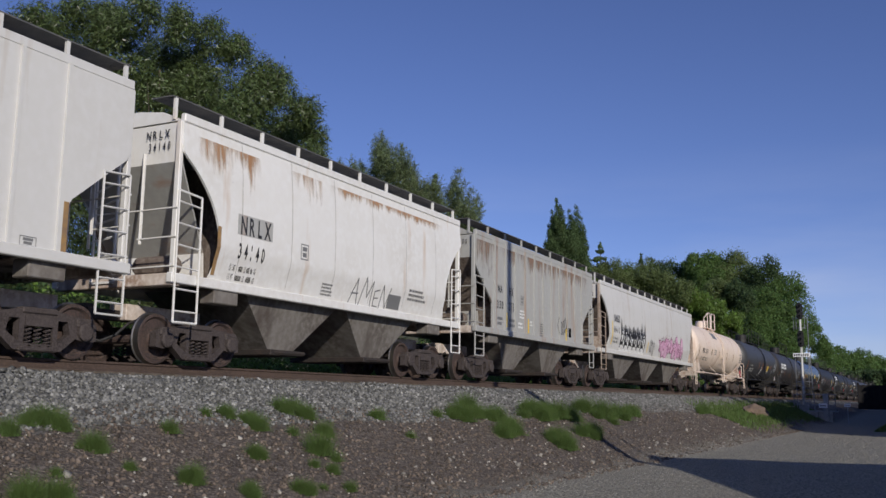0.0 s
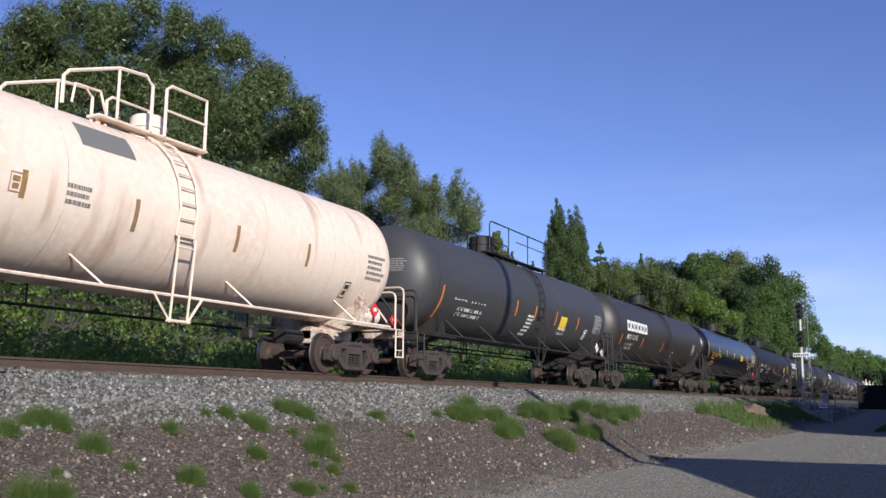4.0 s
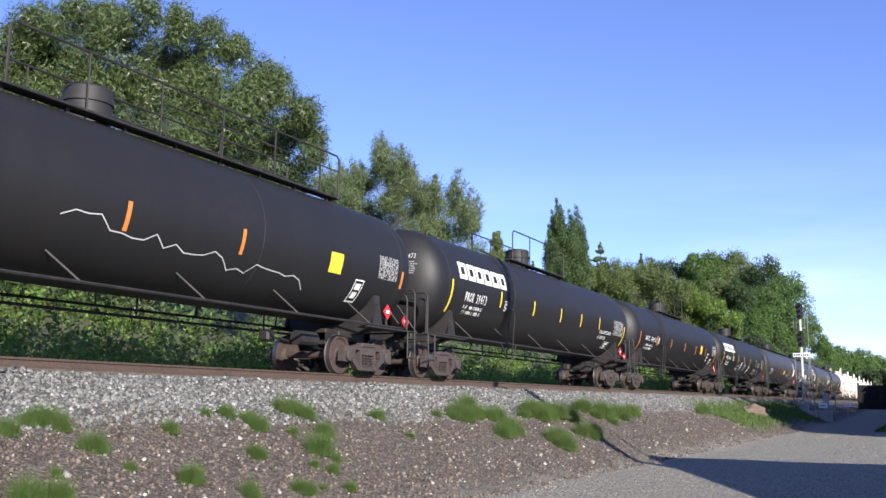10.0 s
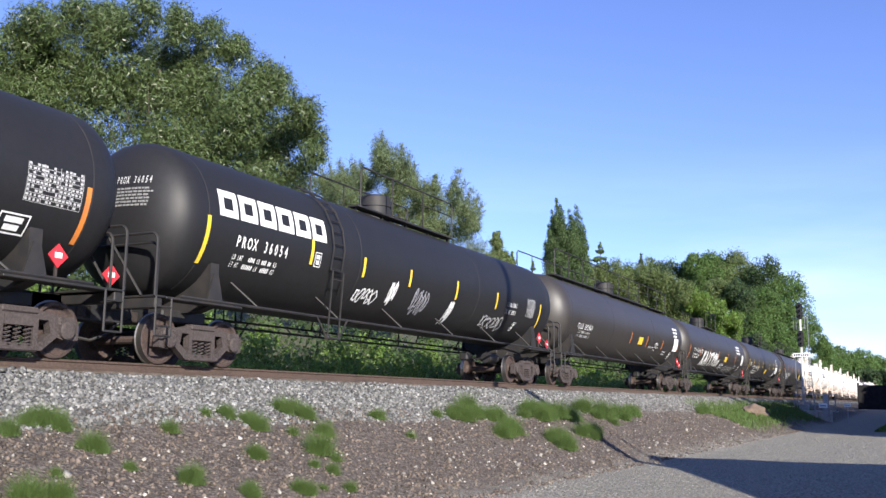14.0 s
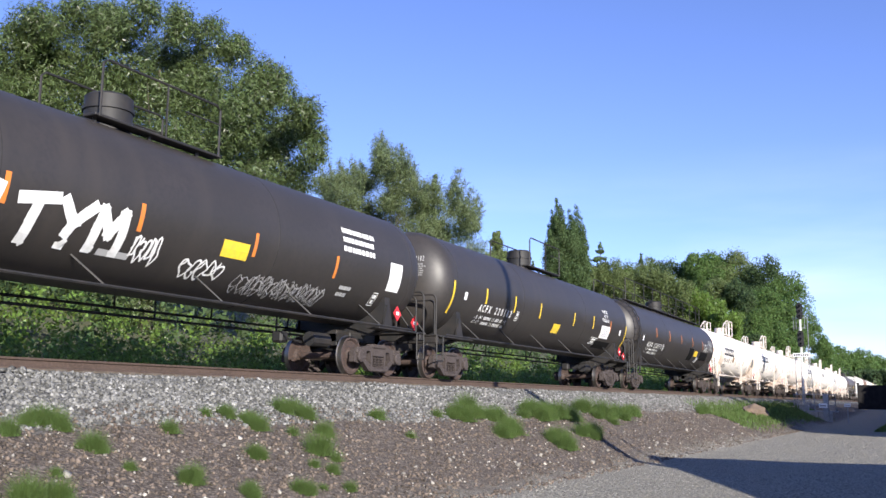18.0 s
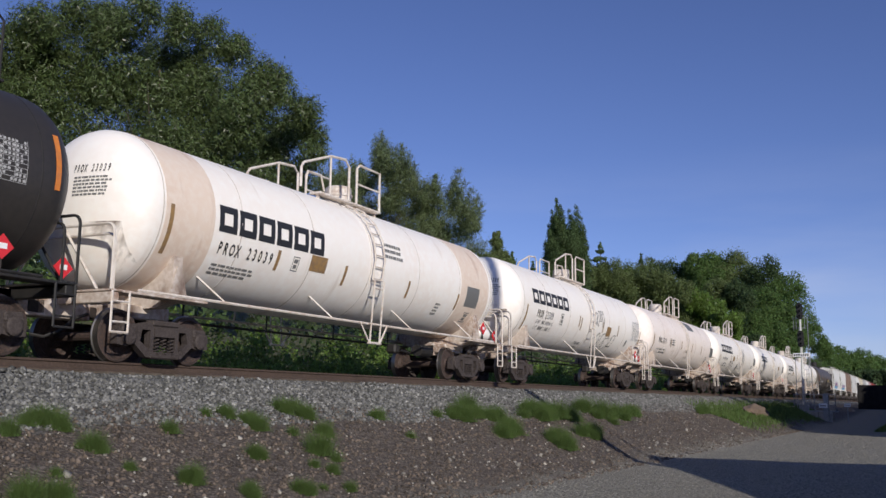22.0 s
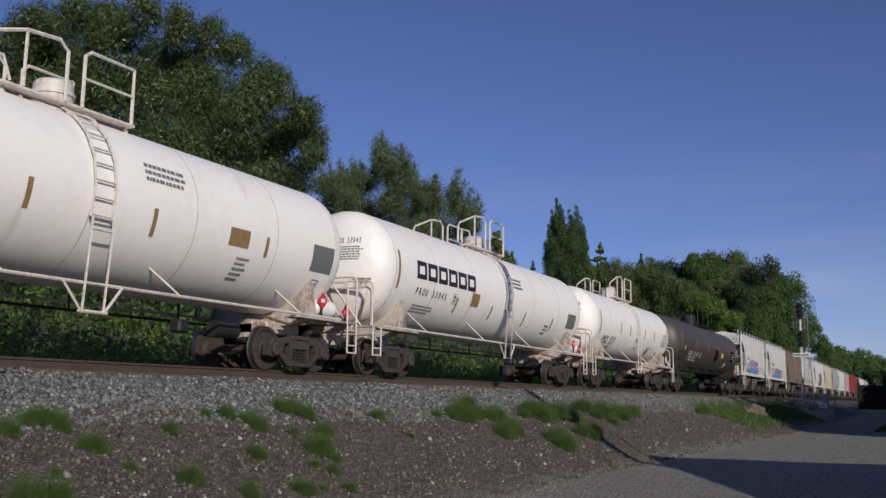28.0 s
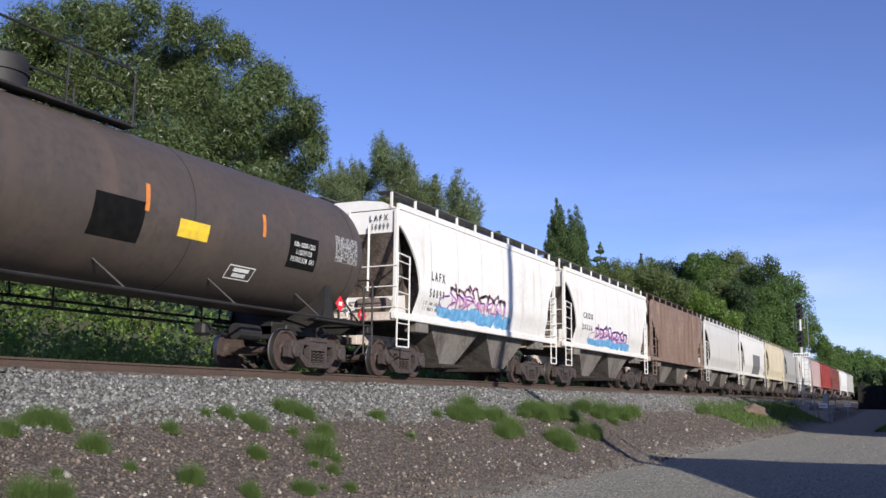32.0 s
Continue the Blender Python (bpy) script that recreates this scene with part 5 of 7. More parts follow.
def build_train():
    car, sd = hopper_car("grey-white covered hopper car streaked with rust", 0, 16.1, M_HOPPER_PALE, M_HOPPER_UNDER, "ribbed", 3, top=4.60)
    join(car, -30.2, -14.1)
    marks(car, sd, [("s", 6.25, 1.45, 2.4, "B"), ("mark", 5.45, 1.55, 5.75, 1.75, "N")])
    car, sd = hopper_car("white covered hopper car with a rust-stained roof edge", 0, 12.6, M_HOPPER_WHITE, M_HOPPER_UNDER, "curved", 2, slope=M_HOPPER_GREY, top=4.40)
    join(car, -13.95, -1.35)
    end_words(car, 6.3, "NRLX", "34140", 4.40)
    rust_runs(car, sd, -5.4, 4.2, 1.9, 0.95, 1)
    rust_runs(car, sd, -2.5, 4.2, 1.2, 0.8, 2)
    rust_runs(car, sd, -1.0, 4.2, 5.6, 0.3, 3)
    panel(car, sd, -4.23, 2.54, 1.1, 0.40, M_HOPPER_GREY, "number_backing")
    marks(car, sd, shifted([
        ("words", -3.62, 2.56, -2.63, 2.91, "K NRLX"),
        ("words", -3.67, 2.08, -2.78, 2.37, "K 34140"),
        ("print", -3.79, 1.65, -2.90, 1.97, "K 2"),
        ("s", -4.20, 1.68, 2.60, "B"),
        ("mark", -1.59, 2.33, -1.31, 2.67, "N"),
        ("amen", 0.52, 1.53, 2.31, 2.30, "N"),
        ("panel", 2.25, 1.64, 2.87, 1.99, "N"),
        ("print", -0.64, 1.66, -0.21, 1.96, "N 4"),
        ("print", 3.21, 1.91, 4.17, 2.24, "N 3"),
    ], -0.55))
    car, sd = hopper_car("grey ribbed covered hopper car with rusty streaks", 0, 12.25, M_HOPPER_GREY, M_HOPPER_UNDER, "ribbed", 2, top=4.35)
    join(car, -1.35, 10.9)
    end_words(car, 6.125, "NAHX", "330275", 4.35)
    rust_runs(car, sd, -5.6, 4.22, 1.7, 1.5, 4, M_RUST_GREY)
    rust_runs(car, sd, -3.9, 4.22, 9.0, 0.7, 5, M_RUST_GREY)
    marks(car, sd, shifted([
        ("words", -3.04, 2.77, -2.65, 3.01, "K NA"),
        ("words", -2.15, 2.75, -1.75, 3.01, "K HX"),
        ("words", -3.12, 2.26, -2.56, 2.51, "K 330"),
        ("words", -2.18, 2.26, -1.69, 2.52, "K 275"),
        ("print", -3.04, 1.72, -2.65, 2.03, "N 2"),
        ("print", -2.11, 1.71, -1.65, 2.04, "N 2"),
        ("s", -2.30, 1.70, 2.18, "Y"),
        ("s", -0.45, 1.64, 2.12, "Y"),
        ("s", 3.30, 1.61, 2.07, "Y"),
        ("s", 5.16, 1.61, 2.15, "Y"),
        ("mark", -1.14, 2.53, -0.88, 2.84, "N"),
        ("ktag", 2.45, 1.81, 3.30, 2.46, "K"),
        ("panel", 3.38, 1.76, 3.86, 2.10, "K"),
        ("print", -1.21, 2.07, -0.81, 2.38, "W 3"),
        ("print", -1.35, 1.73, -0.94, 1.97, "W 2"),
        ("print", -0.32, 1.88, -0.05, 2.08, "W 2"),
        ("print", 0.63, 1.57, 1.06, 2.07, "N 6"),
    ], -0.925))
    car, sd = hopper_car("pale grey covered hopper car with black and pink graffiti", 0, 18.3, M_HOPPER_PALE, M_HOPPER_UNDER, "curved", 3, trim=M_RUSTY_WHITE)
    join(car, 10.9, 29.2)
    end_words(car, 9.15, "BNGX", "30412")
    marks(car, sd, shifted([
        ("words", -6.49, 2.79, -5.64, 3.10, "K BNGX"),
        ("words", -6.59, 2.33, -5.68, 2.58, "K 30412"),
        ("print", -6.67, 1.90, -5.73, 2.16, "N 2"),
        ("s", -6.72, 1.80, 2.79, "Y"),
        ("box_g", -5.48, 1.36, -1.47, 2.95, "K"),
        ("box_p", 1.2, 1.41, 6.3, 2.95, "K"),
        ("ktag", -0.56, 1.42, 0.31, 2.39, "K"),
        ("s", -0.86, 1.73, 2.23, "Y"),
        ("mark", 6.02, 1.73, 6.50, 2.04, "K"),
    ], -0.5))
    car, sd = tank(29.2, 46.6, M_PEACH, "peach-stained white tank car with ring welds", "white", 0.14, 0.57, [
        ("words", -6.13, 2.39, -4.54, 2.66, "K PROX 23248"),
        ("print", -6.23, 1.96, -3.86, 2.17, "N 2"),
        ("s", -7.05, 1.83, 2.75, "B"),
        ("s", -3.31, 2.32, 2.74, "B"),
        ("s", -1.03, 2.19, 2.74, "B"),
        ("s", 1.64, 2.22, 2.74, "B"),
        ("s", 4.03, 2.25, 2.74, "B"),
        ("mark", -3.56, 2.38, -3.36, 2.68, "B"),
        ("panel", -2.16, 3.44, -0.98, 3.86, "N"),
        ("print", -2.52, 2.37, -2.02, 2.75, "N 3"),
        ("print", 6.46, 2.23, 7.28, 2.88, "N 5"),
        ("mark", 5.72, 1.76, 5.97, 2.12, "K"),
    ], M_PEACH, M_RED, head="PROX 23248", ink="K")
    air_tank(car, 7.0, M_PEACH)
    tank(46.6, 64.2, M_GREY_TANK, "dark grey tank car with orange stripes", "plain", 0.53, -1.2, [
        ("s", -1.58, 2.17, 2.67, "O"),
        ("s", 0.12, 2.15, 2.63, "O"),
        ("s", 2.18, 2.12, 2.62, "O"),
        ("s", 4.59, 2.12, 2.59, "O"),
        ("panel", 2.66, 2.03, 3.34, 2.49, "T2"),
        ("print", -0.47, 1.61, 0.08, 2.32, "W 6"),
        ("print", 2.66, 1.85, 3.52, 2.11, "W 2"),
        ("mark", 5.57, 1.85, 5.88, 2.20, "W"),
        ("table", 6.51, 2.14, 7.42, 2.86, "G"),
        ("words", -6.19, 2.26, -3.96, 2.29, "W GATX 25719"),
        ("print", -5.76, 1.84, -3.93, 2.11, "W 2"),
        ("s", -6.93, 1.69, 2.58, "O"),
    ], None, M_PLACARD)
    tank(64.2, 83.4, M_BROWNBLACK, "weathered brown-black tank car with a large white mark", "plain", 0.62, 0.0, [
        ("logo", -7.07, 2.59, -3.60, 3.06, "W"),
        ("words", -7.02, 2.23, -5.21, 2.44, "W PROX 50245"),
        ("print", -6.89, 1.79, -5.52, 2.09, "G 2"),
        ("s", -7.71, 1.95, 2.40, "O"),
        ("s", -4.21, 1.94, 2.40, "O"),
        ("s", -0.37, 1.92, 2.39, "O"),
        ("s", 7.87, 1.86, 2.28, "O"),
        ("print", 2.05, 1.79, 2.21, 2.07, "W 3"),
        ("table", 6.24, 2.10, 6.85, 2.70, "G"),
    ], head="PROX 50245", ink="W")
    tank(83.4, 103.5, M_NAVY, "glossy black tank car with amber lettering", "long", None, -0.1, [
        ("words", -7.53, 2.30, -5.59, 2.54, "A UTLX 952099"),
        ("print", -7.53, 2.13, -6.61, 2.26, "A 1"),
        ("print", -7.49, 1.80, -6.22, 2.05, "A 2"),
        ("panel", -7.09, 1.53, -7.01, 1.68, "P"),
        ("s", -8.62, 2.20, 3.18, "Y"),
        ("s", -5.25, 2.42, 2.93, "Y"),
        ("s", -2.67, 2.42, 2.91, "Y"),
        ("s", 0.07, 2.39, 2.88, "Y"),
        ("s", 2.65, 2.37, 2.85, "Y"),
        ("s", 5.45, 2.37, 2.83, "Y"),
        ("s", 8.82, 2.17, 3.11, "Y"),
        ("mark", -4.90, 2.25, -4.70, 2.55, "Y"),
        ("panel", 2.87, 2.39, 3.55, 2.76, "Y"),
        ("words", 5.64, 2.31, 7.14, 2.41, "A LIQUEFIED PETROLEUM GAS"),
        ("words", 5.64, 2.14, 6.42, 2.23, "A NON ODORIZED"),
        ("table", 7.51, 2.20, 8.52, 2.99, "W"),
        ("mark", 6.61, 1.86, 6.92, 2.23, "W"),
        ("panel", 7.34, 2.01, 7.61, 2.20, "G"),
    ], None, M_RED, head="UTLX 952099", ink="A")
    tank(103.5, 124.0, M_BLACK, "black tank car with orange stripes and chalk scrawl", "long", None, 0.0, [
        ("words", -7.93, 2.33, -5.81, 2.58, "W NATX 400956"),
        ("print", -7.72, 1.95, -6.07, 2.11, "W 2"),
        ("mark", -5.55, 2.31, -5.34, 2.61, "W"),
        ("s", -8.77, 1.79, 2.69, "O"),
        ("s", -5.69, 2.22, 2.69, "O"),
        ("s", -2.99, 2.18, 2.69, "O"),
        ("s", -0.26, 2.17, 2.67, "O"),
        ("s", 2.77, 2.20, 2.70, "O"),
        ("s", 9.12, 2.21, 2.64, "O"),
        ("panel", 5.83, 2.24, 6.34, 2.70, "Y"),
        ("mark", 7.04, 1.70, 7.32, 2.22, "W"),
        ("table", 7.96, 2.35, 8.85, 2.92, "W"),
        ("tag", -4.48, 1.73, -2.69, 2.56, "D"),
        ("zigzag", -1.6, 1.70, 5.2, 2.45, "G"),
    ], None, M_RED, head="NATX 400956", ink="W")
    tank(124.0, 144.3, M_BLACK, "black tank car with white mark and yellow stripes", "plain", -4.2, 0.0, [
        ("logo", -7.92, 2.89, -4.41, 3.38, "W"),
        ("words", -7.50, 2.28, -5.97, 2.54, "W PROX 39473"),
        ("print", -7.47, 1.93, -6.01, 2.13, "W 2"),
        ("s", -8.38, 1.89, 2.81, "Y"),
        ("s", -4.90, 2.31, 2.80, "Y"),
        ("s", -2.04, 2.29, 2.78, "Y"),
        ("s", 0.66, 2.28, 2.77, "Y"),
        ("s", 2.96, 2.28, 2.76, "Y"),
        ("mark", -4.58, 2.24, -4.41, 2.54, "W"),
        ("s", 5.28, 2.33, 2.80, "Y"),
        ("s", 8.85, 1.87, 2.70, "Y"),
        ("words", 5.44, 2.20, 7.00, 2.33, "W LIQUEFIED PETROLEUM GAS"),
        ("words", 5.44, 1.99, 6.45, 2.11, "W NOT-ODORIZED"),
        ("table", 7.27, 2.24, 8.62, 2.86, "W"),
        ("mark", 6.65, 1.66, 7.30, 1.92, "W"),
    ], None, M_RED, head="PROX 39473", ink="W")
    tank(144.3, 165.0, M_BLACK, "black tank car with orange stripes and white numbers", "plain", -4.7, 0.1, [
        ("words", -7.93, 2.35, -5.79, 2.56, "W NATX 400903"),
        ("print", -7.87, 1.95, -6.24, 2.14, "W 2"),
        ("s", -8.86, 1.85, 2.72, "O"),
        ("s", -5.66, 2.22, 2.69, "O"),
        ("s", -2.72, 2.21, 2.68, "O"),
        ("s", 0.49, 2.21, 2.66, "O"),
        ("s", 3.28, 2.18, 2.64, "O"),
        ("s", 6.05, 2.19, 2.65, "O"),
        ("mark", -5.51, 2.29, -5.31, 2.62, "W"),
        ("panel", 4.52, 2.25, 5.02, 2.73, "Y"),
        ("print", 6.61, 1.88, 6.96, 2.43, "W 3"),
        ("s", 9.08, 1.82, 2.72, "O"),
        ("table", 7.90, 2.30, 8.95, 2.90, "W"),
        ("mark", 7.62, 1.80, 8.15, 2.10, "W"),
    ], None, M_RED, head="NATX 400903", ink="W")
    tank(165.0, 185.6, M_BLACK, "black tank car with white tags and yellow stripes", "plain", -4.4, -0.3, [
        ("logo", -8.42, 2.85, -4.73, 3.37, "W"),
        ("words", -7.88, 2.33, -6.17, 2.55, "W PROX 36054"),
        ("print", -7.86, 1.95, -6.31, 2.14, "W 2"),
        ("s", -8.71, 1.90, 2.79, "Y"),
        ("s", -5.32, 2.31, 2.85, "Y"),
        ("s", -3.14, 2.29, 2.76, "Y"),
        ("s", -0.85, 2.31, 2.75, "Y"),
        ("s", 1.92, 2.25, 2.77, "Y"),
        ("s", 4.77, 2.24, 2.74, "Y"),
        ("s", 8.49, 1.90, 2.71, "Y"),
        ("mark", -5.20, 2.28, -5.01, 2.60, "W"),
        ("tag", -3.20, 1.73, -2.22, 2.10, "W"),
        ("tag", -1.71, 1.77, -1.40, 2.38, "W"),
        ("tag", 1.71, 1.54, 1.98, 2.19, "W"),
        ("tag", -0.39, 1.66, 0.40, 2.34, "D"),
        ("tag", 4.15, 1.59, 5.75, 2.04, "G"),
        ("print", 5.57, 2.17, 6.50, 2.58, "G 2"),
        ("table", 7.30, 2.20, 7.95, 2.81, "G"),
        ("mark", 6.58, 1.70, 6.71, 1.97, "W"),
    ], None, M_RED, head="PROX 36054", ink="W")
    tank(185.6, 206.2, M_BROWNBLACK, "weathered black tank car with a full-length walkway", "walk", None, 0.0, [
        ("s", -0.42, 2.08, 2.57, "O"),
        ("s", 2.35, 2.04, 2.54, "O"),
        ("s", 5.33, 2.03, 2.51, "O"),
        ("s", 8.62, 2.12, 2.45, "O"),
        ("panel", 0.89, 2.09, 1.59, 2.42, "Y"),
        ("words", 2.83, 2.02, 3.72, 2.11, "W NON ODORIZED"),
        ("words", 3.87, 2.21, 4.47, 2.33, "W LIQUEFIED"),
        ("words", 3.84, 2.06, 4.62, 2.15, "W PETROLEUM"),
        ("words", 3.90, 1.93, 4.17, 2.00, "W GAS"),
        ("panel", 7.64, 2.09, 8.53, 2.75, "P"),
        ("print", 7.48, 2.78, 8.52, 3.34, "W 3"),
        ("mark", 7.30, 1.69, 7.63, 2.00, "W"),
        ("print", 5.79, 1.80, 6.54, 2.03, "G 2"),
        ("words", -7.96, 2.21, -6.14, 2.42, "W TILX 302064"),
        ("print", -7.72, 1.91, -6.09, 2.17, "G 2"),
    ], None, M_RED)
    tank(206.2, 226.7, M_BROWNBLACK, "weathered black tank car with bold white graffiti", "short", None, 0.0, [
        ("words", -7.86, 2.35, -6.13, 2.55, "W TILX 302108"),
        ("print", -7.85, 2.01, -6.08, 2.14, "W 2"),
        ("s", -8.87, 1.80, 2.68, "O"),
        ("s", -5.92, 2.18, 2.65, "O"),
        ("s", -3.15, 2.19, 2.66, "O"),
        ("s", 5.62, 2.13, 2.63, "O"),
        ("mark", -5.69, 2.28, -5.51, 2.58, "W"),
        ("print", 5.84, 2.75, 7.30, 3.40, "W 3"),
        ("panel", 7.99, 2.10, 8.59, 2.80, "P"),
        ("mark", 7.54, 1.70, 7.76, 2.01, "W"),
        ("print", 6.02, 1.76, 6.51, 2.05, "G 2"),
        ("s", -0.45, 2.21, 2.69, "O"),
        ("s", 2.67, 2.21, 2.68, "O"),
        ("panel", 1.72, 2.10, 2.50, 2.42, "Y"),
        ("fat", -4.95, 1.72, -0.60, 2.45, "W"),
        ("tag", -0.45, 1.68, 0.20, 2.20, "W"),
        ("tag", 0.9, 1.62, 2.0, 2.0, "W"),
        ("scrawl", 2.5, 1.50, 5.6, 1.92, "G"),
        ("panel", -1.1, 1.74, -0.4, 1.84, "G"),
    ], None, M_RED, head="TILX 302108", ink="W")
    tank(226.7, 246.4, M_BROWNBLACK, "brownish black tank car with yellow stripes", "short", None, 0.0, [
        ("words", -6.58, 2.08, -4.01, 2.29, "W ACFX 220102"),
        ("print", -6.56, 1.73, -4.00, 1.80, "W 2"),
        ("s", -8.45, 1.86, 2.78, "Y"),
        ("s", -6.19, 2.32, 2.78, "Y"),
        ("s", -3.91, 2.25, 2.77, "Y"),
        ("s", -1.61, 2.24, 2.76, "Y"),
        ("s", 1.96, 2.25, 2.73, "Y"),
        ("panel", -7.72, 2.31, -7.54, 2.53, "P"),
        ("panel", -0.04, 1.87, 0.65, 2.19, "Y"),
        ("mark", -3.67, 2.01, -3.52, 2.31, "W"),
        ("s", 4.31, 2.31, 2.81, "Y"),
        ("s", 6.62, 2.27, 2.78, "O"),
        ("s", 8.90, 1.82, 2.73, "Y"),
        ("panel", 7.98, 2.28, 8.18, 2.50, "P"),
        ("words", 5.47, 3.05, 6.22, 3.17, "W NON-ODORIZED"),
        ("words", 5.62, 2.87, 6.18, 2.99, "W LIQUEFIED"),
        ("words", 5.42, 2.69, 6.36, 2.82, "W PETROLEUM GAS"),
        ("panel", 5.42, 2.02, 6.58, 2.52, "P"),
        ("print", 5.60, 2.08, 6.45, 2.42, "D 5"),
        ("mark", 4.55, 1.74, 5.35, 2.00, "W"),
        ("panel", 5.3, 1.62, 7.25, 1.90, "K"),
    ], None, M_RED, head="ACFX 220102", ink="W")
    tank(246.4, 266.1, M_BROWNBLACK, "brown-black tank car with walkway and orange stripes", "walk", -8.8, 0.0, [
        ("words", -6.79, 2.08, -4.01, 2.30, "W ACFX 220075"),
        ("print", -6.76, 1.78, -4.21, 1.79, "W 2"),
        ("s", -8.34, 2.35, 3.37, "O"),
        ("s", -5.28, 2.59, 3.08, "O"),
        ("s", -2.54, 2.53, 3.08, "O"),
        ("s", 0.14, 2.58, 3.04, "O"),
        ("s", 2.92, 2.56, 3.05, "O"),
        ("s", 5.64, 2.56, 3.03, "O"),
        ("panel", -7.76, 2.30, -7.58, 2.54, "P"),
        ("mark", -3.76, 2.02, -3.56, 2.33, "W"),
        ("panel", 2.3, 1.80, 3.45, 2.46, "K"),
        ("panel", 3.66, 2.05, 4.48, 2.36, "Y"),
        ("mark", 4.52, 1.74, 5.15, 2.02, "W"),
        ("panel", 5.22, 1.90, 7.20, 2.36, "K"),
        ("words", 6.08, 2.76, 7.02, 2.88, "W NON-ODORIZED"),
        ("words", 6.22, 2.60, 6.95, 2.72, "W LIQUEFIED"),
        ("words", 6.04, 2.44, 7.10, 2.56, "W PETROLEUM GAS"),
        ("table", 7.38, 2.52, 8.38, 3.18, "W"),
        ("s", 8.95, 2.55, 3.44, "O"),
    ], None, M_RED, head="ACFX 220075", ink="W")
    car, sd = tank(266.1, 283.0, M_WHITE, "white tank car with rust-stained jacket bands", "white", 0.27, 0.7, [
        ("logo", -5.57, 2.54, -1.97, 3.05, "K"),
        ("words", -5.51, 2.14, -3.76, 2.36, "K PROX 23039"),
        ("print", -5.47, 1.75, -4.18, 1.97, "N 3"),
        ("s", -6.84, 1.94, 2.82, "B"),
        ("s", -3.61, 2.04, 2.45, "B"),
        ("s", -1.05, 2.01, 2.46, "B"),
        ("s", 1.98, 2.02, 2.45, "B"),
        ("s", 4.91, 1.98, 2.42, "B"),
        ("mark", -3.10, 2.10, -2.93, 2.40, "N"),
        ("panel", -2.47, 2.18, -1.85, 2.52, "T"),
        ("panel", 5.40, 2.12, 6.24, 2.70, "N"),
        ("mark", 5.65, 1.70, 5.99, 1.97, "N"),
        ("print", 0.62, 2.86, 1.60, 3.30, "N 3"),
        ("print", 3.74, 1.74, 4.02, 2.08, "N 4"),
    ], M_TRIM_WHITE, M_RED, head="PROX 23039", ink="K")
    collar(car, -7.0, -5.7, 1.5, 2.77, M_PEACH)
    collar(car, 5.0, 6.9, 1.5, 2.77, M_PEACH)
    air_tank(car, 7.0, M_WHITE)
    car, sd = tank(283.0, 300.0, M_WHITE, "white tank car with black line graffiti", "white", 0.12, 0.67, [
        ("logo", -6.28, 2.74, -2.57, 3.23, "K"),
        ("words", -5.84, 2.29, -4.23, 2.55, "K PROX 23309"),
        ("print", -5.76, 1.89, -3.98, 2.24, "N 2"),
        ("s", -6.78, 1.80, 2.62, "B"),
        ("s", -1.07, 2.15, 2.63, "B"),
        ("mark", -3.45, 2.19, -3.26, 2.59, "N"),
        ("panel", 2.26, 2.13, 2.83, 2.52, "T"),
        ("table", 6.02, 2.18, 7.06, 3.04, "G"),
        ("s", -1.32, 2.26, 2.69, "B"),
        ("s", 1.70, 2.23, 2.67, "B"),
        ("s", 3.88, 2.21, 2.67, "B"),
        ("s", 7.36, 2.07, 2.64, "B"),
        ("panel", 5.39, 1.88, 5.57, 2.14, "N"),
        ("print", -0.96, 1.48, -0.11, 1.77, "N 2"),
        ("ktag", 0.57, 2.45, 1.75, 3.20, "K"),
        ("ktag", 1.05, 1.52, 3.70, 2.30, "K"),
    ], M_TRIM_WHITE, M_RED, head="PROX 23309", ink="K")
    air_tank(car, 7.0, M_WHITE)
    car, sd = tank(300.0, 316.95, M_PALE_PEACH, "pinkish white tank car with ring welds", "white", 0.31, -0.77, [
        ("words", -6.05, 2.40, -4.46, 2.66, "K PROX 23219"),
        ("print", -5.97, 1.89, -3.91, 2.02, "N 2"),
        ("s", -6.94, 1.87, 2.76, "B"),
        ("s", -3.39, 2.27, 2.72, "B"),
        ("s", -0.96, 2.25, 2.72, "B"),
        ("s", 1.68, 2.25, 2.73, "B"),
        ("s", 4.16, 2.20, 2.73, "B"),
        ("mark", -3.71, 2.37, -3.51, 2.68, "N"),
        ("panel", 1.33, 3.49, 2.93, 3.96, "N"),
        ("print", -3.22, 2.36, -2.64, 2.71, "N 3"),
        ("panel", 6.65, 2.19, 7.48, 2.75, "N"),
        ("mark", 5.79, 1.77, 6.07, 2.14, "K"),
    ], M_TRIM_WHITE, M_RED, head="PROX 23219", ink="K")
    air_tank(car, 7.0, M_WHITE)
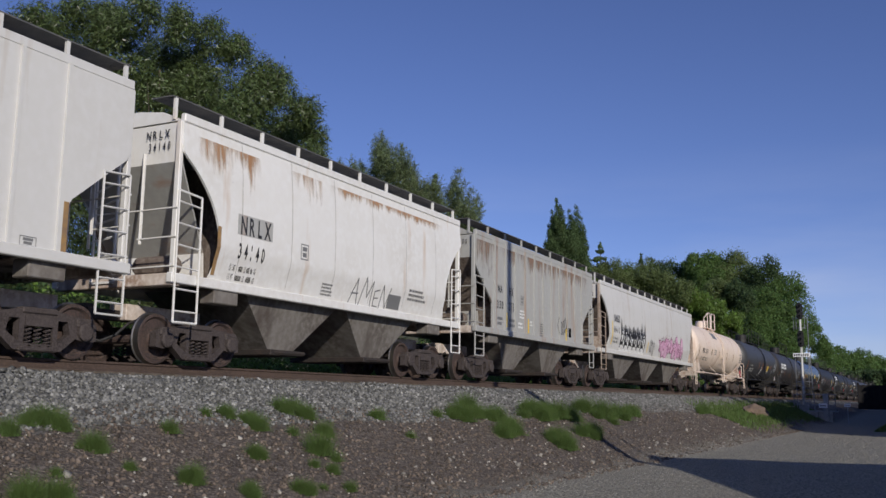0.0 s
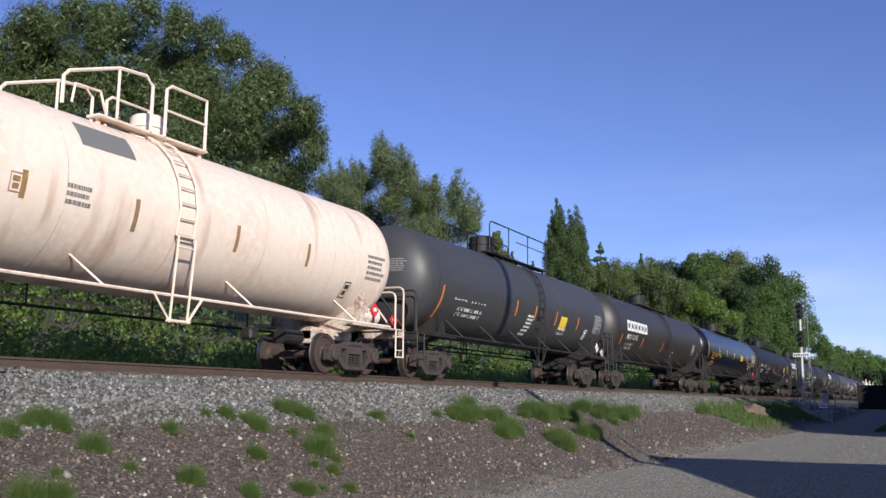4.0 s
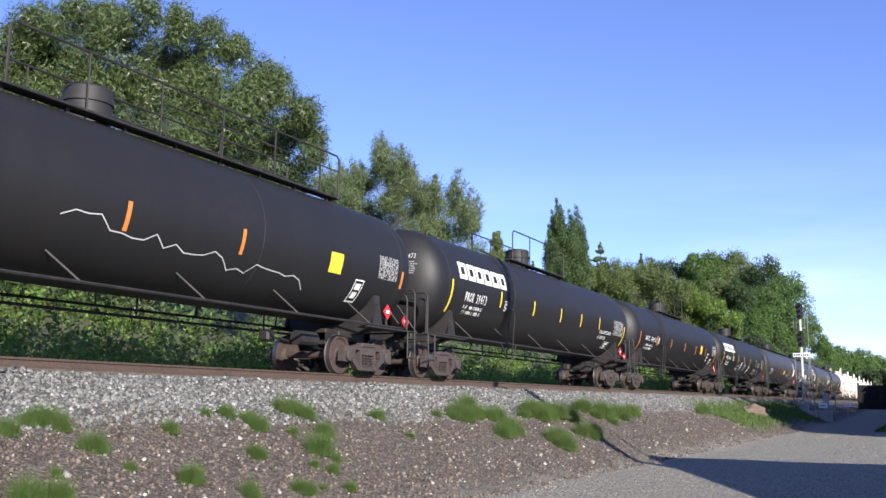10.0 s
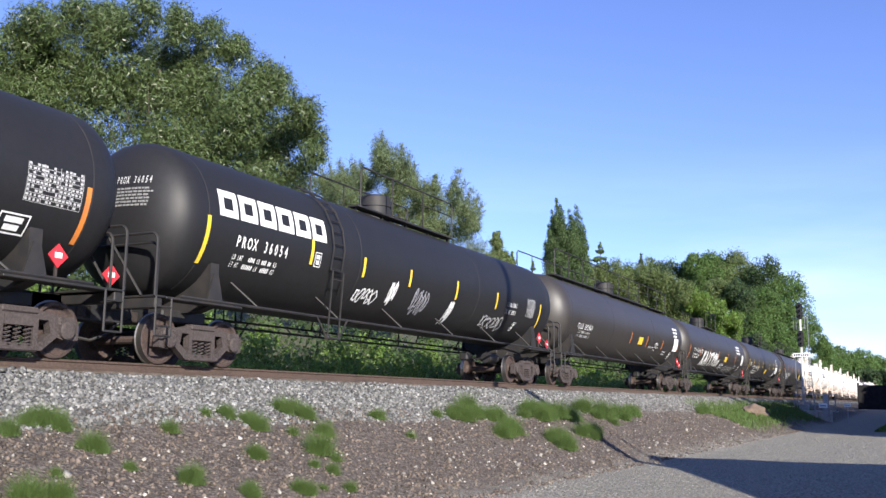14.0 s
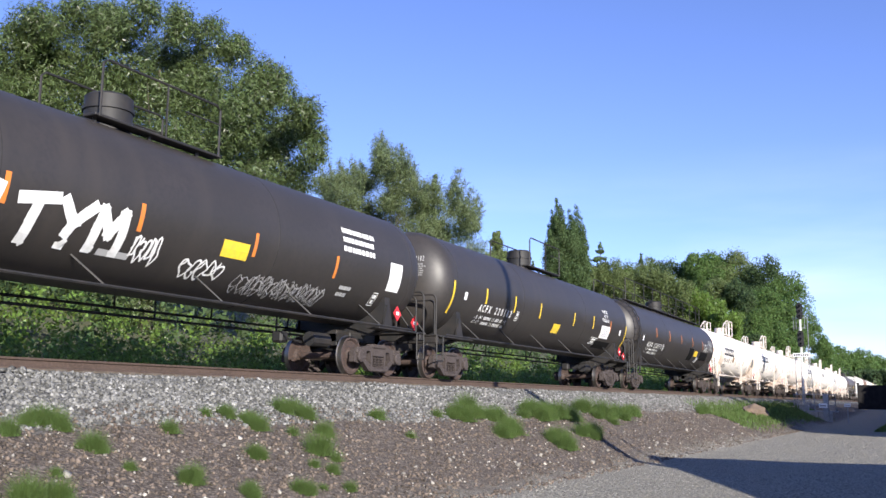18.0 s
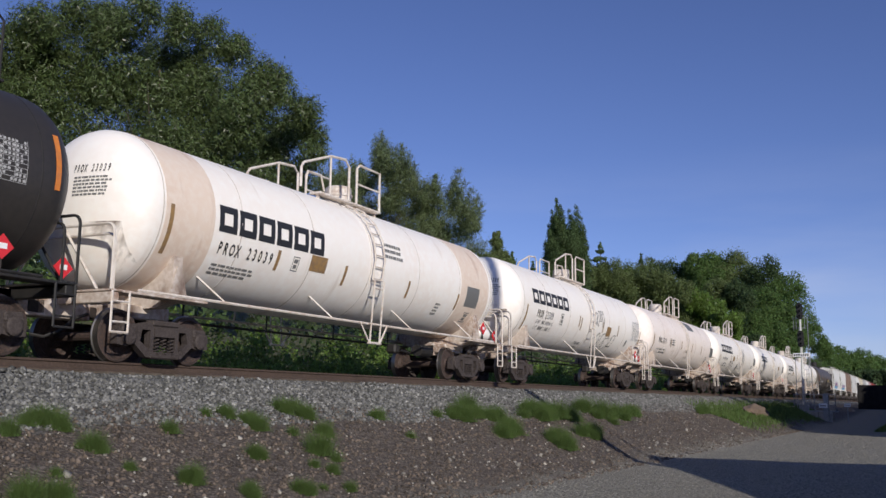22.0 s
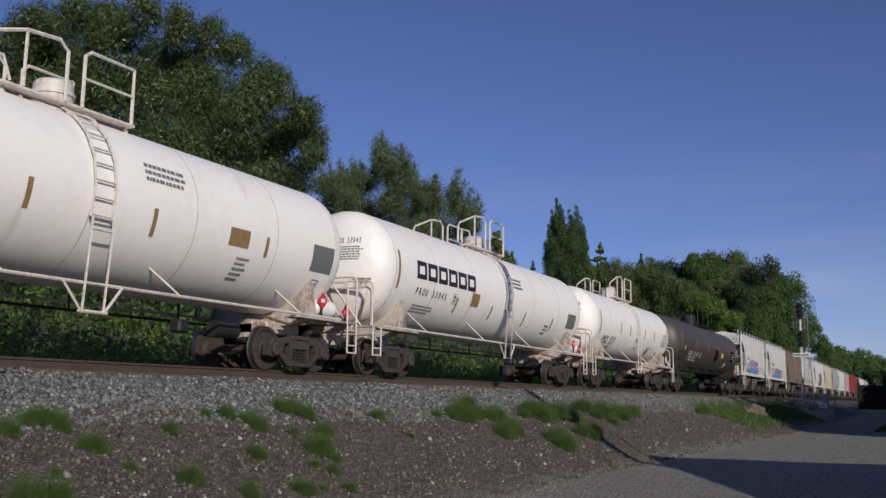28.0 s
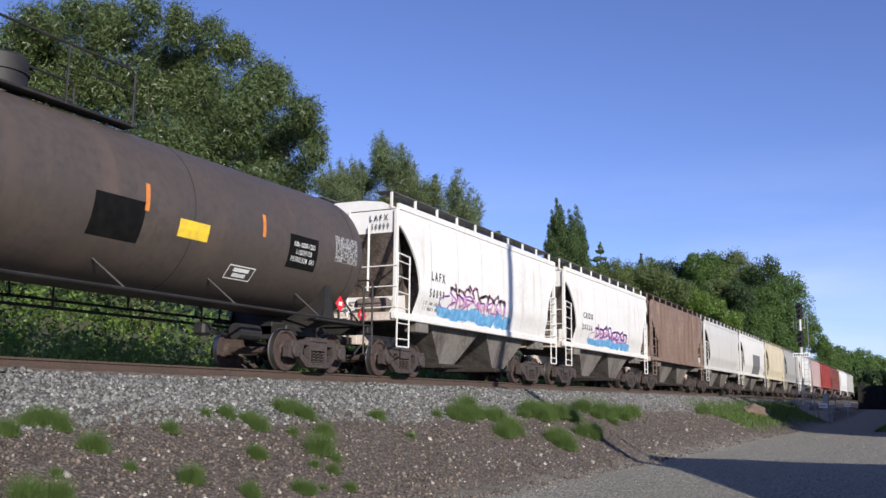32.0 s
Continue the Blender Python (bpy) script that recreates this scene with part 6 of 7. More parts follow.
    car, sd = tank(316.95, 333.9, M_WHITE, "white tank car with faint scribbled graffiti", "white", 0.45, -0.68, [
        ("logo", -6.31, 2.74, -2.51, 3.24, "K"),
        ("words", -5.71, 2.26, -4.06, 2.44, "K PROX 23285"),
        ("print", -5.61, 1.85, -3.78, 2.05, "N 2"),
        ("s", -6.68, 1.77, 2.54, "B"),
        ("s", -2.90, 2.13, 2.65, "B"),
        ("panel", -2.15, 2.27, -1.59, 2.60, "T"),
        ("ktag", -3.20, 1.61, -1.75, 2.31, "K"),
        ("ktag", -0.26, 1.63, 0.22, 2.26, "N"),
        ("ktag", 1.37, 1.84, 2.25, 3.37, "N"),
        ("panel", 6.47, 2.27, 7.32, 2.81, "N"),
        ("panel", 5.90, 1.99, 6.06, 2.22, "K"),
        ("s", -0.66, 2.34, 2.76, "B"),
    ], M_TRIM_WHITE, M_RED, head="PROX 23285", ink="K")
    air_tank(car, 7.0, M_WHITE)
    car, sd = tank(333.9, 350.8, M_WHITE, "clean white tank car with large black mark", "white", 0.18, 0.3, [
        ("logo", -6.10, 2.79, -3.14, 3.23, "K"),
        ("words", -6.07, 2.32, -4.65, 2.56, "K PROX 23132"),
        ("print", -5.97, 1.80, -4.79, 2.07, "N 3"),
        ("s", -7.24, 1.83, 2.71, "B"),
        ("s", -4.15, 2.21, 2.70, "B"),
        ("s", -1.20, 2.19, 2.66, "B"),
        ("s", 1.41, 2.17, 2.66, "B"),
        ("s", 4.58, 2.24, 2.65, "B"),
        ("mark", -3.95, 2.30, -3.77, 2.59, "N"),
        ("panel", 3.41, 2.33, 4.01, 2.68, "T"),
        ("print", 3.77, 1.69, 4.16, 2.17, "N 5"),
        ("print", 1.17, 3.10, 2.18, 3.48, "N 3"),
        ("panel", 6.19, 2.18, 7.00, 2.76, "N"),
        ("mark", 6.42, 1.65, 6.52, 2.02, "N"),
    ], M_TRIM_WHITE, M_RED, head="PROX 23132", ink="K")
    air_tank(car, 7.0, M_WHITE)
    car, sd = tank(350.8, 367.8, M_WHITE, "white tank car with grey scuffs and black mark", "white", 0.18, 0.64, [
        ("logo", -5.99, 2.58, -2.26, 3.06, "K"),
        ("words", -5.94, 2.18, -4.09, 2.35, "K PROX 23045"),
        ("print", -5.76, 1.71, -4.60, 1.94, "N 3"),
        ("s", -6.93, 2.22, 3.20, "B"),
        ("s", -3.39, 1.89, 2.32, "B"),
        ("s", -0.94, 1.89, 2.31, "B"),
        ("s", 1.80, 1.87, 2.32, "B"),
        ("s", 4.41, 1.89, 2.34, "B"),
        ("mark", -3.70, 2.11, -3.54, 2.40, "N"),
        ("panel", -2.50, 2.16, -1.97, 2.55, "T"),
        ("panel", 5.90, 2.11, 6.79, 2.64, "N"),
        ("mark", 6.20, 1.69, 6.46, 1.99, "N"),
        ("print", 0.63, 3.01, 1.48, 3.39, "N 3"),
        ("print", 3.83, 1.74, 4.21, 2.10, "N 3"),
    ], M_TRIM_WHITE, M_RED, head="PROX 23045", ink="K")
    air_tank(car, 7.0, M_WHITE)
    car, sd = tank(367.8, 382.3, M_WHITE, "short cream-white tank car with rusty ladder", "white", 0.12, 0.0, shifted([
        ("words", -5.63, 1.98, -3.72, 2.20, "K SHQX 6938"),
        ("print", -5.64, 1.72, -3.65, 1.77, "N 2"),
        ("s", -6.22, 2.24, 3.19, "B"),
        ("s", -3.26, 2.41, 2.86, "B"),
        ("s", -1.76, 2.38, 2.83, "B"),
        ("s", 0.73, 2.36, 2.83, "B"),
        ("s", 2.48, 2.38, 2.84, "B"),
        ("panel", 1.72, 1.60, 2.13, 1.94, "T"),
        ("words", 1.64, 1.97, 3.03, 2.05, "N HYDROCHLORIC ACID"),
        ("table", 3.98, 2.19, 4.91, 2.83, "N"),
        ("s", 5.05, 2.20, 3.15, "B"),
        ("mark", 3.59, 1.62, 3.93, 1.89, "N"),
    ], 0.65), M_TRIM_WHITE, M_PLACARD, head="SHQX 6938", ink="K", r=1.44)
    tank(382.3, 402.4, M_WORN_BROWN, "brown-black tank car with orange stripes", "short", None, 0.11, shifted([
        ("words", -7.06, 2.10, -4.36, 2.31, "W ACFX 220079"),
        ("print", -7.06, 1.80, -4.48, 1.88, "W 2"),
        ("s", -8.92, 2.27, 3.27, "O"),
        ("s", -5.24, 2.55, 3.02, "O"),
        ("s", -1.76, 2.51, 3.01, "O"),
        ("panel", -8.15, 2.33, -8.01, 2.54, "P"),
        ("mark", -4.00, 2.01, -3.88, 2.33, "W"),
        ("s", 1.43, 2.58, 3.06, "O"),
        ("s", 4.68, 2.64, 3.10, "O"),
        ("panel", 0.28, 2.02, 1.40, 2.72, "K"),
        ("panel", 2.26, 2.28, 3.06, 2.60, "Y"),
        ("mark", 3.92, 1.74, 4.72, 2.00, "W"),
        ("panel", 5.56, 2.16, 6.60, 2.86, "K"),
        ("words", 5.70, 2.62, 6.48, 2.72, "W NON-ODORIZED"),
        ("words", 5.80, 2.46, 6.38, 2.56, "W LIQUEFIED"),
        ("words", 5.66, 2.30, 6.52, 2.40, "W PETROLEUM GAS"),
        ("table", 7.30, 2.50, 8.20, 3.10, "W"),
    ], 0.65), None, M_RED, head="ACFX 220079", ink="W", inset=0.7)
    car, sd = hopper_car("white covered hopper car with blue graffiti", 0, 12.6, M_HOPPER_WHITE, M_HOPPER_UNDER, "curved", 2)
    join(car, 402.6, 415.2)
    end_words(car, 6.3, "LAFX", "50099")
    marks(car, sd, shifted([
        ("words", -4.04, 2.59, -3.17, 2.83, "K LAFX"),
        ("words", -4.12, 2.13, -3.19, 2.35, "K 50099"),
        ("print", -4.34, 1.77, -3.18, 2.03, "N 2"),
        ("tag3", -3.33, 1.21, 1.63, 2.81, "B"),
    ], -0.1))
    car, sd = hopper_car("white covered hopper car with violet graffiti", 0, 12.6, M_HOPPER_WHITE, M_HOPPER_UNDER, "curved", 2)
    join(car, 415.2, 427.8)
    marks(car, sd, [
        ("words", -4.01, 2.62, -2.74, 2.84, "K CRDX"),
        ("words", -4.16, 2.17, -2.83, 2.38, "K 20526"),
        ("tag3", -3.01, 1.29, 2.72, 2.58, "B"),
    ])
    y = 427.8
    for mat, ln, style, label in ((M_HOPPER_BROWN, 12.7, "ribbed", "rust-brown ribbed covered hopper car"), (M_HOPPER_PALE, 12.5, "curved", "pale grey covered hopper car"), (M_HOPPER_WHITE, 12.4, "curved", "white covered hopper car with a grey block"), (M_HOPPER_TAN, 11.7, "curved", "tan covered hopper car"), (M_HOPPER_GREY, 11.5, "curved", "grey weathered covered hopper car"), (M_HOPPER_WHITE, 12.0, "curved", "plain white covered hopper car"), (M_HOPPER_PINK, 11.5, "ribbed", "faded pink ribbed hopper car"), (M_RED_CAR, 15.0, "ribbed", "dark red ribbed freight car"), (M_ORANGE_CAR, 15.0, "ribbed", "dark brown-red ribbed freight car"), (M_HOPPER_WHITE, 16.0, "curved", "long white covered hopper car"), (M_HOPPER_GREY, 16.0, "ribbed", "grey ribbed covered hopper car")):
        car, sd = hopper_car(label, 0, ln, mat, M_HOPPER_UNDER, style, 2)
        join(car, y, y + ln)
        if label.endswith("block"):
            panel(car, sd, -1.0, 1.6, 3.4, 1.5, M_INK_DK, "graffiti", "dark grey sprayed block")
        y += ln


build_train()


# ---- plants ----
def quads_mesh(name, v, mat):
    count = len(v) // 4
    me = bpy.data.meshes.new(name)
    me.vertices.add(4 * count)
    me.vertices.foreach_set("co", v.ravel())
    me.loops.add(4 * count)
    me.loops.foreach_set("vertex_index", np.arange(4 * count))
    me.polygons.add(count)
    me.polygons.foreach_set("loop_start", np.arange(0, 4 * count, 4))
    me.update(calc_edges=True)
    me.materials.append(mat)
    return me


def blades_mesh(name, v, mat):
    """Three-cornered blades."""
    count = len(v) // 3
    me = bpy.data.meshes.new(name)
    me.vertices.add(3 * count)
    me.vertices.foreach_set("co", v.ravel())
    me.loops.add(3 * count)
    me.loops.foreach_set("vertex_index", np.arange(3 * count))
    me.polygons.add(count)
    me.polygons.foreach_set("loop_start", np.arange(0, 3 * count, 3))
    me.update(calc_edges=True)
    me.materials.append(mat)
    return me


def leaf_mesh(name, centres, radii, count, size, mat, seed, long=2.2, droop=0.0, flat=1.0, spray=1, fuzz=0.16, power=2.0):
    """Many small leaf blades spread through the clumps, thickest towards their skins; spray: blades that hang together on one twig."""
    rnd = np.random.default_rng(seed)
    centres, radii = np.array(centres, float), np.array(radii, float)
    w = radii ** power
    twigs = count // spray
    pick = rnd.choice(len(radii), twigs, p=w / w.sum())
    d = rnd.normal(size=(twigs, 3))
    d /= np.linalg.norm(d, axis=1)[:, None]
    rr = radii[pick] * rnd.uniform(0.3, 1.0, twigs) ** 0.45 * (1 + fuzz * rnd.normal(size=twigs))
    p = centres[pick] + d * rr[:, None] * np.array([1, 1, flat])
    a = d + rnd.normal(size=(twigs, 3)) * 0.8
    a[:, 2] -= droop
    a /= np.linalg.norm(a, axis=1)[:, None]
    if spray > 1:
        step = size * long * 0.7
        p = (p[:, None, :] + a[:, None, :] * (np.arange(spray)[None, :, None] * step)).reshape(-1, 3)
        a = np.repeat(a, spray, 0) + rnd.normal(size=(twigs * spray, 3)) * 0.55
        a /= np.linalg.norm(a, axis=1)[:, None]
    n = len(p)
    face = np.repeat(d, spray, 0)[:n] + rnd.normal(size=(n, 3)) * 0.55 + np.array([0, 0, 0.25])
    face /= np.linalg.norm(face, axis=1)[:, None]
    a = a - face * np.sum(a * face, 1)[:, None]
    a /= np.linalg.norm(a, axis=1)[:, None] + 1e-9
    b = np.cross(face, a)
    s = size * rnd.uniform(0.6, 1.4, n)
    a = a * (s * long / 2)[:, None]
    b = b * (s / 2)[:, None]
    return blades_mesh(name, np.stack([p - a * 0.7 - b, p - a * 0.7 + b, p + a], 1).reshape(-1, 3), mat)


def ray_at(x, y, dist):
    """A place by its bearing from the camera: x to the side and y down in units of a 1568-wide view, dist metres off on the level."""
    half = math.tan(radians(50.56 / 2))
    way = CAM_POSE.to_3x3() @ Vector(((2 * x / 1568 - 1) * half, (882 - 2 * y) / 1568 * half, -1))
    return EYE + way * (dist / math.hypot(way.x, way.y))


def tree_of(name, label, category, clumps, dist, base_x, leaves, size, mat, seed, group="", trunk_r=0.3, long=2.2, droop=0.0, depth=0.25, stem_z=-1.0, flat=1.0, spray=1, split=1, fuzz=0.16):
    """A tree from clumps (bearing x, bearing y, size) at a distance: a tapered trunk with limbs into the clumps and a crown of leaves.
    split: smaller clumps set round each clump, for an uneven outline."""
    rnd = random.Random(seed)
    k = dist * math.tan(radians(50.56 / 2)) / 784
    pts, rad, big = [], [], []
    for x, y, r in clumps:
        q = ray_at(x, y, dist * (1 + rnd.uniform(-0.5, 0.5) * depth))
        big.append(q)
        pts.append(q)
        rad.append(r * k * (0.8 if split > 1 else 1))
        for i in range(split - 1):
            d = Vector((rnd.gauss(0, 1), rnd.gauss(0, 1), rnd.gauss(0, 1))).normalized()
            pts.append(q + d * r * k * rnd.uniform(0.45, 0.85))
            rad.append(r * k * rnd.uniform(0.28, 0.55))
    foot = ray_at(base_x, 700, dist)
    foot.z = stem_z
    tree = thing(name, label, category, group)
    tree.location = foot
    bm = bmesh.new()
    mid = sum(big, Vector()) / len(big)
    tip = Vector((mid.x, mid.y, max(p.z for p in big)))
    line = [foot.lerp(tip, t) + Vector((rnd.uniform(-1, 1), rnd.uniform(-1, 1), 0)) * 0.3 * t for t in (0, 0.15, 0.35, 0.6, 0.85)]
    tube(bm, [q - foot for q in line], [trunk_r, trunk_r * 0.8, trunk_r * 0.6, trunk_r * 0.35, trunk_r * 0.12], 8)
    part("trunk", bm, M_BARK, tree)
    for p in big:
        bm = bmesh.new()
        st = line[1].lerp(line[3], rnd.uniform(0.1, 0.9))
        tube(bm, [st - foot, st.lerp(p, 0.4) - foot, st.lerp(p, 0.65) - foot], [trunk_r * 0.16, trunk_r * 0.08, trunk_r * 0.03], 5)
        part("limb", bm, M_BARK, tree)
    me = leaf_mesh("crown", [p - foot for p in pts], rad, leaves, size, mat, seed, long, droop, flat, spray, fuzz)
    part("crown", me, mat, tree)
    return tree


def conifer(x, y, z, height, spread, seed, label="unseen dark conifer added to shade the gravel road", leaves=5000, size=0.022, mat=M_LEAF_POPLAR):
    """A conifer of drooping whorls."""
    rnd = random.Random(seed)
    tree = thing("conifer_tree", label, "tree", "conifers")
    tree.location = (x, y, z)
    bm = bmesh.new()
    tube(bm, [(0, 0, 0), (0, 0, height)], [height * 0.02, 0.02], 7)
    part("trunk", bm, M_BARK, tree)
    cs, rs = [], []
    n = 14
    for i in range(n):
        t = i / n
        r = spread * (1 - t) * rnd.uniform(0.8, 1.1)
        for j in range(max(7, int(9 * (1 - t)))):
            a = rnd.uniform(0, math.tau)
            for f in (0.35, 0.8):
                cs.append((math.cos(a) * r * f, math.sin(a) * r * f, height * (0.08 + 0.90 * t) - r * f * 0.25))
                rs.append(max(0.12, r * 0.30))
    for f in (0.93, 0.96, 0.985):
        cs.append((0, 0, height * f))
        rs.append(max(0.15, spread * (1 - f)))
    part("crown", leaf_mesh("crown", cs, rs, leaves, height * size, mat, seed, 2.5, 0.5, power=0.8), None, tree)


def build_trees():
    big = [(-80, 165, 90), (-30, 112, 56), (22, 84, 42), (70, 44, 40), (125, 34, 40), (190, 30, 40), (255, 32, 40), (318, 44, 40), (370, 68, 40), (418, 94, 40), (460, 124, 38), (500, 160, 36), (535, 200, 34), (558, 238, 30), (552, 275, 30), (530, 312, 36), (505, 350, 40)]
    big += [(30, 150, 65), (110, 105, 75), (200, 100, 75), (290, 110, 75), (370, 145, 70), (430, 190, 65), (480, 240, 60), (475, 300, 62), (385, 235, 80), (290, 205, 90), (180, 200, 95), (70, 225, 95), (-60, 240, 110), (400, 330, 90), (270, 320, 110), (120, 350, 120), (-40, 370, 130), (380, 430, 100), (200, 480, 110), (30, 500, 120), (500, 440, 70)]
    tree_of("willow_tree", "broad willow tree in full grey-green leaf", "tree", big, 44, 250, 430000, 0.052, M_LEAF_WILLOW, 3, trunk_r=0.4, long=4.4, droop=0.9, spray=3, split=9, fuzz=0.17, depth=0.13)
    mids = [(578, 338, 30), (606, 326, 28), (632, 322, 26), (652, 330, 26), (672, 300, 18), (684, 308, 24), (700, 322, 26), (722, 336, 24), (742, 350, 26), (772, 350, 28), (800, 368, 24), (822, 390, 20), (745, 380, 32), (700, 360, 32), (620, 350, 32), (600, 370, 32), (640, 366, 32), (690, 352, 30), (660, 400, 44), (730, 385, 32), (780, 400, 32), (816, 416, 24), (760, 430, 46), (590, 420, 42), (680, 440, 50), (826, 452, 32), (620, 480, 55), (730, 490, 55), (670, 550, 65), (780, 560, 55), (560, 540, 55)]
    # upright twigs that rise out of the top
    for x, y in ((568, 300), (584, 296), (600, 288), (622, 284), (640, 290), (666, 246), (674, 240), (684, 252), (698, 262), (712, 262), (724, 276), (734, 294), (752, 322), (812, 304), (822, 326), (834, 340), (846, 350), (852, 366)):
        for k in range(5):
            mids.append((x + (700 - x) * 0.025 * k, y + 10 * k, 4 + 2.2 * k))
    tree_of("tall_shrub", "feathery pale green shrub willow behind the track", "shrub", mids, 60, 700, 260000, 0.043, M_LEAF_PALE, 5, trunk_r=0.10, long=3.6, droop=-0.9, spray=4, split=8, fuzz=0.34, depth=0.12)
    # two poplars, each a sheaf of upright spires
    for label, seed, spires in (("tall dark columnar poplar", 7, ((978, 372, 9), (986, 352, 10), (994, 362, 9), (972, 396, 8), (999, 392, 8))), ("tall dark columnar poplar with twin top", 8, ((1008, 370, 9), (1020, 362, 10), (1030, 384, 9), (1014, 380, 11), (1035, 412, 8), (1002, 398, 8)))):
        cl = []
        for x, y, r in spires:
            for k in range(13):
                cl.append((x + (k % 3 - 1) * 1.5, y + 4 + k * 11, r * min(1.8, 0.42 + 0.24 * k)))
        tree_of("poplar_tree", label, "tree", cl, 110, spires[1][0], 64000, 0.085, M_LEAF_POPLAR, seed, "poplars", 0.3, 2.8, -1.2, flat=1.7, depth=0.03, split=4, fuzz=0.2)
    tree_of("round_tree", "small pointed green tree", "tree", [(878, 416, 9), (879, 430, 14), (880, 450, 20), (895, 466, 18), (865, 466, 18), (880, 490, 26)], 105, 880, 12000, 0.15, M_LEAF_OLIVE, 9, split=7)
    for x, y, k in ((770, 308, 1), (906, 445, 2), (1062, 428, 3), (1134, 448, 4), (943, 462, 5), (1152, 456, 6)):
        p = ray_at(x, y, 130)
        conifer(p.x, p.y, 5.5, p.z - 5.5, 7.0 if k in (1, 3) else 4.0, k, "dark distant fir tree", leaves=14000, size=0.013)
    # wooded hillside: crowns climb and fall along the skyline, in three layers
    sky = [(1045, 484), (1090, 466), (1140, 464), (1180, 448), (1215, 446), (1245, 454), (1280, 434), (1335, 448), (1380, 456), (1398, 484), (1414, 526), (1432, 562), (1455, 586), (1490, 606), (1525, 622), (1560, 634), (1610, 642)]
    rnd = random.Random(11)

    def hill(x):
        for (a, b), (c, d) in zip(sky, sky[1:]):
            if a <= x <= c:
                return b + (d - b) * (x - a) / (c - a)
        return sky[0][1] if x < sky[0][0] else sky[-1][1]

    for i, (x, y, r) in enumerate(((1046, 488, 24), (1080, 480, 26), (1114, 482, 26), (1146, 490, 24), (1178, 502, 24), (1208, 516, 22), (1238, 532, 20), (1268, 546, 18), (1296, 562, 16))):
        tree_of("shrub", "pale green leafy shrub at the foot of the wooded slope", "shrub", [(x, y, r), (x - r * 0.7, y + r * 0.6, r * 0.7), (x + r * 0.7, y + r * 0.6, r * 0.7), (x, y + r * 1.4, r), (x, y + r * 2.4, r)], 122, x, 11000, 0.11, M_LEAF_OLIVE if i < 6 else M_LEAF_BRIGHT, 400 + i, "shrubs at the foot of the slope", 0.12, 2.6, depth=0.05, split=9, fuzz=0.24)
    leafs = (M_LEAF_DARK, M_LEAF_OLIVE, M_LEAF_FRESH, M_LEAF_FRESH)
    k = 0
    for layer, (dist0, drop, r0, gap) in enumerate(((190, 0, 34, 44), (165, 55, 30, 40), (145, 105, 26, 38), (130, 150, 24, 40))):
        x = 1030 + layer * 13
        while x < 1620:
            y = hill(x) + drop + rnd.uniform(-8, 10)
            far = max(0, x - 1390)
            r = r0 * rnd.uniform(0.8, 1.15) * (1.0 if x < 1400 else 0.6)
            dist = dist0 + far * 1.6
            if y < 690:
                cl = [(x, y + r * 0.8, r * 0.8), (x - r * 0.6, y + r * 1.3, r * 0.7), (x + r * 0.6, y + r * 1.4, r * 0.7), (x + rnd.uniform(-10, 10), y + r * 2.1, r * 0.9)]
                tree_of("forest_tree", "leafy deciduous tree on the wooded slope", "tree", cl, dist, x, 12000 if x < 1400 else 8000, (0.0012 if x < 1400 else 0.0009) * dist, leafs[(k * 7 + layer) % 4 if x < 1400 else 2], 20 + k, "trees on the hillside", 0.3, 1.8, depth=0.07, split=11, fuzz=0.2)
                k += 1
            x += gap * rnd.uniform(0.75, 1.15) * (1.0 if x < 1400 else 0.65)
    for i in range(20):
        x = 1392 + i * 12
        tree_of("hedge_tree", "low dark tree closing the far end of the cutting", "tree", [(x, 668, 15), (x - 8, 684, 14), (x + 8, 690, 14), (x, 704, 14)], 300, x, 2600, 0.5, M_LEAF_DARK, 600 + i, "trees at the far end", 0.2, 1.8, depth=0.04, split=3)
    # unseen trees added off to the side of the road, to cast shade across it
    rn = random.Random(77)
    y, i = 23.0, 0
    while y < 128:
        h = rn.uniform(8.6, 9.8)
        conifer(16.9 + rn.uniform(-0.3, 0.6), y, -2.1, h, 4.6, 50 + i, leaves=3600, size=0.040, mat=M_LEAF_SHADE)
        conifer(20.3 + rn.uniform(-0.5, 0.8), y + 1.3, -2.1, h + 2.4, 5.0, 150 + i, leaves=3000, size=0.044, mat=M_LEAF_SHADE)
        y += rn.uniform(2.3, 2.9) if y < 70 else 5.0
        i += 1


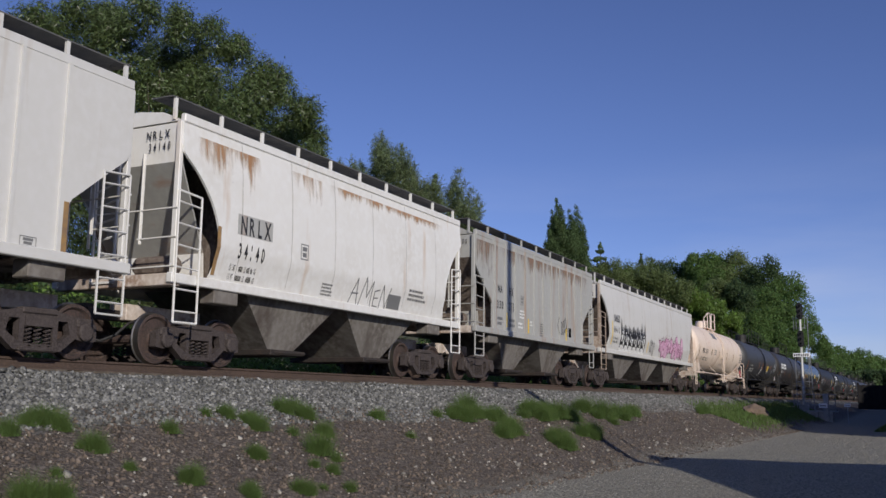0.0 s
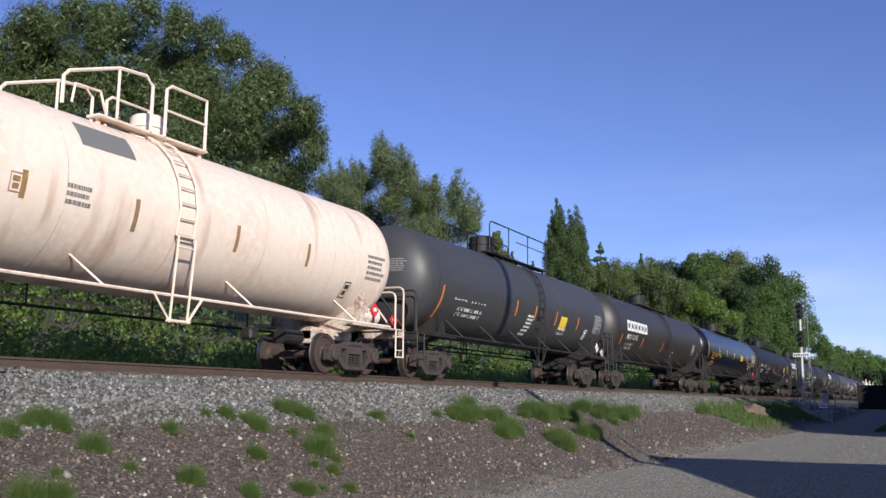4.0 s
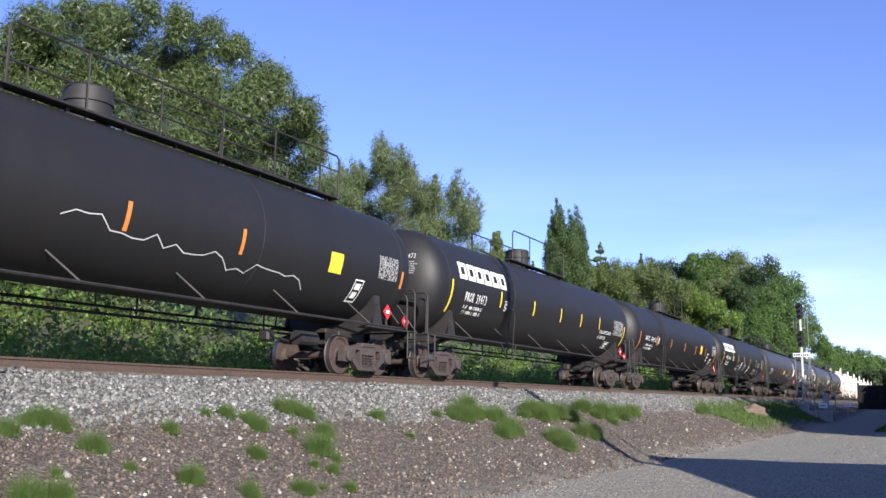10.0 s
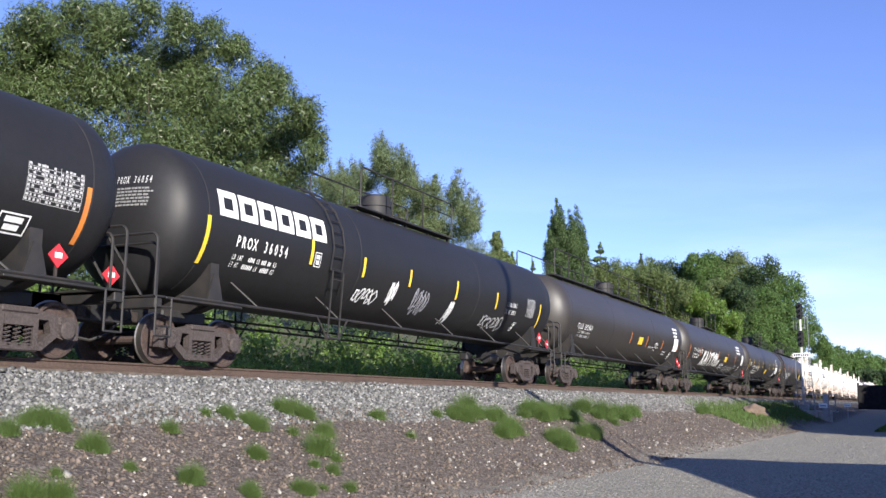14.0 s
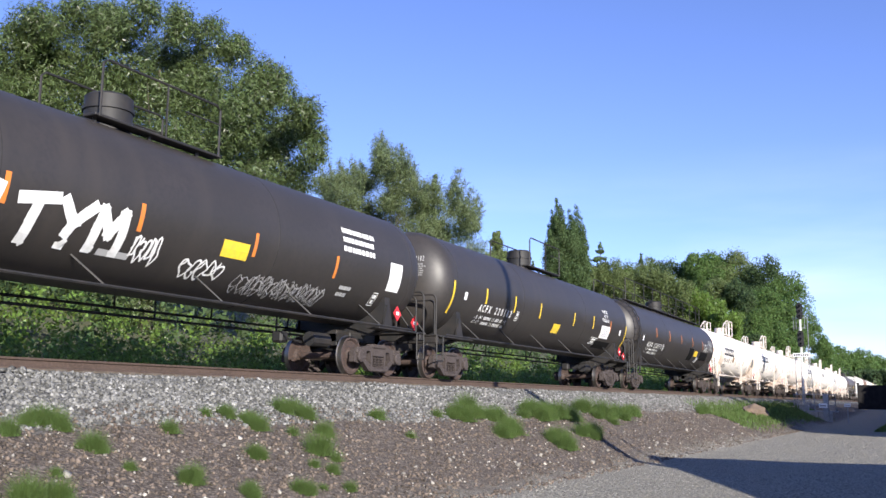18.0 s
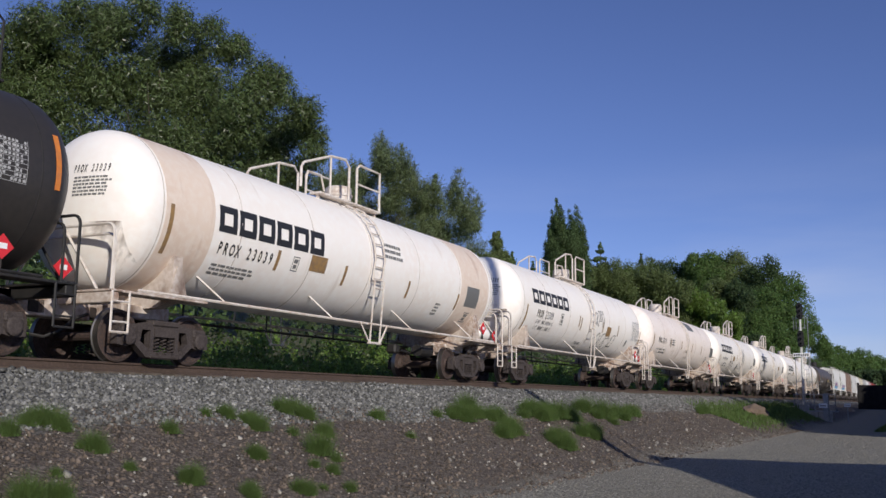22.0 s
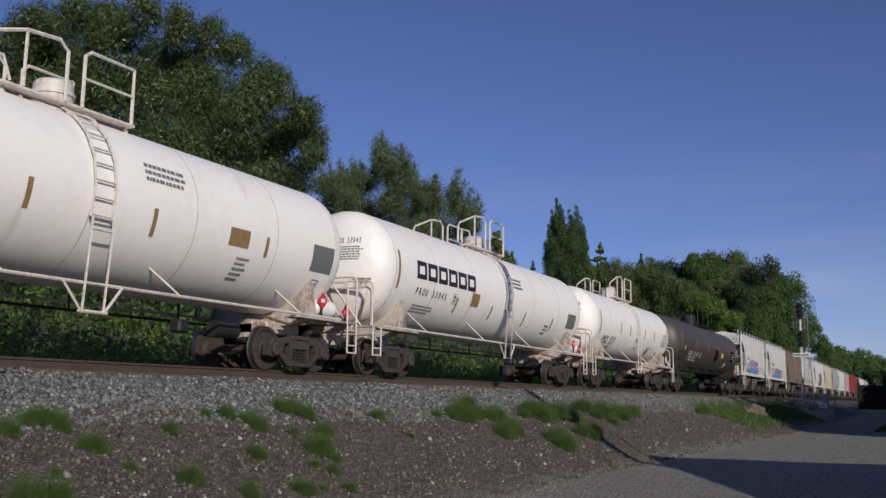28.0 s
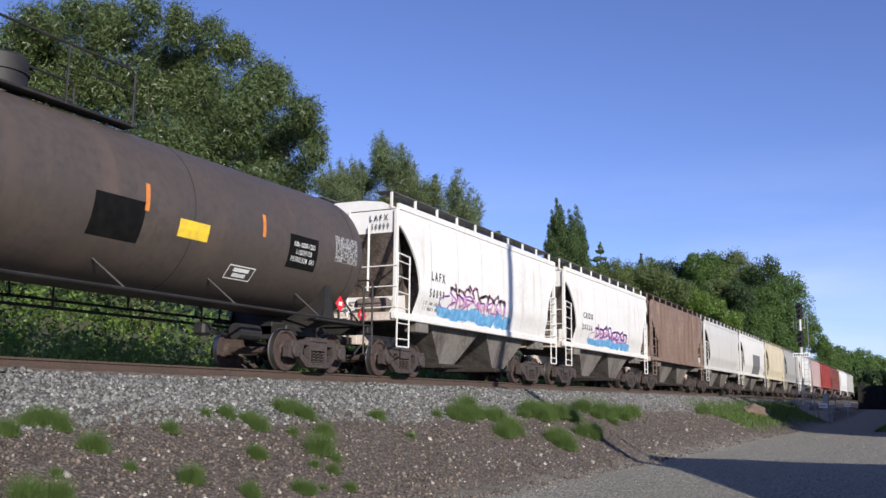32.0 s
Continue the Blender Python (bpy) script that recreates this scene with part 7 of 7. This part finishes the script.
def build_brambles():
    rnd = np.random.default_rng(4)
    cs, rs = [], []
    for i in range(1500):
        y = rnd.uniform(-42, 110)
        x = -3.9 - abs(rnd.normal()) * 3.0
        top = min(2.6, max(0.1, (-x - 3.2) * 0.75))
        cs.append((x, y, -0.8 + rnd.uniform(0.15, 1.0) * top))
        rs.append(rnd.uniform(0.3, 0.65))
    me = leaf_mesh("brambles", cs, rs, 170000, 0.085, M_LEAF_BRIGHT, 6, 1.8, -0.3, 1.0, 2, 0.3)
    tagged(new("brambles", me), "bright green brambles and weeds behind the track", "undergrowth", kind="stuff")
    cs, rs = [], []
    for i in range(1300):
        y = rnd.uniform(-34, 75)
        x = -2.15 - abs(rnd.normal()) * 0.8
        top = 0.15 + 0.75 * rnd.uniform() * min(1.0, (-x - 1.7))
        cs.append((x, y, -0.35 + 0.6 * top))
        rs.append(0.16 + 0.35 * top)
    me = leaf_mesh("trackside_weeds", cs, rs, 90000, 0.050, M_LEAF_BRIGHT, 16, 2.6, -0.8, 1.1, 2, 0.35)
    tagged(new("trackside_weeds", me), "low bright green weeds growing beside the ballast", "weeds", kind="stuff")
    cs, rs = [], []
    for i in range(900):
        y = rnd.uniform(-60, 160)
        x = -9.5 - abs(rnd.normal()) * 3.0
        cs.append((x, y, -0.3 + rnd.uniform(0, 4.4)))
        rs.append(rnd.uniform(0.5, 1.0))
    me = leaf_mesh("thicket", cs, rs, 42000, 0.17, M_LEAF_DARK, 8, 1.8)
    tagged(new("thicket", me), "dense dark green thicket behind the brambles", "undergrowth", kind="stuff")


def stones_mesh(name, xyz, sizes, mat, seed):
    """Angular stones: eight uneven corners each."""
    rnd = np.random.default_rng(seed)
    n = len(xyz)
    cube = np.array([(-1, -1, -1), (1, -1, -1), (1, 1, -1), (-1, 1, -1), (-1, -1, 1), (1, -1, 1), (1, 1, 1), (-1, 1, 1)], float) * 0.5
    v = cube[None] * (1 + rnd.uniform(-0.45, 0.35, (n, 8, 3)))
    v *= rnd.uniform(0.6, 1.25, (n, 1, 3))
    q = rnd.normal(size=(n, 4))
    q /= np.linalg.norm(q, axis=1)[:, None]
    w, x, y, z = q.T
    rot = np.stack([1 - 2 * (y * y + z * z), 2 * (x * y - z * w), 2 * (x * z + y * w), 2 * (x * y + z * w), 1 - 2 * (x * x + z * z), 2 * (y * z - x * w), 2 * (x * z - y * w), 2 * (y * z + x * w), 1 - 2 * (x * x + y * y)], 1).reshape(n, 3, 3)
    v = np.einsum("nij,nkj->nki", rot, v) * np.asarray(sizes)[:, None, None] + np.asarray(xyz)[:, None, :]
    f = np.array([(0, 3, 2, 1), (4, 5, 6, 7), (0, 1, 5, 4), (1, 2, 6, 5), (2, 3, 7, 6), (3, 0, 4, 7)])
    faces = (np.arange(n)[:, None, None] * 8 + f[None]).reshape(-1)
    me = bpy.data.meshes.new(name)
    me.vertices.add(8 * n)
    me.vertices.foreach_set("co", v.ravel())
    me.loops.add(24 * n)
    me.loops.foreach_set("vertex_index", faces)
    me.polygons.add(6 * n)
    me.polygons.foreach_set("loop_start", np.arange(0, 24 * n, 4))
    me.update(calc_edges=True)
    me.materials.append(mat)
    return me


def scatter(n, x0, x1, y0, y1, lo, hi, seed, near=1.0, sink=0.15):
    rnd = np.random.default_rng(seed)
    x = rnd.uniform(x0, x1, n)
    y = y0 + (y1 - y0) * rnd.uniform(0, 1, n) ** near
    s = rnd.uniform(lo, hi, n)
    z = np.array([bank(a, b) for a, b in zip(x, y)]) + s * sink
    return np.stack([x, y, z], 1), s


def build_stones():
    p, s = scatter(56000, 0.90, 4.1, -24, 40, 0.026, 0.062, 1, 1.9)
    keep = (p[:, 0] < 3.5) | (np.random.default_rng(2).uniform(0, 1, len(p)) < 0.45)
    p, s = p[keep], s[keep]
    pale = np.random.default_rng(4).uniform(0, 1, len(p)) < 0.15
    tagged(new("pale_ballast_stones", stones_mesh("pale_ballast_stones", p[pale], s[pale], M_STONE_PALE, 4)), "pale crushed stones among the grey ballast", "ballast", kind="stuff")
    keep = ~pale
    tagged(new("ballast_stones", stones_mesh("ballast_stones", p[keep], s[keep], M_STONE, 3)), "sharp grey crushed stones on the track shoulder", "ballast", kind="stuff")
    p, s = scatter(4000, -0.68, 0.68, -24, 40, 0.035, 0.075, 5, 1.5)
    tagged(new("crib_stones", stones_mesh("crib_stones", p, s, M_STONE, 6)), "grey crushed stones between the rails", "ballast", kind="stuff")
    p, s = scatter(19000, 3.5, 7.3, -24, 30, 0.016, 0.046, 7, 1.8)
    tagged(new("bank_pebbles", stones_mesh("bank_pebbles", p, s, M_PEBBLE, 8)), "brown gravel scattered down the bank", "gravel", kind="stuff")
    p, s = scatter(90, 3.6, 7.2, -23, 20, 0.035, 0.075, 9, 1.1)
    tagged(new("pale_stones", stones_mesh("pale_stones", p, s, M_PALE_STONE, 10)), "scattered pale larger stones on the bank", "stones", kind="stuff")
    p, s = scatter(1300, 3.6, 7.4, -23.5, 22, 0.018, 0.036, 19, 1.4)
    tagged(new("pale_pebbles", stones_mesh("pale_pebbles", p, s, M_PALE_STONE, 20)), "small pale pebbles scattered over the brown bank", "gravel", kind="stuff")
    p, s = scatter(11000, 6.8, 13.0, -16, 25, 0.010, 0.026, 11, 1.6, 0.0)
    tagged(new("road_gravel", stones_mesh("road_gravel", p, s, M_GRAVEL, 12)), "loose grey gravel on the road", "gravel", kind="stuff")


def tuft_mesh(seed, blades, spread, tall, mat):
    """A soft clump of thin upright blades, thinning out and shorter towards its edge."""
    rnd = np.random.default_rng(seed)
    r = np.abs(rnd.normal(0, 0.55, blades)) * spread
    a = rnd.uniform(0, math.tau, blades)
    lobe = 1 + 0.35 * np.sin(a * 2 + seed) + 0.2 * np.sin(a * 5 + 2 * seed)
    p = np.stack([r * lobe * np.cos(a), r * lobe * np.sin(a) * 1.2, -0.02 * np.ones(blades)], 1)
    d = rnd.normal(size=(blades, 3)) * np.array([0.55, 0.55, 0.1])
    d[:, 2] = 1
    d /= np.linalg.norm(d, axis=1)[:, None]
    h = tall * rnd.uniform(0.3, 1.1, blades) * np.exp(-0.8 * (r / spread) ** 2)
    f = rnd.uniform(0, math.tau, blades)
    b = np.stack([np.cos(f), np.sin(f), 0 * f], 1) * 0.0022
    v = np.stack([p - b, p + b, p + d * h[:, None]], 1).reshape(-1, 3)
    return blades_mesh("grass_tuft", v, mat)


def build_grass():
    meshes = [tuft_mesh(1, 2300, 0.165, 0.42, M_GRASS), tuft_mesh(2, 1800, 0.15, 0.37, M_GRASS), tuft_mesh(3, 1300, 0.14, 0.30, M_GRASS)]
    rnd = random.Random(5)
    # place along and across the bank, and width
    near = [(4.16, -18.72, 0.26), (3.89, -18.26, 0.25), (3.95, -17.93, 0.40), (4.15, -17.93, 0.20), (4.70, -17.99, 0.28), (4.33, -16.37, 0.22), (3.77, -15.04, 0.19), (3.77, -14.56, 0.35), (3.89, -14.29, 0.30), (4.19, -14.34, 0.45), (5.14, -15.60, 0.31), (3.49, -12.85, 0.41), (3.85, -12.69, 0.46), (4.48, -13.83, 0.26), (4.51, -13.02, 0.29), (5.21, -14.16, 0.43), (5.60, -14.85, 0.15), (5.79, -14.65, 0.23), (3.96, -10.36, 0.38), (4.77, -10.57, 0.23), (5.18, -17.89, 0.14), (5.33, -19.05, 0.14), (5.58, -17.33, 0.40), (6.10, -16.89, 0.29), (6.13, -15.90, 0.30), (6.14, -15.40, 0.15), (6.26, -14.93, 0.18), (5.79, -19.76, 0.36), (5.81, -19.43, 0.32)]
    far = [(4.00, -7.19, 0.30), (4.05, -6.11, 0.48), (4.13, -5.17, 0.55), (4.96, -6.33, 0.31), (3.98, -2.81, 0.57), (4.20, -2.36, 0.46), (4.22, -1.11, 0.73), (4.40, -0.69, 0.65), (3.94, 1.93, 0.71), (4.29, 2.50, 0.79), (4.31, 3.95, 0.64), (4.38, 5.45, 0.39), (5.32, -1.67, 0.52), (5.48, -4.78, 0.33), (5.75, -4.69, 0.46), (4.27, 17.67, 0.70)]
    spots = []
    for x, y, w in near:
        spots.append((x, y, w / 0.36))
        if w > 0.27:
            spots += [(x + rnd.gauss(0, w * 0.2), y + rnd.gauss(0, w * 0.28), w / 0.36 * rnd.uniform(0.5, 0.75)) for k in range(2)]
    for x, y, w in far:
        spots.append((x, y, w / 0.40))
        spots += [(x + rnd.gauss(0, w * 0.25), y + rnd.gauss(0, w * 0.7), rnd.uniform(0.8, 1.35)) for k in range(5)]
    for i, (x, y, sc) in enumerate(spots):
        o = new("grass_tuft", meshes[i % 3])
        o.matrix_basis = Matrix.Translation((x, y, bank(x, y))) @ Matrix.Rotation(rnd.uniform(0, 6.2), 4, "Z") @ Matrix.Scale(sc, 4)
        tagged(o, "short green grass tuft growing in the gravel bank", "grass", "grass tufts on the bank", "stuff")
    rn = np.random.default_rng(7)
    n = 26000
    x = rn.normal(4.6, 0.7, n)
    y = rn.uniform(19, 60, n)
    keep = (np.abs(x - 4.7) < 1.9) & ~((np.abs(x - 4.6) < 0.45) & (np.abs(y - 30.4) < 2.4))
    x, y = x[keep], y[keep]
    z = np.array([bank(a, b) for a, b in zip(x, y)])
    h = rn.uniform(0.06, 0.22, len(x))
    a = rn.uniform(0, math.tau, len(x))
    p = np.stack([x, y, z - 0.02], 1)
    b = np.stack([np.cos(a), np.sin(a), 0 * a], 1) * 0.02
    q = np.stack([rn.normal(0, 0.3, len(x)) * h, rn.normal(0, 0.3, len(x)) * h, h], 1)
    tagged(new("bank_grass", quads_mesh("bank_grass", np.stack([p - b, p + b, p + q + b * 0.3, p + q - b * 0.3], 1).reshape(-1, 3), M_GRASS)), "green grass on the bank by the signal", "grass", kind="stuff")
    n = 12000
    x, y = rn.uniform(10.6, 14.5, n), rn.uniform(31, 75, n)
    p = np.stack([x, y, np.array([bank(u, v) for u, v in zip(x, y)]) - 0.02], 1)
    h = rn.uniform(0.1, 0.5, n) * np.clip((x - 10.4) / 1.0, 0.2, 1)
    a = rn.uniform(0, math.tau, n)
    b = np.stack([np.cos(a), np.sin(a), 0 * a], 1) * 0.03
    q = np.stack([rn.normal(0, 0.3, n) * h, rn.normal(0, 0.3, n) * h, h], 1)
    tagged(new("verge_grass", quads_mesh("verge_grass", np.stack([p - b, p + b, p + q + b * 0.3, p + q - b * 0.3], 1).reshape(-1, 3), M_GRASS)), "tall green grass on the road verge", "grass", kind="stuff")


# ---- the signal and what stands by the track ----
def build_signal():
    x, y = 4.72, 53.6
    z = bank(x, y)
    sig = thing("railway_signal", "two-headed black and silver railway signal mast", "railway signal")
    sig.location = (x, y, z)
    bm = bmesh.new()
    tube(bm, [(0, 0, 0), (0, 0, 8.4)], 0.085, 10)
    part("mast", bm, M_MAST, sig)
    bm = bmesh.new()
    soft_box(bm, -0.35, 0.35, -0.35, 0.35, -0.05, 0.55, 0.04)
    part("mast_base", bm, M_GALV, sig)
    for zz in (7.93, 5.72):
        bm = bmesh.new()
        n = 16
        vs = []
        for i in range(n):
            a = math.tau * i / n
            u, w = 0.25 * math.cos(a), 0.30 * math.sin(a) + (0.36 if math.sin(a) > 0 else -0.36)
            vs.append((u, w))
        fr = [bm.verts.new((u, -0.20, zz + w)) for u, w in vs]
        bk = [bm.verts.new((u, -0.16, zz + w)) for u, w in vs]
        bm.faces.new(fr)
        bm.faces.new(bk[::-1])
        for i in range(n):
            bm.faces.new((fr[i], bk[i], bk[(i + 1) % n], fr[(i + 1) % n]))
        soft_box(bm, -0.2, 0.2, -0.16, 0.12, zz - 0.6, zz + 0.6, 0.03)
        bmesh.ops.recalc_face_normals(bm, faces=bm.faces[:])
        head = part("signal_head", bm, M_SIGNAL_BLACK, sig, "black oval signal target")
        for dz in (-0.4, 0.0, 0.4):
            bm = bmesh.new()
            lathe(bm, [(0.0, 0.11), (-0.24, 0.12), (-0.24, 0.10), (0.0, 0.09)], "Y", (0, -0.2, zz + dz), 14)
            part("lamp_hood", bm, M_SIGNAL_BLACK, head)
    for dx in (-0.42, 0.42, 0.55):
        bm = bmesh.new()
        if dx == 0.55:
            tube(bm, [(dx, 0, 3.4), (dx, 0, 7.4)], 0.03, 5)
            part("conduit", bm, M_GALV, sig)
            continue
        ladder_bm(bm, [(dx - 0.1, 0.1, 6.5), (dx - 0.1, 0.1, 7.6)], [(dx + 0.1, 0.1, 6.5), (dx + 0.1, 0.1, 7.6)], 2, 0.022)
        tube(bm, [(dx, 0.1, 7.4), (0, 0, 7.4)], 0.025, 5)
        tube(bm, [(dx, 0.1, 6.6), (0, 0, 6.6)], 0.025, 5)
        part("ladder_cage", bm, M_GALV, sig)
    bm = bmesh.new()
    ladder_bm(bm, [(-0.5, 0.2, 0.2), (-0.5, 0.1, 4.5)], [(0.75, 0.2, 0.2), (0.6, 0.1, 4.5)], 1, 0.03)
    part("ladder_rail", bm, M_GALV, sig)
    bm = bmesh.new()
    ladder_bm(bm, [(0.12, 0.16, 0.5), (0.12, 0.16, 5.0)], [(0.46, 0.16, 0.5), (0.46, 0.16, 5.0)], 12, 0.014)
    part("ladder", bm, M_GALV, sig)
    bm = bmesh.new()
    soft_box(bm, -0.63, 0.63, -0.14, -0.11, 4.30, 4.60, 0.01)
    board = part("name_board", bm, M_PLACARD, sig, "white location board with unreadable letters")
    bm = bmesh.new()
    for i in range(7):
        box(bm, -0.56 + i * 0.165, -0.46 + i * 0.165, -0.148, -0.141, 4.36, 4.54)
    part("board_writing", bm, M_INK_K, board)
    # platform with railing
    plat = thing("signal_platform", "galvanised railed platform at the signal foot", "platform")
    plat.location = (x + 0.2, y - 0.6, z)
    bm = bmesh.new()
    soft_box(bm, -0.9, 2.3, -0.5, 0.9, 0.02, 0.12)
    part("deck", bm, M_GALV, plat)
    for i in range(5):
        bm = bmesh.new()
        tube(bm, [(-0.8 + i * 0.75, -0.45, 0.1), (-0.8 + i * 0.75, -0.45, 1.35)], 0.035, 6)
        part("railing_post", bm, M_GALV, plat)
    for zz in (0.55, 0.95, 1.35):
        bm = bmesh.new()
        tube(bm, [(-0.8, -0.45, zz), (2.2, -0.45, zz)], 0.03, 6)
        part("railing_bar", bm, M_GALV, plat)
    wall = thing("retaining_wall", "low weathered concrete retaining wall", "retaining wall")
    wall.location = (x + 0.6, y - 1.4, z - 0.95)
    for i in range(3):
        bm = bmesh.new()
        soft_box(bm, -1.4 + i * 1.0, -0.42 + i * 1.0, -0.15, 0.15, 0.0, 0.98, 0.02)
        part("panel", bm, M_CONCRETE, wall)
    cab = thing("relay_cabinet", "narrow pale grey relay cabinet", "cabinet")
    cab.location = (x + 1.75, y - 1.6, z - 0.35)
    bm = bmesh.new()
    soft_box(bm, -0.2, 0.2, -0.2, 0.2, -0.4, 1.75, 0.02)
    part("body", bm, M_GALV, cab)
    bm = bmesh.new()
    soft_box(bm, -0.16, 0.16, -0.215, -0.2, 0.2, 1.65, 0.005)
    part("door", bm, M_GALV, cab)
    bx = thing("junction_box", "pale yellow trackside junction box", "box")
    bx.location = (x - 0.9, y - 1.3, z - 0.05)
    bm = bmesh.new()
    soft_box(bm, -0.35, 0.35, -0.2, 0.2, -0.1, 0.5, 0.03)
    part("body", bm, M_YELLOW_BOX, bx)
    for dx, dz, w, nm in ((1.6, 0.35, 0.30, "warning_sign"), (3.3, 0.45, 0.22, "small_sign")):
        sgn = thing(nm, "small white trackside sign with dark bar", "sign")
        sgn.location = (x + dx, y - 2.2, z + dz)
        bm = bmesh.new()
        soft_box(bm, -w, w, -0.02, 0.0, 0.0, w * 1.1, 0.005)
        part("plate", bm, M_PLACARD, sgn)
        bm = bmesh.new()
        box(bm, -w * 0.7, w * 0.7, -0.026, -0.022, w * 0.4, w * 0.6)
        part("writing", bm, M_INK_K, sgn)
        bm = bmesh.new()
        tube(bm, [(0, 0.02, -1.7), (0, 0.02, 0.1)], 0.03, 5)
        part("post", bm, M_GALV, sgn)
    mound = bmesh.new()
    bmesh.ops.create_icosphere(mound, subdivisions=4, radius=1.0)
    for v in mound.verts:
        v.co += v.normal * (noise.noise(v.co * 2.3) * 0.22)
        v.co = Vector((v.co.x * 0.62, v.co.y * 2.4, v.co.z * 0.50))
    ob = new("dirt_mound", mesh_of(mound, "dirt_mound", M_DIRT, True))
    ob.location = (4.55, 30.4, bank(4.55, 30.4) - 0.02)
    ob.rotation_euler = (0, radians(20), 0)
    tagged(ob, "bare reddish brown dirt mound in the grass", "dirt mound")


def build_fence():
    """The board screen beyond the signal, along the far side of the road; its near-black colour stands in for shade."""
    f = thing("board_fence", "tall board screen coloured near-black for its shade", "fence")
    f.location = (6.5, 92.0, -1.2)
    f.rotation_euler = (0, 0, radians(-78))
    for i in range(5):
        bm = bmesh.new()
        soft_box(bm, -0.06, 0.06, 0.05, 5.85, 0.0, 2.75, 0.02)
        for k in range(5):
            box(bm, 0.06, 0.10, 0.4 + k * 1.15, 0.5 + k * 1.15, 0.05, 2.7)
        o = part("panel", bm, M_FENCE, f)
        o.location = (0.0, i * 6.0, 0)
        bm = bmesh.new()
        soft_box(bm, -0.1, 0.12, -0.1, 0.1, 0.0, 3.0, 0.02)
        o = part("post", bm, M_FENCE, f)
        o.location = (0.0, i * 6.0, 0)


def build_roadside():
    """A utility pole and an added, unseen gabled shed beside the road, whose shadows fall across it."""
    pole = thing("utility_pole", "brown wooden utility pole beside the road", "utility pole")
    pole.location = (15.6, -10.1, -2.1)
    bm = bmesh.new()
    tube(bm, [(0, 0, 0), (0, 0, 17.5)], [0.20, 0.12], 10)
    part("shaft", bm, M_POLE, pole)
    # invented shed, its gable shaped to give the road shadow's outline
    shed = thing("shadow_casting_shed", "unseen gabled shed added to cast the wedge shadow on the road", "shed")
    shed.location = (17.35, -9.8, -2.1)
    bm = bmesh.new()
    v = [bm.verts.new(c) for c in ((0, -5.5, 0), (0, 2.9, 0), (0, 2.9, 4.30), (0, 0, 5.35), (0, -5.5, 3.15))]
    f = bm.faces.new(v)
    e = bmesh.ops.extrude_face_region(bm, geom=[f])
    bmesh.ops.translate(bm, verts=[q for q in e["geom"] if isinstance(q, bmesh.types.BMVert)], vec=(9, 0, 0))
    bmesh.ops.recalc_face_normals(bm, faces=bm.faces[:])
    part("wall", bm, M_CONCRETE, shed)
    for far, low in ((-5.7, 3.08), (3.0, 4.27)):
        bm = bmesh.new()
        q = [bm.verts.new(c) for c in ((-0.1, 0, 5.37), (9.1, 0, 5.37), (9.1, far, low), (-0.1, far, low))]
        f = bm.faces.new(q)
        e = bmesh.ops.extrude_face_region(bm, geom=[f])
        bmesh.ops.translate(bm, verts=[w for w in e["geom"] if isinstance(w, bmesh.types.BMVert)], vec=(0, 0, 0.10))
        bmesh.ops.recalc_face_normals(bm, faces=bm.faces[:])
        part("roof", bm, M_FENCE, shed)
    # unseen rod added to cast the second thin line of shadow
    bm = bmesh.new()
    tube(bm, [(0.1, -0.4, 5.0), (0.1, -0.4, 7.0)], 0.04, 6)
    part("vent_pipe", bm, M_GALV, shed)


build_trees()
build_brambles()
build_stones()
build_grass()
build_signal()
build_fence()
build_roadside()


# ---- what moves ----
def motions():
    times = [0.0, 4.0, 8.0, 12.0, 16.0, 20.0, 24.0, 28.0, 32.0]
    for car, y in TRAIN:
        walk(car, [(t, pose(0, y - SPEED * t - SLOW * t * t / 2, 0)) for t in times])
    first = WHEELSETS[0]
    rows = []
    for i in range(961):
        t = i / 30
        rows.append((t, pose(0, 0, 0, math.degrees((SPEED * t + SLOW * t * t / 2) / 0.457), 0, 0)))
    walk(first, rows)
    for w in WHEELSETS[1:]:
        w.rotation_mode = "QUATERNION"
        w.animation_data_create()
        w.animation_data.action = first.animation_data.action
        w.animation_data.action_slot = first.animation_data.action_slot


motions()
